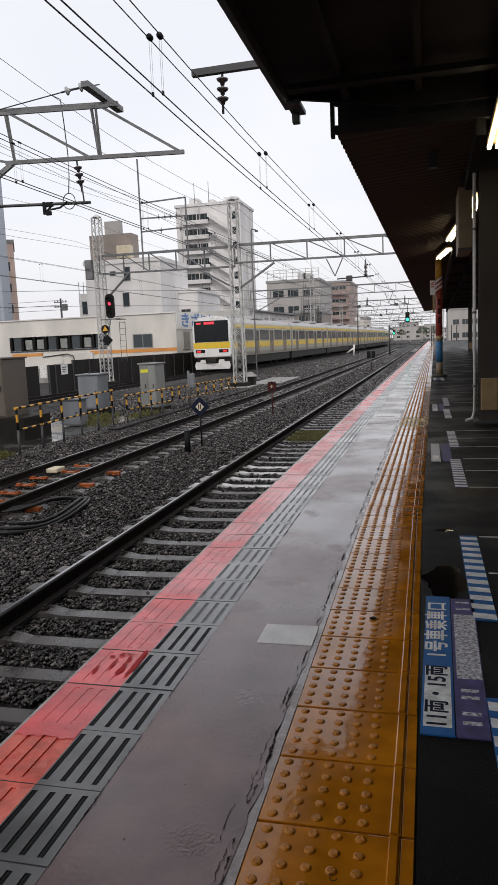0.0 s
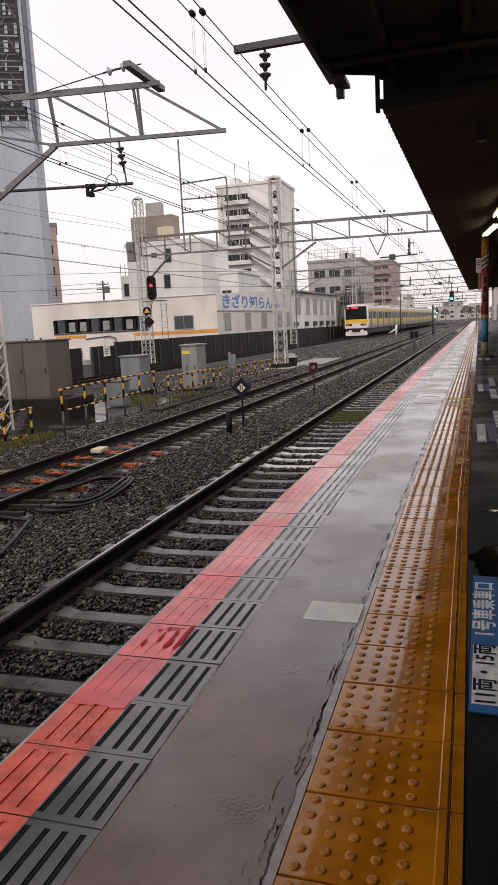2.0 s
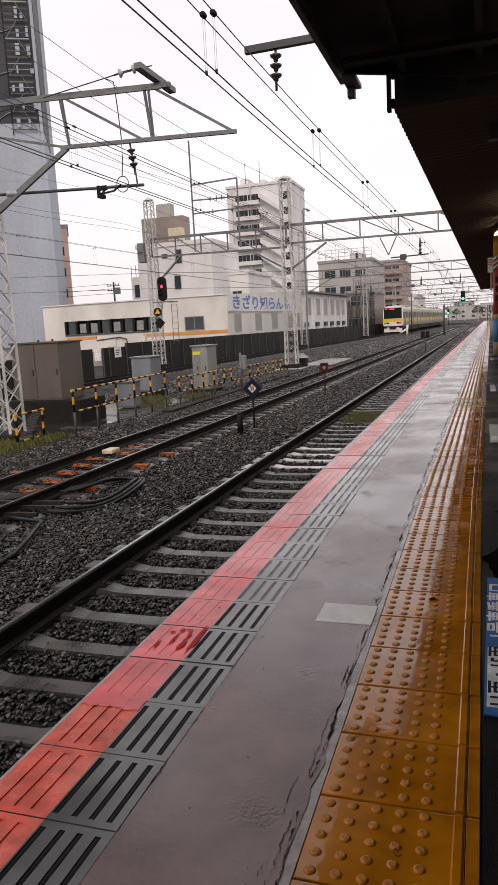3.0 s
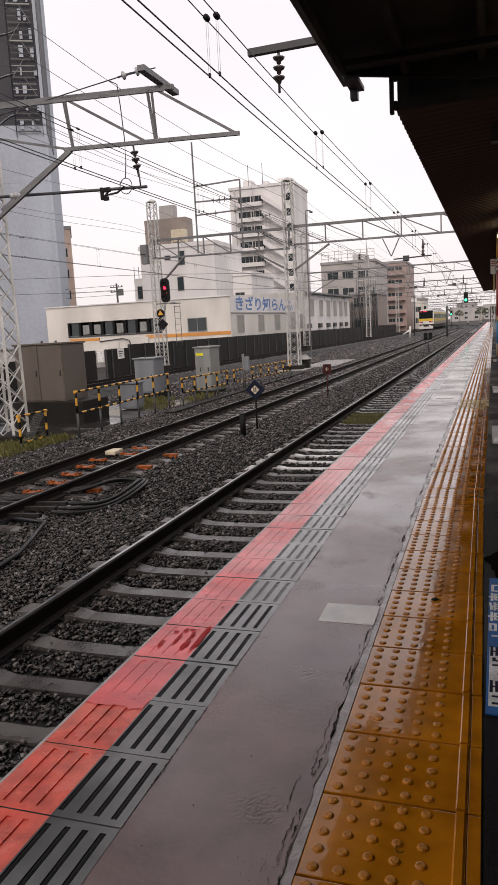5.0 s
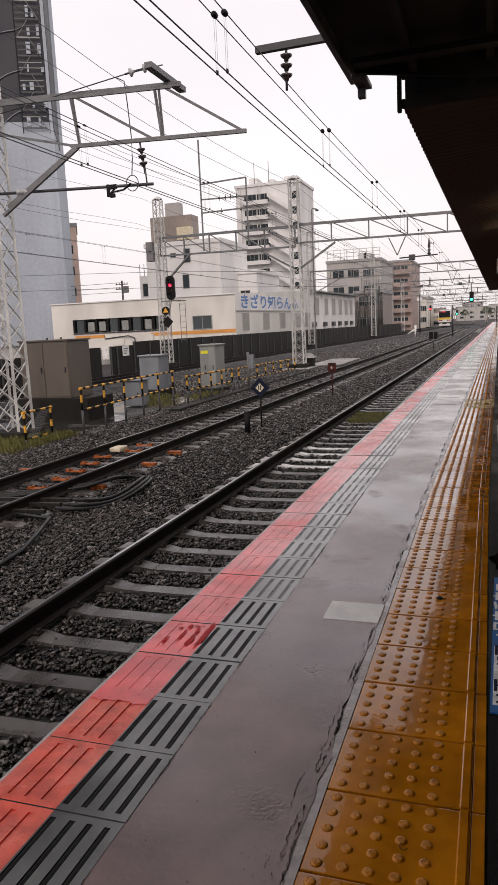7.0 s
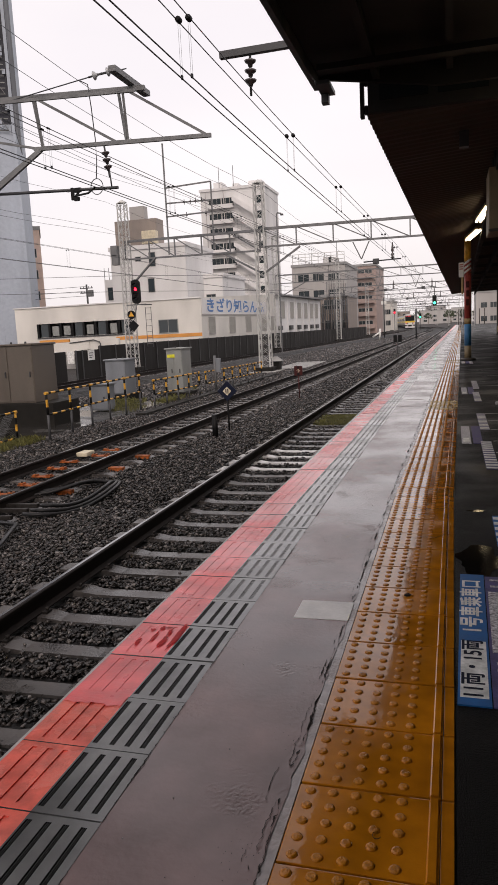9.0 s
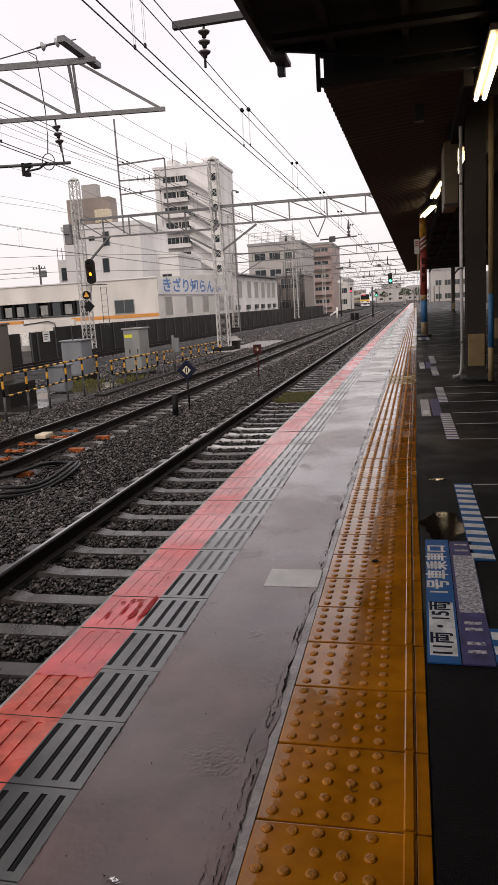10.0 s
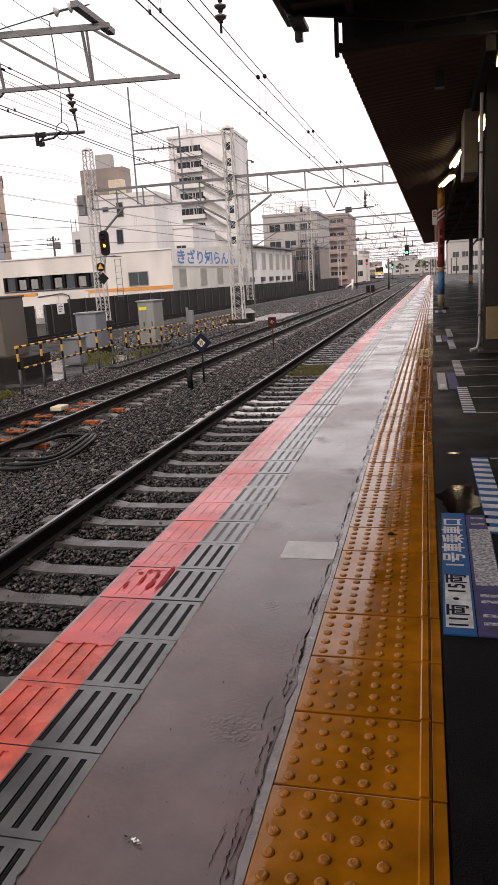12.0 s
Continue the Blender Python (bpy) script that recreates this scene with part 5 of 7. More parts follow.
def make_signal():
    s = thing("colour_light_signal", (-17.12, 39.3, 2.72), "black colour-light signal fixed to the lattice mast", "signal")
    bm = BM()
    prof = []
    for k in range(24):
        a = math.tau * k / 24
        prof.append((0.27 * math.cos(a), 0.98 + (0.42 if math.sin(a) > 0 else -0.42) + 0.27 * math.sin(a)))
    f = [bm.verts.new((x, 0, z)) for x, z in prof]
    b = [bm.verts.new((x, 0.12, z)) for x, z in prof]
    bm.faces.new(f)
    bm.faces.new(b[::-1])
    for k in range(24):
        bm.faces.new((f[k], f[(k + 1) % 24], b[(k + 1) % 24], b[k]))
    part("backboard", bm, M["black"], s)
    for z, key in ((1.36, None), (1.12, "red_light"), (0.84, "amber_light"), (0.58, None)):
        bm = BM()
        for k in range(9):
            a0, a1 = math.pi * k / 9, math.pi * (k + 1) / 9
            q = [(0.12 * math.cos(a), y, z + 0.12 * math.sin(a)) for a, y in ((a0, -0.005), (a1, -0.005), (a1, -0.16), (a0, -0.16))]
            bm.faces.new([bm.verts.new(v) for v in q])
        part("hood", bm, M["black"], s)
        bm = BM()
        lathe(bm, (0, -0.002, z), (0, -1, 0), ((0, 0.09), (0.015, 0.08), (0.025, 0.05)), 16)
        part("lens", bm, M[key] if key else M["train_glass"], s)
    bm = BM()
    bar(bm, (-0.75, 0.3, 0.25), (0.55, 0.1, 0.25), 0.08, 0.06)
    part("bracket", bm, M["steel"], s)
    bm = BM()
    rod(bm, (0.0, 0.06, 0.25), (-0.35, 0.35, -0.6), 0.03, 6)
    part("stay", bm, M["steel"], s)
    bm = BM()
    box(bm, 0.3, 0.75, 0.0, 0.5, 0.20, 0.24)
    part("step_plate", bm, M["steel_dark"], s)
    for x in (0.35, 0.7):
        bm = BM()
        rod(bm, (x, 0.4, -2.2), (x, 0.4, 0.1), 0.02, 6)
        part("ladder_rail", bm, M["steel"], s)
    for k in range(7):
        bm = BM()
        rod(bm, (0.35, 0.4, -2.0 + 0.34 * k), (0.7, 0.4, -2.0 + 0.34 * k), 0.014, 6)
        part("rung", bm, M["steel"], s)
    # added disc, no part of the signal: slides to hide one lit lens
    bm = BM()
    lathe(bm, (0, -0.03, 0), (0, -1, 0), ((0, 0.1), (0.02, 0.098), (0.03, 0.06)), 16)
    blind = part("blind", bm, M["black"], s, "added black disc that hides one lit lens")
    # plates below
    p = thing("warning_plate", (-17.62, 39.6, 2.42), "round black plate with a yellow triangle on the mast", "sign")
    bm = BM()
    lathe(bm, (0, 0, 0), (0, -1, 0), ((0, 0.25), (0.03, 0.25)), 20)
    part("plate", bm, M["black"], p)
    bm = BM()
    bm.faces.new([bm.verts.new((0.2 * math.cos(a), -0.035, 0.2 * math.sin(a))) for a in (radians(90), radians(210), radians(330))])
    part("triangle", bm, M["yellow"], p)
    q = thing("diamond_plate", (-17.52, 39.6, 1.78), "black diamond plate on the mast", "sign")
    bm = BM()
    lathe(bm, (0, 0, 0), (0, -1, 0), ((0, 0.34), (0.03, 0.34)), 4)
    part("plate", bm, M["black"], q)
    # relay boxes on the mast
    for dz, dx in ((6.1, -0.45), (5.6, -0.42)):
        bm = BM()
        box(bm, -18.0 + dx - 0.2, -18.0 + dx + 0.2, 39.6, 39.95, dz - 0.3, dz + 0.3, 0.03)
        tagged(part("mast_box", bm, M["steel"]), "grey steel box fixed to the lattice mast", "box", "mast boxes")
    return blind


def small_signal(x, y, z, key, label, pole_to=None, hang=None, size=0.16):
    s = thing("small_signal", (x, y, z), label, "signal")
    bm = BM()
    box(bm, -0.24, 0.24, -0.08, 0.08, -0.45, 0.75, 0.08)
    part("housing", bm, M["black"], s)
    bm = BM()
    lathe(bm, (0, -0.085, -0.12), (0, -1, 0), ((0, size), (0.03, size * 0.8)), 12)
    part("lens", bm, M[key], s)
    bm = BM()
    if pole_to is not None:
        rod(bm, (0, 0, pole_to - z), (0, 0, -0.45), 0.06, 8)
    else:
        rod(bm, (0, 0, 0.75), (0, 0, hang - z), 0.04, 8)
    part("pole", bm, M["steel_dark"], s)


def make_trackside():
    make_barrier(-8.1, 14.2, -8.35, 19.6, 6, 1.05, 0.58)
    make_barrier(-8.25, 20.4, -7.95, 23.6, 5, 0.84, 0.42)
    make_barrier(-8.05, 24.6, -7.55, 30.5, 8, 0.80, 0.38)
    gate = make_barrier(-8.72, 12.95, -8.75, 13.95, 2, 0.68, 0.12)
    bm = BM()
    for k in range(-14, 22):
        for sgn in (-1, 1):
            y0, y1 = 0.045 * k, 0.045 * k + sgn * 0.52
            z0, z1 = 0.14, 0.66
            if 0.03 < y0 < 0.97 and 0.03 < y1 < 0.97:
                rod(bm, (0, y0, z0), (0, y1, z1), 0.003, 4)
    tagged(part("wire_mesh", bm, M["steel"], gate, "fine wire mesh infill"), kind="stuff")
    rp = thing("relay_post", (-7.95, 25.4, -1.0), "grey post with a small relay box", "post")
    bm = BM()
    rod(bm, (0, 0, 0), (0, 0, 1.35), 0.05, 8)
    part("post", bm, M["steel"], rp)
    bm = BM()
    box(bm, 0.05, 0.22, -0.08, 0.08, 0.75, 1.25, 0.015)
    part("relay_box", bm, M["cabinet_grey"], rp)
    make_cabinet("relay_cabinet", -11.45, -10.0, 16.8, 17.9, -0.38, 1.10, "cabinet", "large taupe steel relay cabinet with double doors on a plinth", 2, 0.7, 0.04)
    make_cabinet("equipment_cabinet", -11.07, -10.33, 22.9, 23.7, -0.75, 0.40, "cabinet_grey", "grey-blue steel equipment cabinet on a concrete base", 1, 0.3)
    make_cabinet("equipment_cabinet", -9.38, -8.79, 24.3, 25.2, -0.85, 0.66, "cabinet_pale", "tall pale steel cabinet with a small yellow label", 2, 0.3)
    make_cabinet("equipment_cabinet", -10.1, -9.5, 19.8, 20.3, -0.95, -0.2, "cabinet_grey", "low grey steel box near the barrier", 1)
    bm = BM()
    box(bm, -9.33, -9.05, 24.272, 24.278, 0.38, 0.49)
    tagged(part("label_plate", bm, M["lime"]), "small lime-yellow label with unreadable marks on a cabinet", "label")
    make_post_sign(-4.33, 15.3, -0.08, "navy diamond track sign with a cream centre", "diamond", "navy", 0.44)
    make_post_sign(-4.17, 22.1, -0.10, "maroon square track sign with a cream diamond", "square", "maroon", 0.25)
    p = thing("marker_post", (-4.42, 14.6, -1.02), "short black marker post in the ballast", "post")
    bm = BM()
    rod(bm, (0, 0, 0), (0, 0, 0.5), 0.062, 10)
    part("shaft", bm, M["black"], p)
    bm = BM()
    lathe(bm, (0, 0, 0.5), (0, 0, 1), ((0, 0.066), (0.02, 0.06), (0.03, 0.02)), 10)
    part("cap", bm, M["steel_dark"], p)
    b = thing("dwarf_signal", (-3.35, 52.3, -1.0), "pair of black dwarf signal heads on a thin post", "signal")
    for x in (-0.16, 0.16):
        bm = BM()
        box(bm, x - 0.13, x + 0.13, -0.1, 0.1, 0.85, 1.35, 0.04)
        part("head", bm, M["black"], b)
    bm = BM()
    rod(bm, (0, 0, 0), (0, 0, 0.95), 0.04, 8)
    part("post", bm, M["steel_dark"], b)
    # little gabled white box and slab by the mast
    g = thing("gabled_box", (-8.62, 37.6, -0.98), "small white box with a gabled lid", "box")
    bm = BM()
    box(bm, -0.25, 0.25, -0.25, 0.25, 0, 0.5, 0.02)
    part("body", bm, M["base_block"], g)
    bm = BM()
    vs = [bm.verts.new(v) for v in ((-0.34, -0.34, 0.5), (0.34, -0.34, 0.5), (0.34, 0.34, 0.5), (-0.34, 0.34, 0.5), (-0.1, 0, 0.74), (0.1, 0, 0.74))]
    for q in ((0, 1, 5, 4), (1, 2, 5), (2, 3, 4, 5), (3, 0, 4), (3, 2, 1, 0)):
        bm.faces.new([vs[i] for i in q])
    part("lid", bm, M["concrete"], g)
    for x0, x1, y0, y1 in ((-9.0, -7.2, 38.5, 45.0), (-9.6, -8.2, 35.6, 37.9)):
        bm = BM()
        box(bm, x0, x1, y0, y1, -1.1, -0.93, 0.02)
        tagged(part("concrete_slab", bm, M["concrete"]), "pale concrete slab beside the track", "slab", kind="structure")
    bm = BM()
    box(bm, -13.0, -8.55, 12.2, 22.5, -1.1, -0.975, 0.01)
    tagged(part("flooded_slab", bm, M["wet_slab"]), "dark concrete slab under standing rain water", "slab", kind="structure")
    # cable trough along the barrier
    bm = BM()
    box(bm, -8.02, -7.72, 18.5, 34.0, -1.1, -0.90, 0.02)
    tagged(part("cable_trough", bm, M["base_block"]), "dark concrete cable trough beside the track", "cable trough")
    # coiled cables between the tracks
    c = thing("cable_coil", (-4.6, 8.45, -0.95), "black trackside cables lying in a loop on the ballast", "cable")
    for k, (rx, ry, r) in enumerate(((0.42, 1.08, 0.026), (0.36, 0.98, 0.024), (0.27, 0.84, 0.024))):
        bm = BM()
        pts = [(rx * math.cos(a) + 0.03 * k, ry * math.sin(a) + 0.55, 0.02 + 0.03 * k + 0.03 * math.sin(3 * a)) for a in [-2.0 + 0.24 * i for i in range(21)]]
        pts += [(pts[-1][0] - 0.3, pts[-1][1] - 0.1, 0.03), (-1.3, 0.25 - 0.1 * k, 0.02), (-1.9, 0.1 - 0.15 * k, 0.05)]
        tube(bm, pts, r, 7)
        part("cable", bm, M["rubber"], c)
    bm = BM()
    tube(bm, [(-0.55, -0.75, 0.02), (0.1, -1.0, 0.06), (0.34, -1.63, 0.05), (0.50, -2.09, 0.04), (0.58, -2.7, 0.03), (0.5, -3.6, 0.03)], 0.025, 7)
    part("cable", bm, M["rubber"], c)
    # point-machine plates in the middle track
    rng = random.Random(6)
    for k in range(7):
        y = 9.1 + 0.62 * k
        o = thing("slide_plate", (-5.95 + rng.uniform(-0.2, 0.25), y, -0.95), "orange rusted iron plate bolted to a sleeper", "iron plate", "slide plates")
        bm = BM()
        box(bm, -0.17, 0.17, -0.06, 0.06, 0, 0.02, 0.006)
        part("plate", bm, M["rust"], o)
        for sx in (-0.12, 0.12):
            bm = BM()
            box(bm, sx - 0.04, sx + 0.04, -0.045, 0.045, 0.02, 0.045, 0.006)
            part("chair", bm, M["rust"], o)
            bm = BM()
            rod(bm, (sx, 0, 0.045), (sx, 0, 0.065), 0.014, 6)
            part("bolt", bm, M["clip"], o)
    o = thing("point_box", (-6.2, 12.25, -0.95), "pale painted iron box between the rails", "box")
    bm = BM()
    box(bm, -0.10, 0.12, -0.16, 0.16, 0, 0.085, 0.025)
    part("lid", bm, M["tank_cream"], o)
    for x, y in ((-6.85, 8.9), (-6.9, 10.4), (-5.0, 9.4), (-5.0, 11.1), (-5.02, 12.2)):
        bm = BM()
        box(bm, x - 0.13, x + 0.13, y - 0.06, y + 0.06, -1.0, -0.93, 0.012)
        tagged(part("sleeper_end_block", bm, M["rust"]), "orange rusted block at a sleeper end", "block", "rusted blocks")
    rod_t = thing("point_rodding", (-4.9, 7.7, -0.93), "dark iron point rods running across the ballast", "rod")
    for dy in (0, 0.35, 0.6):
        bm = BM()
        bar(bm, (-2.2, dy, 0), (0.1, dy + 0.1, 0.02), 0.06, 0.05)
        part("rod", bm, M["clip"], rod_t)
    # distant poles, a white lever and a pole sign
    s = thing("pole_sign", (-9.7, 113, -1.0), "thin pole with a black and white bar sign", "sign")
    bm = BM()
    rod(bm, (0, 0, 0), (0, 0, 6.0), 0.09, 8)
    part("pole", bm, M["steel_dark"], s)
    bm = BM()
    box(bm, -0.4, 0.4, -0.06, 0, 5.0, 5.5, 0.02)
    part("plate", bm, M["white"], s)
    v = thing("lever_stand", (-9.2, 100, -1.0), "white painted lever stand beside the track", "lever")
    for a, b, r in (((0, 0, 0), (0.1, 0, 1.5), 0.14), ((0.05, 0, 1.0), (-0.9, 0, 0.4), 0.12)):
        bm = BM()
        rod(bm, a, b, r, 8)
        part("lever", bm, M["white"], v)
    bm = BM()
    rod(bm, (-4.1, 95, -1), (-4.1, 95, 2.8), 0.11, 8)
    tagged(part("track_post", bm, M["steel_dark"]), "thin dark post between distant tracks", "post")
    small_signal(-1.66, 87.6, 3.35, "green_light", "hanging black signal showing green", hang=5.0, size=0.15)
    small_signal(-7.6, 190, 2.4, "green_light", "distant black signal showing green", pole_to=-1, size=0.2)
    small_signal(-12.6, 172, 3.6, "red_light", "distant black signal showing red", pole_to=-1, size=0.2)


def make_grass():
    rng = random.Random(12)
    bm = BM()
    spots = [(-2.22, 17.0, 0.44, 0.85, 2600, 0.080), (-9.0, 13.0, 0.8, 1.2, 2400, 0.19), (-9.3, 20.4, 0.6, 0.6, 220, 0.16), (-9.9, 21.8, 0.6, 0.6, 300, 0.22), (-8.6, 22.6, 0.35, 1.0, 260, 0.2), (-9.6, 26.0, 0.5, 1.0, 200, 0.2), (-1.2, 13.0, 0.1, 2.0, 40, 0.08)]
    for cx, cy, sx, sy, n, h in spots:
        for _ in range(n):
            x, y = cx + rng.uniform(-sx, sx), cy + rng.uniform(-sy, sy)
            a, l = rng.uniform(0, math.tau), h * rng.uniform(0.4, 1.2)
            dx, dy, w = math.cos(a) * l * 0.5, math.sin(a) * l * 0.5, 0.007
            z = -1.0
            p = [(x - w * math.sin(a), y + w * math.cos(a), z), (x + w * math.sin(a), y - w * math.cos(a), z), (x + dx * 0.5 + w * 0.6, y + dy * 0.5, z + l * 0.7), (x + dx, y + dy, z + l * 0.9)]
            vs = [bm.verts.new(q) for q in p]
            bm.faces.new((vs[0], vs[1], vs[2]))
            bm.faces.new((vs[0], vs[2], vs[3]))
    tagged(part("grass", bm, M["grass"]), "tufts of yellow-green grass and weeds beside the rails", "grass", kind="stuff")


# ---- sound wall ----
def make_sound_wall():
    w = thing("sound_wall", label="low dark panelled wall along the far track", category="wall", kind="structure")
    ys = [20 + 1.9 * k for k in range(60)]
    for k, (a, b) in enumerate(zip(ys, ys[1:])):
        if 33 < a < 34:
            a = 34.55
        if 31 < a < 32:
            b = 33.6
        xa, xb = far_x(a) - 3.1, far_x(b) - 3.1
        h = 1.80 if a > 36 else 1.62 if a > 26 else 1.45
        bm = BM()
        bar(bm, (xa, a + 0.01, -1.05 + h / 2), (xb, b - 0.01, -1.05 + h / 2), 0.06, h)
        part("panel", bm, M["fence_dark"], w)
        bm = BM()
        bar(bm, (xa + 0.06, a, -1.05), (xa + 0.06, a, -1.02 + h), 0.05, 0.07)
        part("post", bm, M["steel_dark"], w)


def make_ramp():
    r = thing("access_ramp", (0, 50.0, -1.0), "cream concrete ramp with sloping parapet and orange stripe", "ramp")
    bm = BM()
    bar(bm, (-31.5, 0, 1.28), (-26.0, 0, 1.75), 0.16, 0.72)
    part("parapet", bm, M["wall_white"], r)
    # darker concrete colour gives the shadow under the parapet
    bm = BM()
    box(bm, -31.4, -26.1, 0.03, 0.13, 0, 0.98)
    part("shaded_base_wall", bm, M["concrete"], r)
    bm = BM()
    box(bm, -32.0, -29.4, 2.9, 3.1, 0, 1.96)
    wing = part("wing_wall", bm, M["wall_white"], r)
    bm = BM()
    box(bm, -32.02, -29.38, 2.88, 3.12, 1.964, 2.2)
    part("stripe", bm, M["orange"], r, "orange painted stripe")
    bm = BM()
    tube(bm, [(-27.6, -0.12, 1.9), (-25.6, -0.12, 2.06), (-25.1, -0.12, 1.9), (-24.9, -0.12, 1.2), (-24.9, -0.12, 0)], 0.045, 6)
    part("handrail", bm, M["steel_dark"], r)
    n = thing("notice_board", (far_x(36.1) - 3.03, 36.1, 0.02), "small white notice on the dark wall", "sign")
    bm = BM()
    box(bm, -0.01, 0.02, -0.36, 0.36, 0, 0.55, 0.005)
    part("board", bm, M["white"], n)
    for k in range(3):
        bm = BM()
        box(bm, 0.0205, 0.024, -0.26, 0.22 - 0.1 * k, 0.36 - 0.12 * k, 0.41 - 0.12 * k)
        part("bar", bm, M["steel_dark"], n)


# ---- buildings ----
def window_unit(parent, cx, z0, w, h, y, glass_key="window", frame_key="steel", mull=1, depth=0.12):
    """A window set into a facade that looks to -y: frame, panes and sill."""
    bm = BM()
    t = 0.06
    rings = []
    for e, yy in ((0, y - 0.05), (t, y - 0.05), (t, y + 0.02), (0, y + 0.02)):
        rings.append([bm.verts.new((cx + sx * (w / 2 - e), yy, z0 + h / 2 + sz * (h / 2 - e))) for sx, sz in ((-1, -1), (1, -1), (1, 1), (-1, 1))])
    for k in range(4):
        for c in range(4):
            a, b = rings[k], rings[(k + 1) % 4]
            bm.faces.new((a[c], a[(c + 1) % 4], b[(c + 1) % 4], b[c]))
    win = part("window", bm, M[frame_key], parent)
    for k in range(1, mull + 1):
        xm = cx - w / 2 + w * k / (mull + 1)
        bm = BM()
        box(bm, xm - 0.025, xm + 0.025, y - 0.04, y + 0.019, z0 + t, z0 + h - t)
        part("mullion", bm, M[frame_key], win)
    bm = BM()
    box(bm, cx - w / 2 + 0.02, cx + w / 2 - 0.02, y - 0.02, y + 0.01, z0 + 0.02, z0 + h - 0.02)
    part("pane", bm, M[glass_key], win)
    return win


def make_platform_building():
    """Long cream building: a front that faces the line of sight and a side along the far track."""
    b = thing("cream_building", (0, 0, 0), "long low cream building with a window band and orange stripe", "building")
    bm = BM()
    x0, x1, y = -37.1, -19.6, 57.5
    # front wall with an opening for the window band
    za, zb, xa, xb = 1.45, 2.62, -34.9, -25.95
    box(bm, x0, x1, y, y + 0.3, -1.0, za)
    box(bm, x0, x1, y, y + 0.3, zb, 4.02)
    box(bm, x0, xa, y, y + 0.3, za, zb)
    box(bm, xb, x1, y, y + 0.3, za, zb)
    part("front_wall", bm, M["wall_white"], b)
    bm = BM()
    box(bm, x0 - 0.1, x1 + 0.06, y - 0.1, y + 0.35, 4.024, 4.12)
    part("coping", bm, M["wall_pale"], b)
    bm = BM()
    box(bm, x0, x1, y + 12.1, y + 12.4, -1.0, 4.0)
    part("back_wall", bm, M["wall_white"], b)
    bm = BM()
    box(bm, x0, -20.0, y + 0.3, y + 12, 3.6, 3.8)
    part("roof", bm, M["roof"], b)
    bm = BM()
    box(bm, x0, x0 + 0.3, y + 0.31, y + 12, -1.0, 4.0)
    part("end_wall", bm, M["wall_white"], b)
    bm = BM()
    box(bm, x0, -20.0, y + 5.0, y + 5.2, -1.0, 3.58)
    part("inner_wall", bm, M["wall_pale"], b)
    bm = BM()
    box(bm, xa - 0.1, xb + 0.1, y - 0.06, y - 0.004, za - 0.12, za - 0.01)
    part("sill", bm, M["steel_dark"], b)
    for k in range(9):
        x = xa + (xb - xa) * k / 8
        bm = BM()
        box(bm, x - 0.10, x + 0.10, y - 0.02, y + 0.22, za, zb)
        part("mullion", bm, M["black"], b)
    for k in (1, 2, 4, 6):
        x = xa + (xb - xa) * (k + 0.5) / 8
        bm = BM()
        box(bm, x - 0.32, x + 0.32, y + 0.1, y + 0.14, za + 0.1, zb - 0.25)
        part("pane", bm, M["cabinet_pale"], b, "pale blind behind a window")
    for k in (0, 3, 5, 7):
        x = xa + (xb - xa) * (k + 0.5) / 8
        bm = BM()
        box(bm, x - 0.36, x + 0.36, y + 0.16, y + 0.19, za, zb)
        part("pane", bm, M["window"], b)
    bm = BM()
    box(bm, -27.4, x1 + 0.004, y - 0.03, y - 0.003, 0.92, 1.2)
    part("stripe", bm, M["orange"], b, "orange painted stripe")
    window_unit(b, -22.55, 1.28, 1.75, 1.15, y - 0.004, "window", "cabinet_pale", 1)
    # side along the far track
    s = thing("side_building", (-19.58, 57.5, 0), "cream side building with faded blue lettering and grey shutters", "building")
    s.matrix_basis = pose(-19.58, 57.48, 0, 0, 0, 86.0)
    L = 20.5
    bm = BM()
    bot = [bm.verts.new((u, v, -1.0)) for u, v in ((0, 0), (L, 0), (L, 6), (0, 6))]
    top = [bm.verts.new((u, v, z)) for u, v, z in ((0, 0, 4.05), (L, 0, 4.9), (L, 6, 4.9), (0, 6, 4.05))]
    bm.faces.new(top)
    for k in range(4):
        bm.faces.new((bot[k], bot[(k + 1) % 4], top[(k + 1) % 4], top[k]))
    part("wall", bm, M["wall_white"], s)
    for k, u in enumerate((2.1, 7.0, 11.4, 16.2, 19.2)):
        win = window_unit(s, u, 1.0 + 0.01 * k, 1.55, 1.5, -0.01, "window_grey", "wall_grey", 0)
        for j in range(7):
            bm = BM()
            box(bm, u - 0.70, u + 0.70, -0.06, -0.035, 1.09 + 0.195 * j, 1.16 + 0.195 * j)
            part("slat", bm, M["window_grey"], win)
    bm = BM()
    box(bm, 0.1, 16.9, -0.06, -0.004, 2.62, 2.70)
    part("ledge", bm, M["wall_grey"], s)
    bm = BM()
    box(bm, 0.15, 17.3, -0.055, -0.004, 2.72, 4.0)
    part("sign_board", bm, M["wall_pale"], s, "pale board behind the lettering")
    lettering("lettering", "きざり知らんふ", 1.32, pose(8.5, -0.075, 3.36, 90, 0, 0) @ Matrix.Diagonal((1.66, 0.95, 1.0, 1.0)), M["sign_blue"], s, "faded blue painted lettering")
    # second block with a small eave
    c = thing("annex_building", (0, 0, 0), "white annex with tall grey louvred windows and a thin eave", "building")
    c.matrix_basis = pose(-18.25, 78.5, 0, 0, 0, 87.2)
    bm = BM()
    box(bm, 0, 21.5, 0, 7, -1.0, 4.75)
    part("wall", bm, M["wall_pale"], c)
    bm = BM()
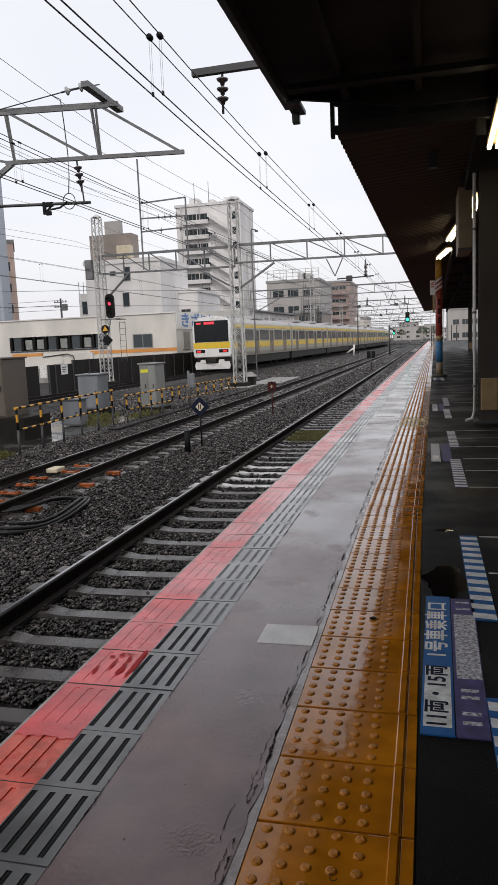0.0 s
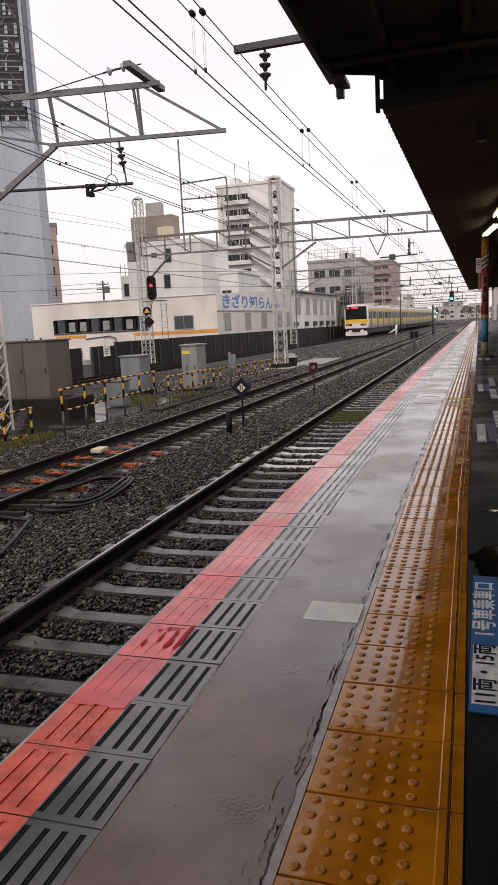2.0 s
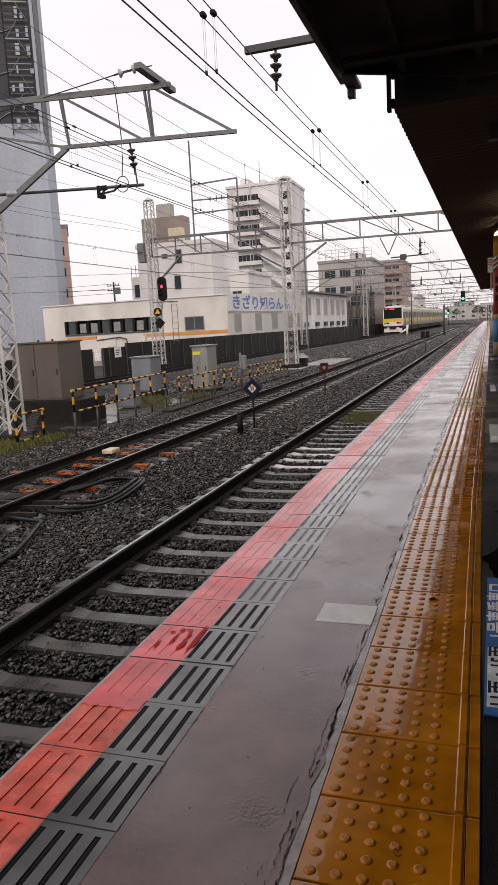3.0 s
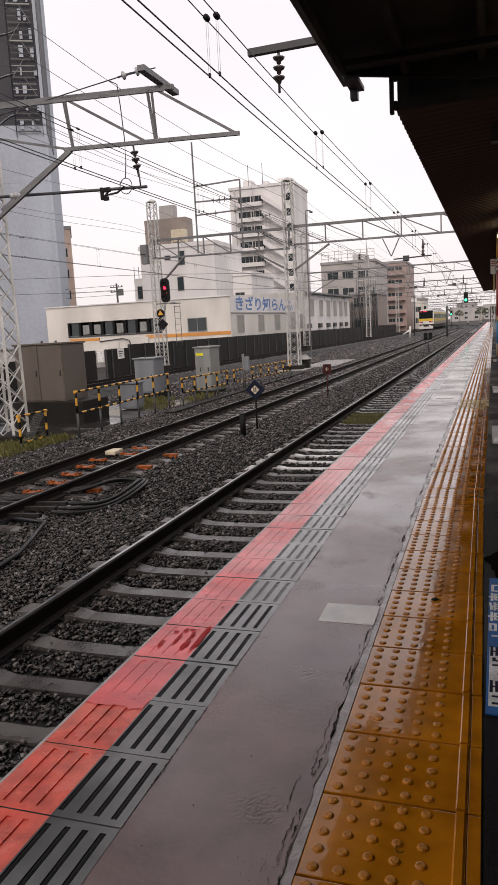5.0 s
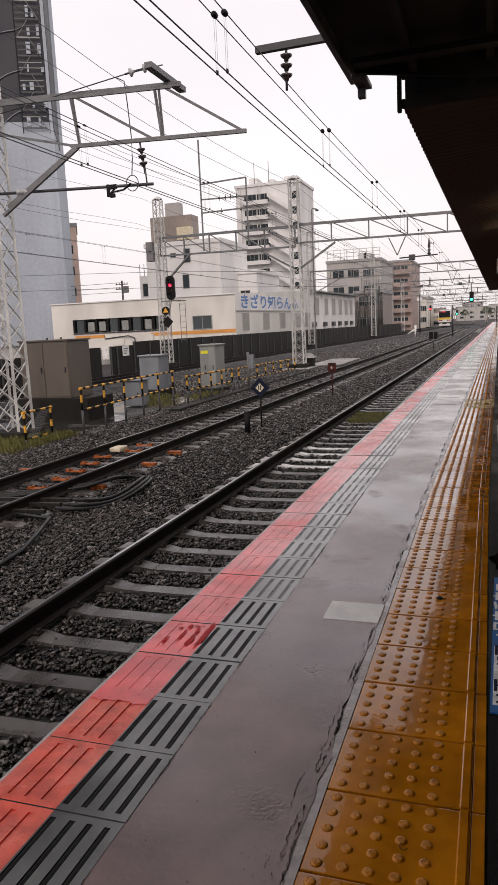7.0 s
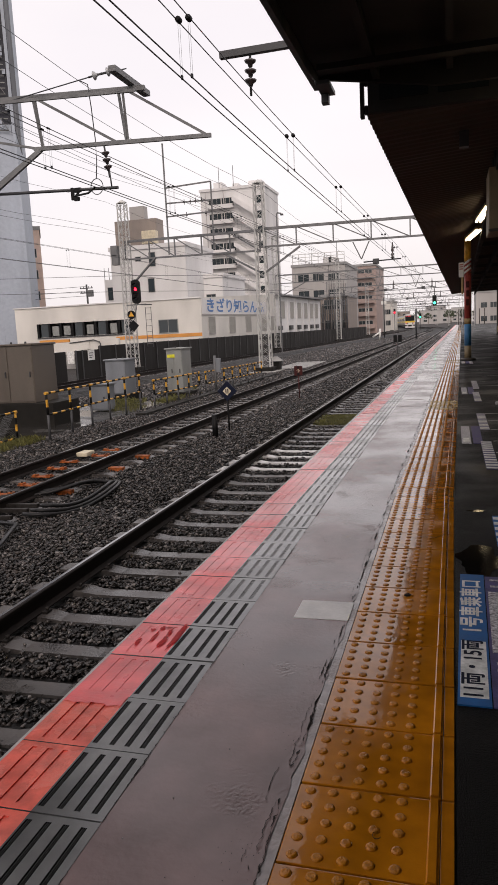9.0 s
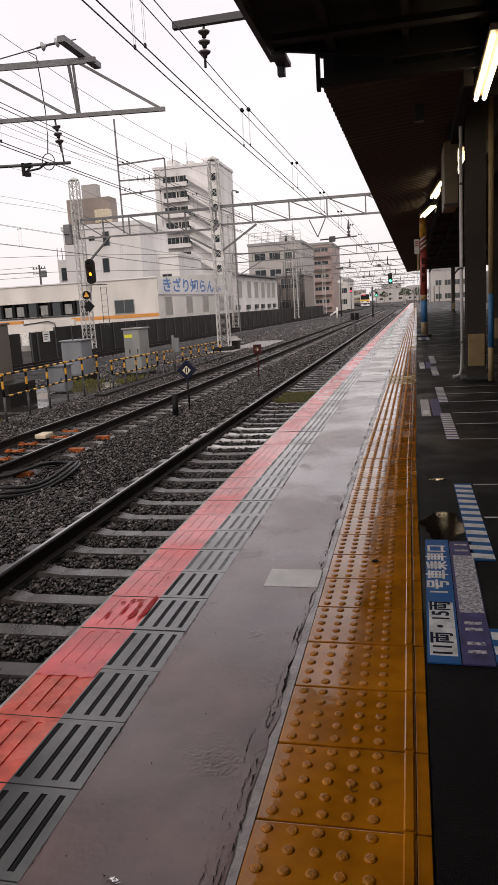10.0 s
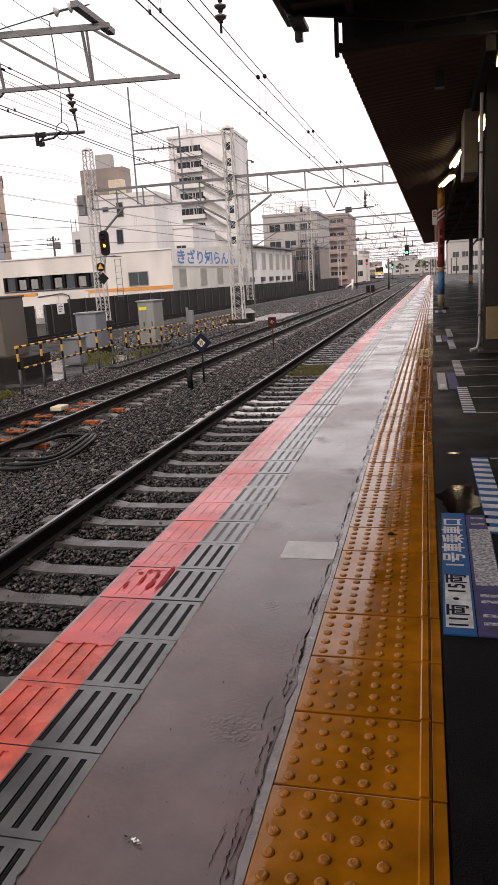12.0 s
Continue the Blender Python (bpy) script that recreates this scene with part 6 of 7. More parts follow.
    box(bm, -0.3, 22.0, -0.5, 7.4, 4.76, 4.92, 0.03)
    part("eave", bm, M["steel"], c)
    for u in (2.6, 6.6, 10.0, 13.3, 16.4, 19.2):
        window_unit(c, u, 2.3, 1.5, 1.9, -0.01, "window_grey", "wall_grey", 0)
    for u in (4.5, 8.4, 11.6, 15.0, 18.0):
        bm = BM()
        box(bm, u - 0.06, u + 0.06, -0.09, -0.004, -1, 4.7)
        part("downpipe", bm, M["wall_pale"], c)
    for u in (1.0, 5.5, 9.3, 12.5, 15.8, 18.8):
        bm = BM()
        box(bm, u - 0.5, u + 0.5, -0.3, -0.01, 1.0, 1.5, 0.03)
        part("vent_box", bm, M["steel_dark"], c)
    # ramp wall and clutter between the wall and the front
    r = thing("ramp_wall", (0, 0, 0), "cream sloping ramp parapet behind the dark wall", "parapet")
    bm = BM()
    vs = [(-31.5, 0.05), (-23.6, 0.05), (-23.6, 1.1), (-25.6, 1.1), (-31.5, 0.35)]
    f = [bm.verts.new((x, 50.0, z)) for x, z in vs]
    k2 = [bm.verts.new((x, 50.3, z)) for x, z in vs]
    bm.faces.new(f)
    bm.faces.new(k2[::-1])
    for k in range(5):
        bm.faces.new((f[k], f[(k + 1) % 5], k2[(k + 1) % 5], k2[k]))
    part("parapet", bm, M["wall_white"], r)
    # this base too is darker concrete in place of the parapet's shadow
    bm = BM()
    box(bm, -31.5, -23.6, 50.02, 50.28, -1.06, 0.05)
    part("base", bm, M["concrete"], r)
    bm = BM()
    box(bm, -19.35, -18.95, 34.9, 34.94, -0.1, 0.55, 0.01)
    tagged(part("notice_board", bm, M["white"]), "small white notice board on the dark wall", "notice")


def make_block(name, label, x0, x1, y0, y1, h, key, floors, cols, ww=1.5, wh=1.3, z_first=1.2, pitch=2.9, side=None, balconies=False, margin=0.8, roof_bits=0, turn=0):
    b = thing(name, ((x0 + x1) / 2, y0, -1.0), label, "building", turn=turn)
    w = (x1 - x0) / 2
    bm = BM()
    box(bm, -w, w, 0, y1 - y0, 0, h)
    part("wall", bm, M[key], b)
    bm = BM()
    box(bm, -w - 0.15, w + 0.15, -0.15, y1 - y0 + 0.15, h + 0.004, h + 0.5)
    part("roof", bm, M["roof"] if key != "wall_pale" else M["wall_pale"], b)
    for fl in range(floors):
        z = z_first + pitch * fl
        for c in range(cols):
            x = -w + margin + (2 * w - 2 * margin) * (c + 0.5) / cols
            window_unit(b, x, z, ww, wh, -0.004, "window", "wall_grey", 1 if ww > 1 else 0)
        if balconies:
            bm = BM()
            box(bm, -w + 0.3, w - 0.3, -1.1, -0.004, z - 0.35, z - 0.2)
            box(bm, -w + 0.3, w - 0.3, -1.1, -1.0, z - 0.2, z + 0.65)
            part("balcony", bm, M[key], b)
    rng = random.Random(int(abs(x0) * 10))
    for k in range(roof_bits):
        x = rng.uniform(-w * 0.7, w * 0.7)
        bm = BM()
        box(bm, x - 0.8, x + 0.8, 1.5, 3.2, h + 0.5, h + 0.5 + rng.uniform(0.8, 2.0), 0.03)
        part("plant_room", bm, M["wall_pale"], b)
    for k in range(max(0, roof_bits - 1)):
        x = rng.uniform(-w * 0.8, w * 0.8)
        bm = BM()
        rod(bm, (x, 1, h + 0.5), (x, 1, h + rng.uniform(3, 5)), 0.05, 6)
        part("aerial", bm, M["steel"], b)
    return b


def make_tower():
    """White apartment block with stair flights zigzagging down one side."""
    b = thing("apartment_tower", (-48.2, 142.0, -1.0), "tall white apartment block with slanting outside stairs", "building")
    w, d, h, fl = 13.3, 12.0, 29.8, 9
    bm = BM()
    box(bm, 0, w, 0.9, d, 0, h)
    part("wall", bm, M["wall_pale"], b)
    bm = BM()
    box(bm, -0.2, w + 0.2, 0.7, d + 0.2, h + 0.004, h + 0.5)
    part("roof", bm, M["wall_pale"], b)
    for k in range(fl):
        z = 3.6 + 2.9 * k
        for x, ww in ((3.0, 2.55), (5.65, 2.55)):
            window_unit(b, x + (1.2 if k < 3 and x > 5 else 0), z - 0.05, ww, 1.6, 0.89, "window", "wall_grey", 2)
        bm = BM()
        box(bm, 1.6, 6.9, -0.05, 0.88, z - 0.55, z - 0.4)
        box(bm, 1.6, 6.9, -0.05, 0.05, z - 0.4, z + 0.25)
        part("balcony", bm, M["wall_pale"], b)
        # stair flight
        bm = BM()
        vs = [(7.0, z + 1.6), (7.0, z + 0.6), (11.2, z - 2.3), (11.2, z - 1.3)]
        f = [bm.verts.new((x, -0.85, zz)) for x, zz in vs]
        k2 = [bm.verts.new((x, 0.88, zz)) for x, zz in vs]
        bm.faces.new(f)
        bm.faces.new(k2[::-1])
        for i in range(4):
            bm.faces.new((f[i], f[(i + 1) % 4], k2[(i + 1) % 4], k2[i]))
        part("stair_flight", bm, M["wall_pale"], b)
        bm = BM()
        box(bm, 11.6, 12.5, 0.86, 0.898, z, z + 1.4)
        part("opening", bm, M["window"], b)
    for x0, x1, zz in ((2.2, 4.0, 1.5), (6.2, 7.4, 1.0), (9.5, 12.2, 1.2)):
        bm = BM()
        box(bm, x0, x1, 3, 6, h + 0.5, h + 0.5 + zz)
        part("plant_room", bm, M["wall_pale"], b)
    for x in (3.4, 6.4):
        bm = BM()
        rod(bm, (x, 3, h + 1), (x, 3, h + 5), 0.06, 6)
        part("aerial", bm, M["steel"], b)
    for x in (1.2, 5.0):
        bm = BM()
        rod(bm, (x, 0.5, 0), (x, 0.5, h), 0.09, 6)
        part("drainpipe", bm, M["wall_grey"], b)


def make_wrapped_tower():
    """High-rise under scaffold sheeting."""
    b = thing("wrapped_tower", (-66.3, 52.1, -1.0), "high building wrapped in grey and dark scaffold sheets", "building", turn=29)
    W, D = 28.9, 18.0
    bm = BM()
    box(bm, 0, W, 0, D, 0, 62)
    part("wall", bm, M["wall_grey"], b)
    for k in range(12):
        for j in range(11):
            x0, z0 = W - 2.55 * (k + 1), 1.5 + 5.4 * j
            dark = z0 > 21
            bm = BM()
            box(bm, x0 + 0.004, x0 + 2.546, -0.35 - 0.012 * ((k * 7 + j * 3) % 3), -0.25, z0 + 0.006, z0 + 5.394)
            part("sheet", bm, M["sheet_dark"] if dark else M["sheet_grey"], b)
    bm = BM()
    box(bm, W + 0.002, W + 0.3, -0.6, D, 0, 62)
    part("sheet_side", bm, M["sheet_grey"], b)
    bm = BM()
    box(bm, W + 0.303, W + 0.35, -0.62, D * 0.5, 22.5, 62)
    part("sheet_side", bm, M["sheet_dark"], b)
    for k in range(12):
        bm = BM()
        rod(bm, (W - 2.55 * k, -0.55, 22), (W - 2.55 * k, -0.55, 62), 0.04, 6)
        part("scaffold_pole", bm, M["steel_dark"], b)
    # open scaffold bay at the corner: thin ledgers, boards and braces
    rng = random.Random(2)
    for j in range(24):
        z = 22.5 + 1.65 * j
        for dz in (0.0, 0.55, 1.05):
            bm = BM()
            bar(bm, (W - 2.45, -0.60, z + dz), (W - 0.25, -0.60, z + dz), 0.05, 0.06 if dz else 0.12)
            part("ledger", bm, M["cabinet_pale"] if rng.random() < 0.35 else M["steel_dark"], b)
        bm = BM()
        bar(bm, (W - 2.4 if j % 2 else W - 0.3, -0.63, z), (W - 1.3, -0.63, z + 1.6), 0.05, 0.05)
        part("brace", bm, M["steel"], b)
        for k in range(2):
            x = W - 2.3 + 1.9 * rng.random()
            bm = BM()
            box(bm, x, x + rng.uniform(0.12, 0.4), -0.58, -0.54, z + 0.2, z + rng.uniform(0.5, 1.3))
            part("scaffold_sheet", bm, M["sheet_grey"], b)
    # drooping folds of the dark mesh
    for k in range(9):
        bm = BM()
        z0, x0 = 24 + 4.1 * k, W - 9.5 + 0.4 * (k % 3)
        tube(bm, [(x0 + 7.0 * u, -0.44, z0 - 1.6 * math.sin(math.pi * u) + 0.35 * math.sin(9 * u + k)) for u in [i / 14 for i in range(15)]], 0.06, 5)
        part("hem", bm, M["cabinet_grey"], b)


def make_buildings():
    make_ramp()
    make_platform_building()
    make_tower()
    make_wrapped_tower()
    # white building with a brown top behind the cream one
    b = make_block("white_building", "white rendered building with small windows and a brown top storey", -39.3, -29.7, 82, 92, 12.3, "wall_pale", 0, 0)
    for x, z, w, h in ((-1.2, 10.9, 0.8, 0.6), (0.6, 10.2, 0.9, 1.7), (-5.35, 6.6, 0.8, 1.6), (-2.0, 7.2, 0.8, 1.6), (0.3, 7.2, 0.9, 1.7)):
        window_unit(b, x, z, w, h, 0.496 if x < -5 else -0.004, "window", "wall_grey", 0)
    bm = BM()
    box(bm, -6.1, -4.804, 0.5, 9, 0, 9.1)
    part("side_wing", bm, M["wall_pale"], b)
    bm = BM()
    box(bm, -4.4, 1.0, 1.0, 3.2, 12.81, 15.9)
    top = part("top_storey", bm, M["wall_taupe"], b, "brown panelled top storey")
    bm = BM()
    box(bm, -2.8, -0.9, 2, 3.1, 15.91, 17.6)
    part("tank_screen", bm, M["wall_grey"], b)
    bm = BM()
    box(bm, -0.6, 1.2, 0.0, 0.95, 12.9, 14.4, 0.1)
    part("water_tank", bm, M["tank_cream"], b)
    for x in (-6.0, -5.4, -4.9):
        bm = BM()
        rod(bm, (x, 0.5, 9.1), (x, 0.5, 10.5), 0.04, 6)
        part("railing_post", bm, M["steel"], b)
    # low white blocks between it and the tower
    b = make_block("white_building", "low white building with roof signs and railings", -33.6, -27.2, 88, 98, 8.9, "wall_pale", 1, 3, 1.3, 1.7, 5.2)
    make_block("brown_building", "slim salmon-brown tiled apartment building", -58.75, -56.6, 95, 104, 17.9, "wall_salmon", 5, 1, 0.9, 1.3, 2.0, 3.0, turn=31)
    gb = make_block("grey_building", "grey rendered building with shaded windows", -29.5, -19.2, 140, 158, 13.6, "wall_grey", 4, 3, 2.2, 1.4, 1.5, 3.1, roof_bits=2)
    for k in range(9):
        x = -5.0 + 1.25 * k
        bm = BM()
        bar(bm, (x, 0.3, 14.1), (x, 0.3, 16.0), 0.10, 0.10)
        part("cage_post", bm, M["steel_pale"], gb)
    for z in (14.7, 15.4, 16.0):
        bm = BM()
        bar(bm, (-5.05, 0.3, z), (5.05, 0.3, z), 0.09, 0.09)
        part("cage_rail", bm, M["steel_pale"], gb)
    for k in range(8):
        bm = BM()
        bar(bm, (2.2 + 0.45 * k, -1.2, 0), (2.2 + 0.45 * k, -1.2, 13.5 - 0.5 * k), 0.09, 0.09)
        part("scaffold_pole", bm, M["steel"], gb)
    for k in range(7):
        bm = BM()
        bar(bm, (2.0, -1.25, 1.8 * k + 1.2), (5.6, -1.25, 1.8 * k + 1.2), 0.09, 0.12)
        part("scaffold_deck", bm, M["steel_pale"], gb)
    ind = make_block("industrial_block", "low dark industrial block with pipes on its front", -19.9, -15.4, 115, 126, 6.6, "wall_taupe", 2, 3, 1.2, 1.6, 1.5, 3.2)
    rngp = random.Random(9)
    for k in range(12):
        x = -2.1 + 0.38 * k
        bm = BM()
        rod(bm, (x, -0.3, 0), (x, -0.3, rngp.uniform(5, 9.5)), rngp.uniform(0.05, 0.16), 8)
        part("pipe", bm, M["steel_dark"] if k % 3 else M["steel"], ind)
    for k in range(5):
        bm = BM()
        bar(bm, (-2.3, -0.5, 1.5 + 1.3 * k), (2.3, -0.5, 1.5 + 1.3 * k), 0.08, 0.1)
        part("cross_beam", bm, M["steel"], ind)
    make_block("brown_building", "brown brick apartment building with balconies", -23.4, -16.7, 172, 192, 15.4, "wall_brown", 5, 3, 1.6, 1.5, 1.5, 2.9, balconies=True)
    make_block("white_building", "low cream house beyond the line", -20.0, -15.4, 205, 220, 7.8, "wall_white", 2, 3, 1.2, 1.4, 1.5, 3.0)
    make_block("cream_house", "cream low building beyond the platform's end", 6.0, 19.0, 196, 210, 8.6, "wall_grey", 2, 5, 1.6, 1.4, 1.4, 3.4)
    make_block("cream_house", "pale low building beyond the platform's end", 20.0, 34.0, 188, 205, 7.2, "wall_pale", 2, 5, 1.6, 1.4, 1.4, 3.2)
    rng = random.Random(21)
    keys = ("wall_grey", "wall_grey", "wall_taupe", "wall_pale")
    for k in range(26):
        y = rng.uniform(480, 900)
        x = rng.uniform(-0.30, 0.24) * y
        w, h = rng.uniform(10, 24), rng.uniform(7, 18)
        make_block("distant_building", "distant pale building in the rain", x, x + w, y, y + 12, h, keys[k % 4], max(1, int(h / 3.4)), 3, 2.4, 1.5, 1.6, 3.2)
    # wooden pole behind the cream building
    p = thing("utility_pole", (-37.5, 72, -1), "dark utility pole with a transformer and cables", "pole")
    bm = BM()
    rod(bm, (0, 0, 0), (0, 0, 7.9), 0.14, 8, 0.10)
    part("shaft", bm, M["steel_dark"], p)
    bm = BM()
    box(bm, 0.1, 0.7, -0.2, 0.2, 6.6, 7.3, 0.06)
    part("transformer", bm, M["steel"], p)
    for z in (7.0, 7.5):
        bm = BM()
        bar(bm, (-0.75, -0.08, z), (0.75, -0.08, z), 0.07, 0.08)
        arm = part("crossarm", bm, M["steel_dark"], p)
        for x in (-0.65, -0.3, 0.3, 0.65):
            bm = BM()
            lathe(bm, (x, -0.08, z + 0.04), (0, 0, 1), ((0, 0.03), (0.05, 0.06), (0.1, 0.03), (0.14, 0.05), (0.18, 0.02)), 8)
            part("pin_insulator", bm, M["insulator"], arm)
    for k in range(3):
        make_wire("telegraph_wire", [(-62, 78, 6.2 + 0.5 * k), (-50, 75, 5.9 + 0.5 * k), (-37.5, 72, 5.7 + 0.5 * k)], 0.02, "slack dark street cable")


def make_far_trees():
    rng = random.Random(31)
    for k in range(30):
        y = rng.uniform(430, 640)
        x = rng.uniform(-0.12, 0.16) * y
        t = thing("tree", (x, y, -1.06), "distant dull green tree in the rain", "tree", "distant trees")
        h = rng.uniform(6, 10)
        bm = BM()
        rod(bm, (0, 0, 0), (0.2, 0, h * 0.6), 0.3, 7, 0.12)
        for j in range(5):
            a = rng.uniform(0, math.tau)
            rod(bm, (0.1, 0, h * 0.4), (math.cos(a) * h * 0.25, math.sin(a) * h * 0.25, h * rng.uniform(0.6, 0.85)), 0.12, 5, 0.04)
        part("trunk", bm, M["wall_taupe"], t)
        bm = BM()
        for j in range(260):
            a, e, r = rng.uniform(0, math.tau), rng.uniform(-0.7, 1.4), rng.uniform(0.4, 1.0) ** 0.6
            c = Vector((math.cos(a) * math.cos(e) * r * h * 0.36, math.sin(a) * math.cos(e) * r * h * 0.36, h * 0.68 + math.sin(e) * r * h * 0.32))
            s = rng.uniform(0.25, 0.55)
            vs = [bm.verts.new(c + Vector((rng.uniform(-s, s), rng.uniform(-s, s), rng.uniform(-s, s)))) for _ in range(4)]
            bm.faces.new((vs[0], vs[1], vs[2]))
            bm.faces.new((vs[0], vs[2], vs[3]))
        part("crown", bm, M["leaf"], t)


# ---- canopies and what stands under them ----
def make_canopies():
    a = thing("near_canopy", label="platform canopy with boarded underside, coloured near-black for its shade", category="canopy", kind="structure")
    ya, yb, xe, z = -14.0, 8.6, -0.98, 3.86
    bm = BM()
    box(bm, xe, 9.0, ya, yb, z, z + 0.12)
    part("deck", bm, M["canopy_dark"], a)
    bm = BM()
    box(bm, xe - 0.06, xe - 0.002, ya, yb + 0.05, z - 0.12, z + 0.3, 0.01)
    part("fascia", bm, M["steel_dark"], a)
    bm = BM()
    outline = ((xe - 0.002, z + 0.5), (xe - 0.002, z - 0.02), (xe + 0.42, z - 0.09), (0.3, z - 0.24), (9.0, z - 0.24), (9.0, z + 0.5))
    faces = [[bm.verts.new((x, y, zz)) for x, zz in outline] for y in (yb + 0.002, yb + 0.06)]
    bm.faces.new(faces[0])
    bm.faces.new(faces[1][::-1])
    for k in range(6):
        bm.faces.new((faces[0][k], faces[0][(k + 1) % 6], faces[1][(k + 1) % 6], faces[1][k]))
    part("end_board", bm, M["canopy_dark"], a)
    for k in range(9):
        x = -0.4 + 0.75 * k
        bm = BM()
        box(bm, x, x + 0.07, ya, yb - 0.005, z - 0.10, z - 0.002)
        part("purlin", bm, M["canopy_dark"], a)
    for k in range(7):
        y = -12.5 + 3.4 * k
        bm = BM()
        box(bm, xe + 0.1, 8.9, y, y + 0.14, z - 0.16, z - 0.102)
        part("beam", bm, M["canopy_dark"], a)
    bm = BM()
    box(bm, xe + 0.01, xe + 0.16, yb - 0.3, yb + 0.12, z - 0.17, z - 0.122, 0.01)
    box(bm, xe + 0.02, xe + 0.10, yb + 0.0, yb + 0.10, z - 0.27, z - 0.17, 0.01)
    part("gutter_outlet", bm, M["steel_dark"], a)
    b = thing("far_canopy", label="brown-black corrugated platform canopy on steel columns", category="canopy", kind="structure")
    y0, y1, xe, z = 8.95, 71.0, -0.57, 3.52
    bm = BM()
    prev = None
    n = int((y1 - y0) / 0.055)
    for i in range(n + 1):
        y = y0 + (y1 - y0) * i / n
        dz = 0.020 * (1 if (i // 2) % 2 else 0)
        row = [bm.verts.new((x + 1.25 * drift(y), y, zz + dz + t)) for t in (0, 0.012) for x, zz in ((xe, z), (1.6, z + 0.16), (8.5, z + 0.2))]
        if prev:
            for k in (0, 1, 3, 4):
                bm.faces.new((prev[k], prev[k + 1], row[k + 1], row[k]))
            bm.faces.new((prev[0], row[0], row[3], prev[3]))
        prev = row
    part("sheet", bm, M["canopy"], b, "corrugated sheet")
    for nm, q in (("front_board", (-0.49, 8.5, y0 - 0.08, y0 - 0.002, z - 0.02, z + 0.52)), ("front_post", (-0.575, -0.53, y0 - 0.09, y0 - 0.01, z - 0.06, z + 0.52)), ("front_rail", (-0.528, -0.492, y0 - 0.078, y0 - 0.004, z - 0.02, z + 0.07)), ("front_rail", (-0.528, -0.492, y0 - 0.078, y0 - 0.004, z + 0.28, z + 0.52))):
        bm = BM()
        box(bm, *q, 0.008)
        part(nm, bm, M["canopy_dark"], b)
    for k in range(4):
        x = -0.36 + 0.62 * k
        bm = BM()
        box(bm, x, x + 0.52, y0 - 0.094, y0 - 0.081, z + 0.10, z + 0.30, 0.004)
        part("front_pane", bm, M["train_glass"], b, "dark glass pane")
    for k in range(12):
        y = 10.2 + 5.2 * k
        bm = BM()
        bar(bm, (1.1 + drift(y), y, z + 0.08), (8.0, y, z + 0.1), 0.08, 0.16)
        part("rafter", bm, M["column"], b)
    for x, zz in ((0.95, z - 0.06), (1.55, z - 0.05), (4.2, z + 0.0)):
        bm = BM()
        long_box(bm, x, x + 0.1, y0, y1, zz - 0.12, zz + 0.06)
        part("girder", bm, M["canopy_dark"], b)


def make_column(x, y, h):
    c = thing("canopy_column", (x, y, 0), "grimy brown steel column with an ochre board at its foot", "column", "canopy columns")
    bm = BM()
    box(bm, -0.13, 0.13, -0.12, -0.105, 0, h)
    box(bm, -0.13, 0.13, 0.105, 0.12, 0, h)
    box(bm, -0.01, 0.01, -0.105, 0.105, 0, h)
    part("shaft", bm, M["column"], c)
    bm = BM()
    box(bm, -0.2, 0.2, -0.2, 0.2, -0.01, 0.03, 0.01)
    part("base_plate", bm, M["steel_dark"], c)
    bm = BM()
    box(bm, -0.11, 0.11, -0.16, -0.125, 0.18, 0.62, 0.01)
    part("board", bm, M["cream_board"], c, "ochre board")
    bm = BM()
    bar(bm, (0.05, 0, h - 1.0), (0.9, 0, h - 0.05), 0.10, 0.12)
    part("knee_brace", bm, M["column"], c)
    return c


def make_pole(x, y, h):
    p = thing("painted_pole", (x, y, 0), "steel pole banded yellow, red and blue", "pole", "painted poles")
    r = 0.10
    for z0, z1, key in ((0.04, 0.42, "cream"), (0.42, 1.06, "blue_paint"), (1.06, 1.22, "cream_board"), (1.22, 2.54, "red_paint"), (2.88, h, "yellow")):
        bm = BM()
        rod(bm, (0, 0, z0), (0, 0, z1), r, 16)
        part("band", bm, M[key], p)
    for k in range(6):
        bm = BM()
        za, zb, rr = 2.52 + 0.38 * k / 6, 2.52 + 0.38 * (k + 1) / 6, r + 0.003
        rings = [[bm.verts.new((rr * math.cos(a), rr * math.sin(a), z + 0.07 * math.cos(a))) for a in [math.tau * i / 16 for i in range(16)]] for z in (za, zb)]
        for i in range(16):
            bm.faces.new((rings[0][i], rings[0][(i + 1) % 16], rings[1][(i + 1) % 16], rings[1][i])).smooth = True
        bm.faces.new(rings[0][::-1])
        bm.faces.new(rings[1])
        part("band", bm, M["white"] if k % 2 else M["red_paint"], p, "white painted band" if k % 2 else "red painted band")
    bm = BM()
    lathe(bm, (0, 0, 0), (0, 0, 1), ((0, 0.24), (0.03, 0.24), (0.06, 0.12)), 16)
    part("foot", bm, M["column"], p)
    for k in range(3):
        bm = BM()
        box(bm, -0.045, 0.045, -r - 0.006, -r + 0.01, 1.6 + 0.26 * k, 1.78 + 0.26 * k)
        part("bar", bm, M["maroon"], p)
    return p


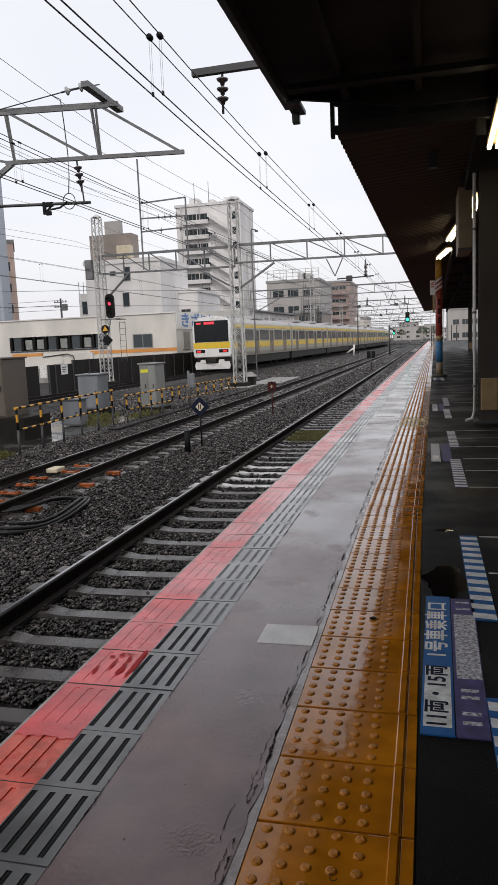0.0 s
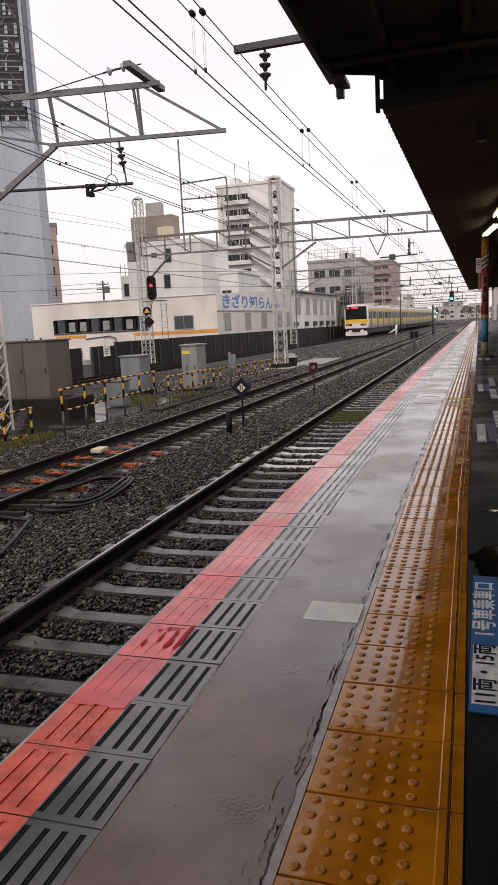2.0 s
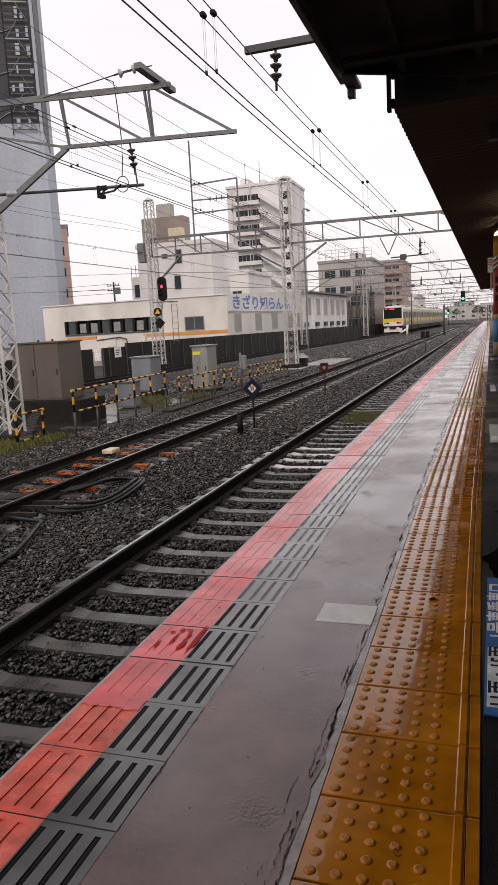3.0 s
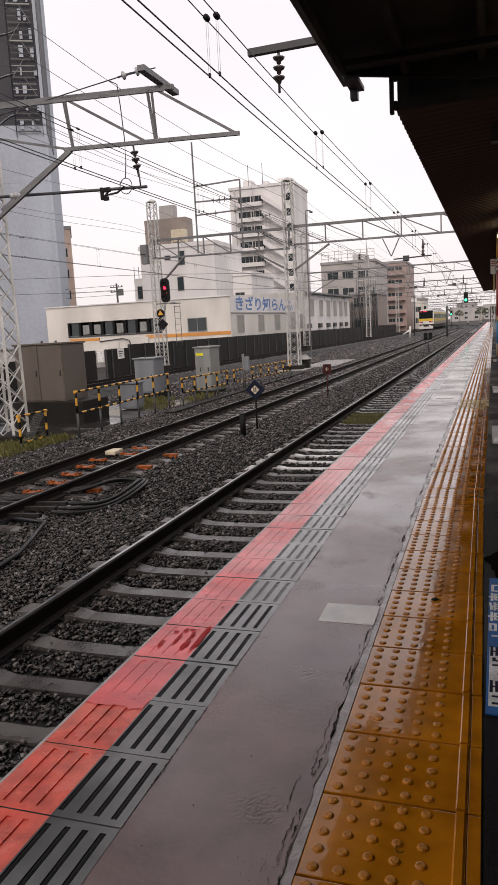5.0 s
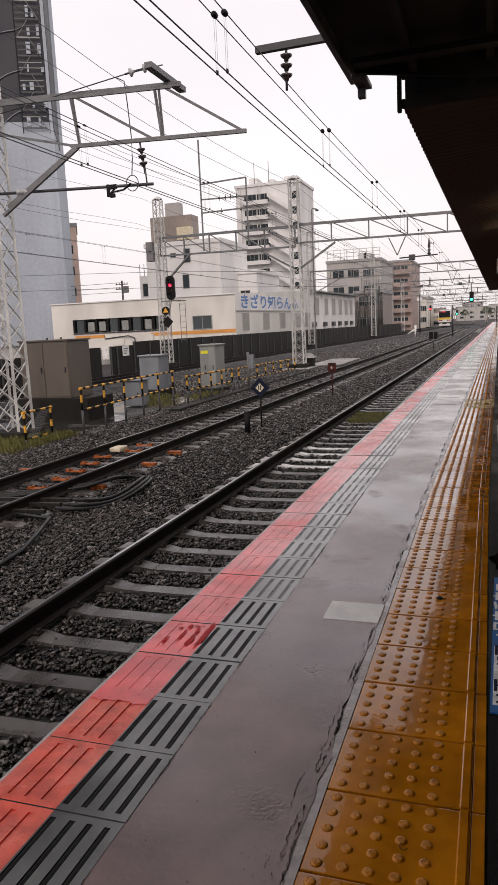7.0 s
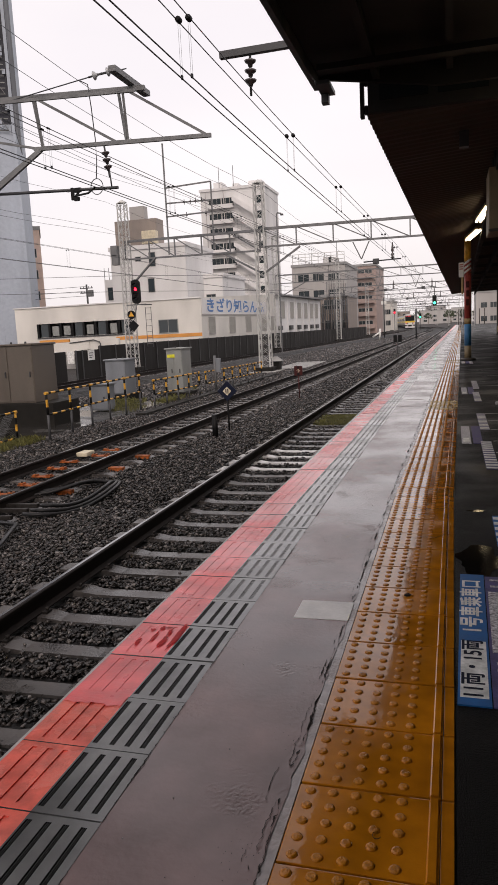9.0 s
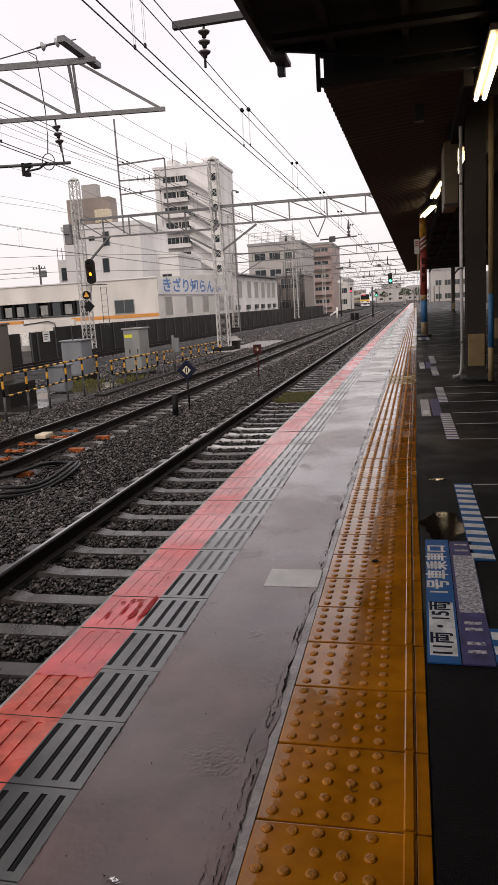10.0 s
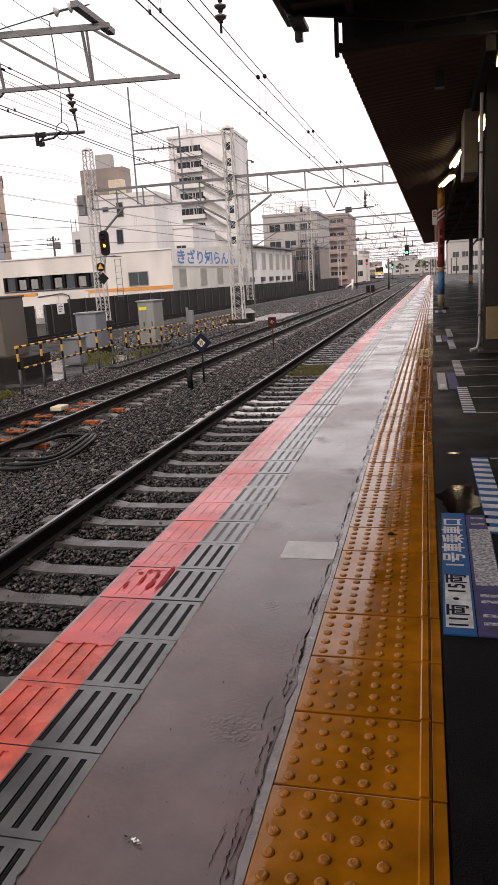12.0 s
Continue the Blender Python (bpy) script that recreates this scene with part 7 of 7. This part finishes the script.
def make_lamp(x, y, z, l, turn=0.0, label="lit twin fluorescent lamp under the canopy"):
    f = thing("ceiling_lamp", (x, y, z), label, "lamp", "fluorescent lamps", turn=turn)
    bm = BM()
    box(bm, -0.075, 0.075, 0, l, 0.04, 0.10, 0.01)
    part("housing", bm, M["cream"], f)
    for sx in (-0.045, 0.045):
        bm = BM()
        rod(bm, (sx, 0.04, 0.0), (sx, l - 0.04, 0.0), 0.026, 10)
        part("tube", bm, M["lamp_tube"], f)
    for yy in (0.3, l - 0.3):
        bm = BM()
        rod(bm, (0, yy, 0.1), (0, yy, 3.52 - z), 0.012, 6)
        part("hanger", bm, M["steel_dark"], f)


def make_under_canopy():
    make_column(1.27, 10.95, 3.6)
    for y in (-6.0, 17.2, 36.0, 55.5):
        make_column(2.3 if y < 29 else 3.0 + drift(y), y, 3.62)
    make_pole(0.82, 23.1, 3.62)
    # drain pipe beside the column
    d = thing("drain_pipe", (1.08, 10.85, 0), "white drain pipe with a bent foot", "pipe")
    bm = BM()
    tube(bm, [(-0.12, -0.05, 0.04), (-0.03, 0, 0.06), (0, 0, 0.16), (0, 0, 1.2), (0, 0, 3.4)], 0.023, 8)
    part("pipe", bm, M["wall_pale"], d)
    for z in (0.5, 1.5, 2.6):
        bm = BM()
        rod(bm, (0, 0, z), (0, 0, z + 0.03), 0.029, 8)
        part("clamp", bm, M["steel"], d)
    p = thing("thin_pole", (1.43, 10.5, 0), "thin yellow and blue painted pole", "pole")
    for z0, z1, key in ((0, 0.45, "cream_board"), (0.45, 1.15, "blue_paint"), (1.15, 3.6, "cream_board")):
        bm = BM()
        rod(bm, (0, 0, z0), (0, 0, z1), 0.035, 10)
        part("band", bm, M[key], p)
    # hanging box sign seen from its end
    s = thing("hanging_sign", (1.02, 12.0, 2.47), "cream steel box sign hanging under the canopy", "sign")
    bm = BM()
    box(bm, -0.10, 0.10, 0, 0.9, 0, 0.92, 0.015)
    part("case", bm, M["cream"], s)
    bm = BM()
    box(bm, -0.105, 0.105, -0.012, -0.001, 0.0, 0.04)
    part("trim", bm, M["column"], s)
    for y in (0.2, 0.7):
        bm = BM()
        rod(bm, (0, y, 0.95), (0, y, 1.2), 0.02, 6)
        part("hanger", bm, M["steel_dark"], s)
    n = thing("notice_plate", (0.635, 22.9, 2.42), "small white notice plate beside the banded pole", "notice")
    bm = BM()
    box(bm, -0.07, 0.07, -0.03, 0.03, 0, 0.42, 0.01)
    part("plate", bm, M["wall_pale"], n)
    for k in range(3):
        bm = BM()
        box(bm, -0.05, 0.05, -0.036, -0.031, 0.22 + 0.06 * k, 0.25 + 0.06 * k)
        part("bar", bm, M["red_paint"], n)
    bm = BM()
    box(bm, 0.0, 0.06, -0.02, 0.02, -0.5, -0.002, 0.01)
    part("stem", bm, M["cream_board"], n)
    for x, y, turn in ((1.185, 7.55, -1), (1.25, 12.7, 0), (1.10, 16.0, 3.5), (1.03, 19.9, 6)):
        make_lamp(x, y, 3.38, 2.2, turn)
    # dark wall added along the far side to keep light out
    bm = BM()
    box(bm, 4.6, 4.9, -14.0, 30.0, 0.0, 3.5)
    tagged(part("light_block_wall", bm, M["column"]), "added dark wall under the canopy that keeps side light out", "wall", kind="structure")
    # unseen wall added behind the viewpoint, shuts off light from the back
    bm = BM()
    box(bm, -1.0, 9.0, -14.3, -14.0, 0.0, 4.0)
    tagged(part("end_wall", bm, M["column"]), "unseen dark wall added to close the platform behind", "wall", kind="structure")
    # railing and posts at the platform's far end
    for k in range(6):
        q = thing("end_post", (1.6 + 1.1 * k, 171.0, 0), "dark post at the platform's end", "post", "end posts")
        bm = BM()
        rod(bm, (0, 0, 0), (0, 0, 3.4), 0.1, 8)
        part("shaft", bm, M["column"], q)


# ---- train ----
def car_mesh_parts(car, tail):
    """One commuter car, 19.7 m long, its near end at the origin, rails at z = 0."""
    L, W = 19.7, 1.475
    sec = [(-W + 0.05, 1.0), (-W, 1.3), (-W, 3.1), (-W + 0.10, 3.55), (-W + 0.35, 3.82), (-0.6, 3.96), (0.6, 3.96), (W - 0.35, 3.82), (W - 0.10, 3.55), (W, 3.1), (W, 1.3), (W - 0.05, 1.0)]
    y_in = 0.10 if tail else 0.0
    bm = BM()
    rings = [[bm.verts.new((x, y, z)) for x, z in sec] for y in (y_in, L)]
    for k in range(len(sec)):
        f = bm.faces.new((rings[0][k], rings[0][(k + 1) % len(sec)], rings[1][(k + 1) % len(sec)], rings[1][k]))
        f.material_index = 1 if 3 <= k <= 7 else 0
    bm.faces.new(rings[0][::-1])
    bm.faces.new(rings[1])
    part("body", bm, [M["train_steel"], M["train_roof"]], car)
    bm = BM()
    box(bm, -W + 0.15, W - 0.15, 0.3, L - 0.2, 0.35, 0.999)
    part("underframe", bm, M["train_under"], car)
    for y in (2.4, 15.9):
        bm = BM()
        box(bm, -1.1, 1.1, y - 1.2, y + 1.2, 0.25, 0.75, 0.05)
        bogie = part("bogie", bm, M["train_under"], car)
        for dy in (-1.0, 1.0):
            bm = BM()
            rod(bm, (-0.62, y + dy, 0.42), (0.62, y + dy, 0.42), 0.42, 14)
            part("wheelset", bm, M["train_under"], bogie)
    for sx in (-1, 1):
        xs = sx * (W + 0.004)
        def panel(name, y0, y1, z0, z1, key, proud=0.008, parent=car, label=""):
            b2 = BM()
            lo, hi = sorted((xs, xs + sx * proud))
            box(b2, lo, hi, y0, y1, z0, z1)
            return part(name, b2, M[key], parent, label)
        doors = (2.3, 7.2, 12.1, 17.0)
        edges = [0.35] + [e for dd in doors for e in (dd - 0.68, dd + 0.68)] + [L - 0.2]
        for a, b in zip(edges[::2], edges[1::2]):
            panel("band", a, b, 1.62, 2.10, "train_yellow")
            panel("window", a + 0.12 if b - a < 2 else a + 0.35, b - 0.12 if b - a < 2 else b - 0.35, 2.2, 3.05, "train_glass", 0.006)
        panel("cant_band", 0.3, L - 0.1, 3.18, 3.40, "train_yellow", 0.02)
        for dd in doors:
            door = panel("door", dd - 0.65, dd + 0.65, 1.12, 3.05, "train_door", 0.004)
            for s2 in (-0.33, 0.33):
                panel("door_window", dd + s2 - 0.22, dd + s2 + 0.22, 2.15, 2.95, "train_glass", 0.009, door)
            panel("door_seam", dd - 0.02, dd + 0.02, 1.14, 3.03, "train_under", 0.010, door)
    for y in (5.0, 14.0) if not tail else (9.8,):
        bm = BM()
        box(bm, -0.95, 0.95, y - 1.6, y + 1.6, 3.95, 4.22, 0.06)
        part("roof_unit", bm, M["train_roof"], car)
    bm = BM()
    box(bm, -0.5, 0.5, L, L + 0.4, 1.1, 3.4)
    part("gangway", bm, M["train_under"], car)
    if tail:
        bm = BM()
        msec = [(-1.40, 1.05), (-1.475, 1.25), (-1.475, 3.2), (-1.36, 3.62), (-1.05, 3.92), (-0.5, 4.03), (0.5, 4.03), (1.05, 3.92), (1.36, 3.62), (1.475, 3.2), (1.475, 1.25), (1.40, 1.05)]
        r0 = [bm.verts.new((x * 0.985, -0.02, 2.5 + (z - 2.5) * 0.985)) for x, z in msec]
        r1 = [bm.verts.new((x, 0.04, z)) for x, z in msec]
        r2 = [bm.verts.new((x * 1.01, 0.40, z)) for x, z in msec]
        bm.faces.new(r0[::-1])
        for p, q in ((r0, r1), (r1, r2)):
            for k in range(len(msec)):
                bm.faces.new((p[k], p[(k + 1) % len(msec)], q[(k + 1) % len(msec)], q[k]))
        part("front_mask", bm, M["train_white"], car, "white moulded end mask")
        def face(name, x0, x1, z0, z1, key, y=-0.026, b=0.0, parent=car, label=""):
            b2 = BM()
            box(b2, x0, x1, y, y + 0.012, z0, z1, b)
            return part(name, b2, M[key], parent, label)
        win = face("windscreen", -1.33, 1.33, 2.15, 3.72, "train_glass", -0.032, 0.004)
        face("destination", -0.55, 0.25, 3.46, 3.64, "led_red", -0.036, 0, win, "glowing red bars of a destination display")
        face("run_number", -1.15, -0.8, 3.48, 3.60, "led_red", -0.036, 0, win)
        for sx in (-0.35, 0.5):
            b2 = BM()
            rod(b2, (sx, -0.045, 2.2), (sx - 0.35, -0.045, 2.75), 0.015, 5)
            part("wiper", b2, M["black"], win)
        face("front_band", -1.44, 1.44, 1.68, 2.13, "train_yellow", -0.030)
        for sx in (-1, 1):
            lo, hi = sorted((sx * 0.55, sx * 1.28))
            lamp = face("lamp_case", lo, hi, 1.36, 1.60, "black", -0.034)
            lo, hi = sorted((sx * 0.88, sx * 1.18))
            face("tail_light", lo, hi, 1.42, 1.54, "red_dim", -0.040, 0, lamp)
        bm = BM()
        box(bm, -0.35, 0.35, -0.25, 0.3, 0.62, 1.0, 0.04)
        part("coupler", bm, M["train_under"], car)
        bm = BM()
        vs = [(-1.32, 0.15), (1.32, 0.15), (1.38, 0.4), (1.3, 0.70), (0.95, 0.70), (0.90, 0.86), (0.55, 0.86), (0.5, 0.58), (-0.5, 0.58), (-0.55, 0.86), (-0.90, 0.86), (-0.95, 0.70), (-1.3, 0.70), (-1.38, 0.4)]
        f = [bm.verts.new((x, -0.15 + 0.06 * abs(x), z)) for x, z in vs]
        k2 = [bm.verts.new((x, -0.02 + 0.06 * abs(x), z)) for x, z in vs]
        bm.faces.new(f)
        bm.faces.new(k2[::-1])
        for k in range(len(vs)):
            bm.faces.new((f[k], f[(k + 1) % len(vs)], k2[(k + 1) % len(vs)], k2[k]))
        part("skirt", bm, M["train_white"], car, "white snow skirt")
    else:
        bm = BM()
        box(bm, -0.2, 0.2, -0.35, 0.0, 0.6, 0.9)
        part("coupler", bm, M["train_under"], car)


def make_train():
    tail = thing("train_car", (0, 0, 0), "white-faced steel commuter train car with yellow bands, departing", "train car", "train cars")
    car_mesh_parts(tail, True)
    mid = thing("train_car", (0, 0, 0), "steel commuter train car with yellow bands and four doors", "train car", "train cars")
    car_mesh_parts(mid, False)
    return [tail, mid] + [copy_thing(mid, pose(0, 0, 0)) for _ in range(8)]


TRAIN_Z = -0.68
TRAIN_ROWS = ((0, 52.3), (0.5, 62.0), (1, 71.8), (1.5, 81.6), (2, 91.4), (2.5, 101.4), (3, 111.5), (3.5, 121.6), (4, 131.5), (4.5, 141.3), (5, 150.8), (5.5, 159.9), (6, 168.8), (6.5, 177.6), (7, 186.4), (7.5, 195.0), (8, 203.4), (8.5, 211.4), (9, 219.0), (9.5, 226.4), (10, 233.6), (10.5, 240.6), (11, 247.4), (11.5, 254.2), (12, 261.0))


def motions():
    for i, car in enumerate(cars):
        rows = []
        for t, y in TRAIN_ROWS:
            ya = y + 20.1 * i
            xa, xb = far_x(ya + 2.4), far_x(ya + 15.9)
            turn = -math.degrees(math.atan2(xb - xa, 13.5))
            x = xa + 2.4 * math.sin(radians(turn))
            rows.append((t, pose(x, ya, TRAIN_Z, 0, 0, turn)))
        walk(car, rows)
    walk(added_blind, [(0, pose(0, 0, 0.84)), (9.6, pose(0, 0, 0.84)), (9.7, pose(0, 0, 1.12)), (12, pose(0, 0, 1.12))])


BRIGHT = (11.1, 13.1)
FOIL, TWIG, LEAF = (-0.26, 1.57), (0.22, 1.93), (0.2, 3.5)
make_ground()
make_ballast()
platform = make_platform()
make_canopies()
make_sound_wall()
make_overhead()
make_buildings()
make_trackside()
added_blind = make_signal()
make_under_canopy()
make_puddles()
make_litter()
make_markings()
make_far_trees()
cars = make_train()
make_grass()
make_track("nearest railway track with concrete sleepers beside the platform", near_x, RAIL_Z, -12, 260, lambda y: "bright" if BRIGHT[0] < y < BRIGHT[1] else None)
make_track("middle railway track with partly rusted sleepers", mid_x, RAIL_Z, -12, 260)
make_track("far railway track on which the train runs", far_x, TRAIN_Z, 14, 420)
make_stones()
make_tiles(platform)
motions()
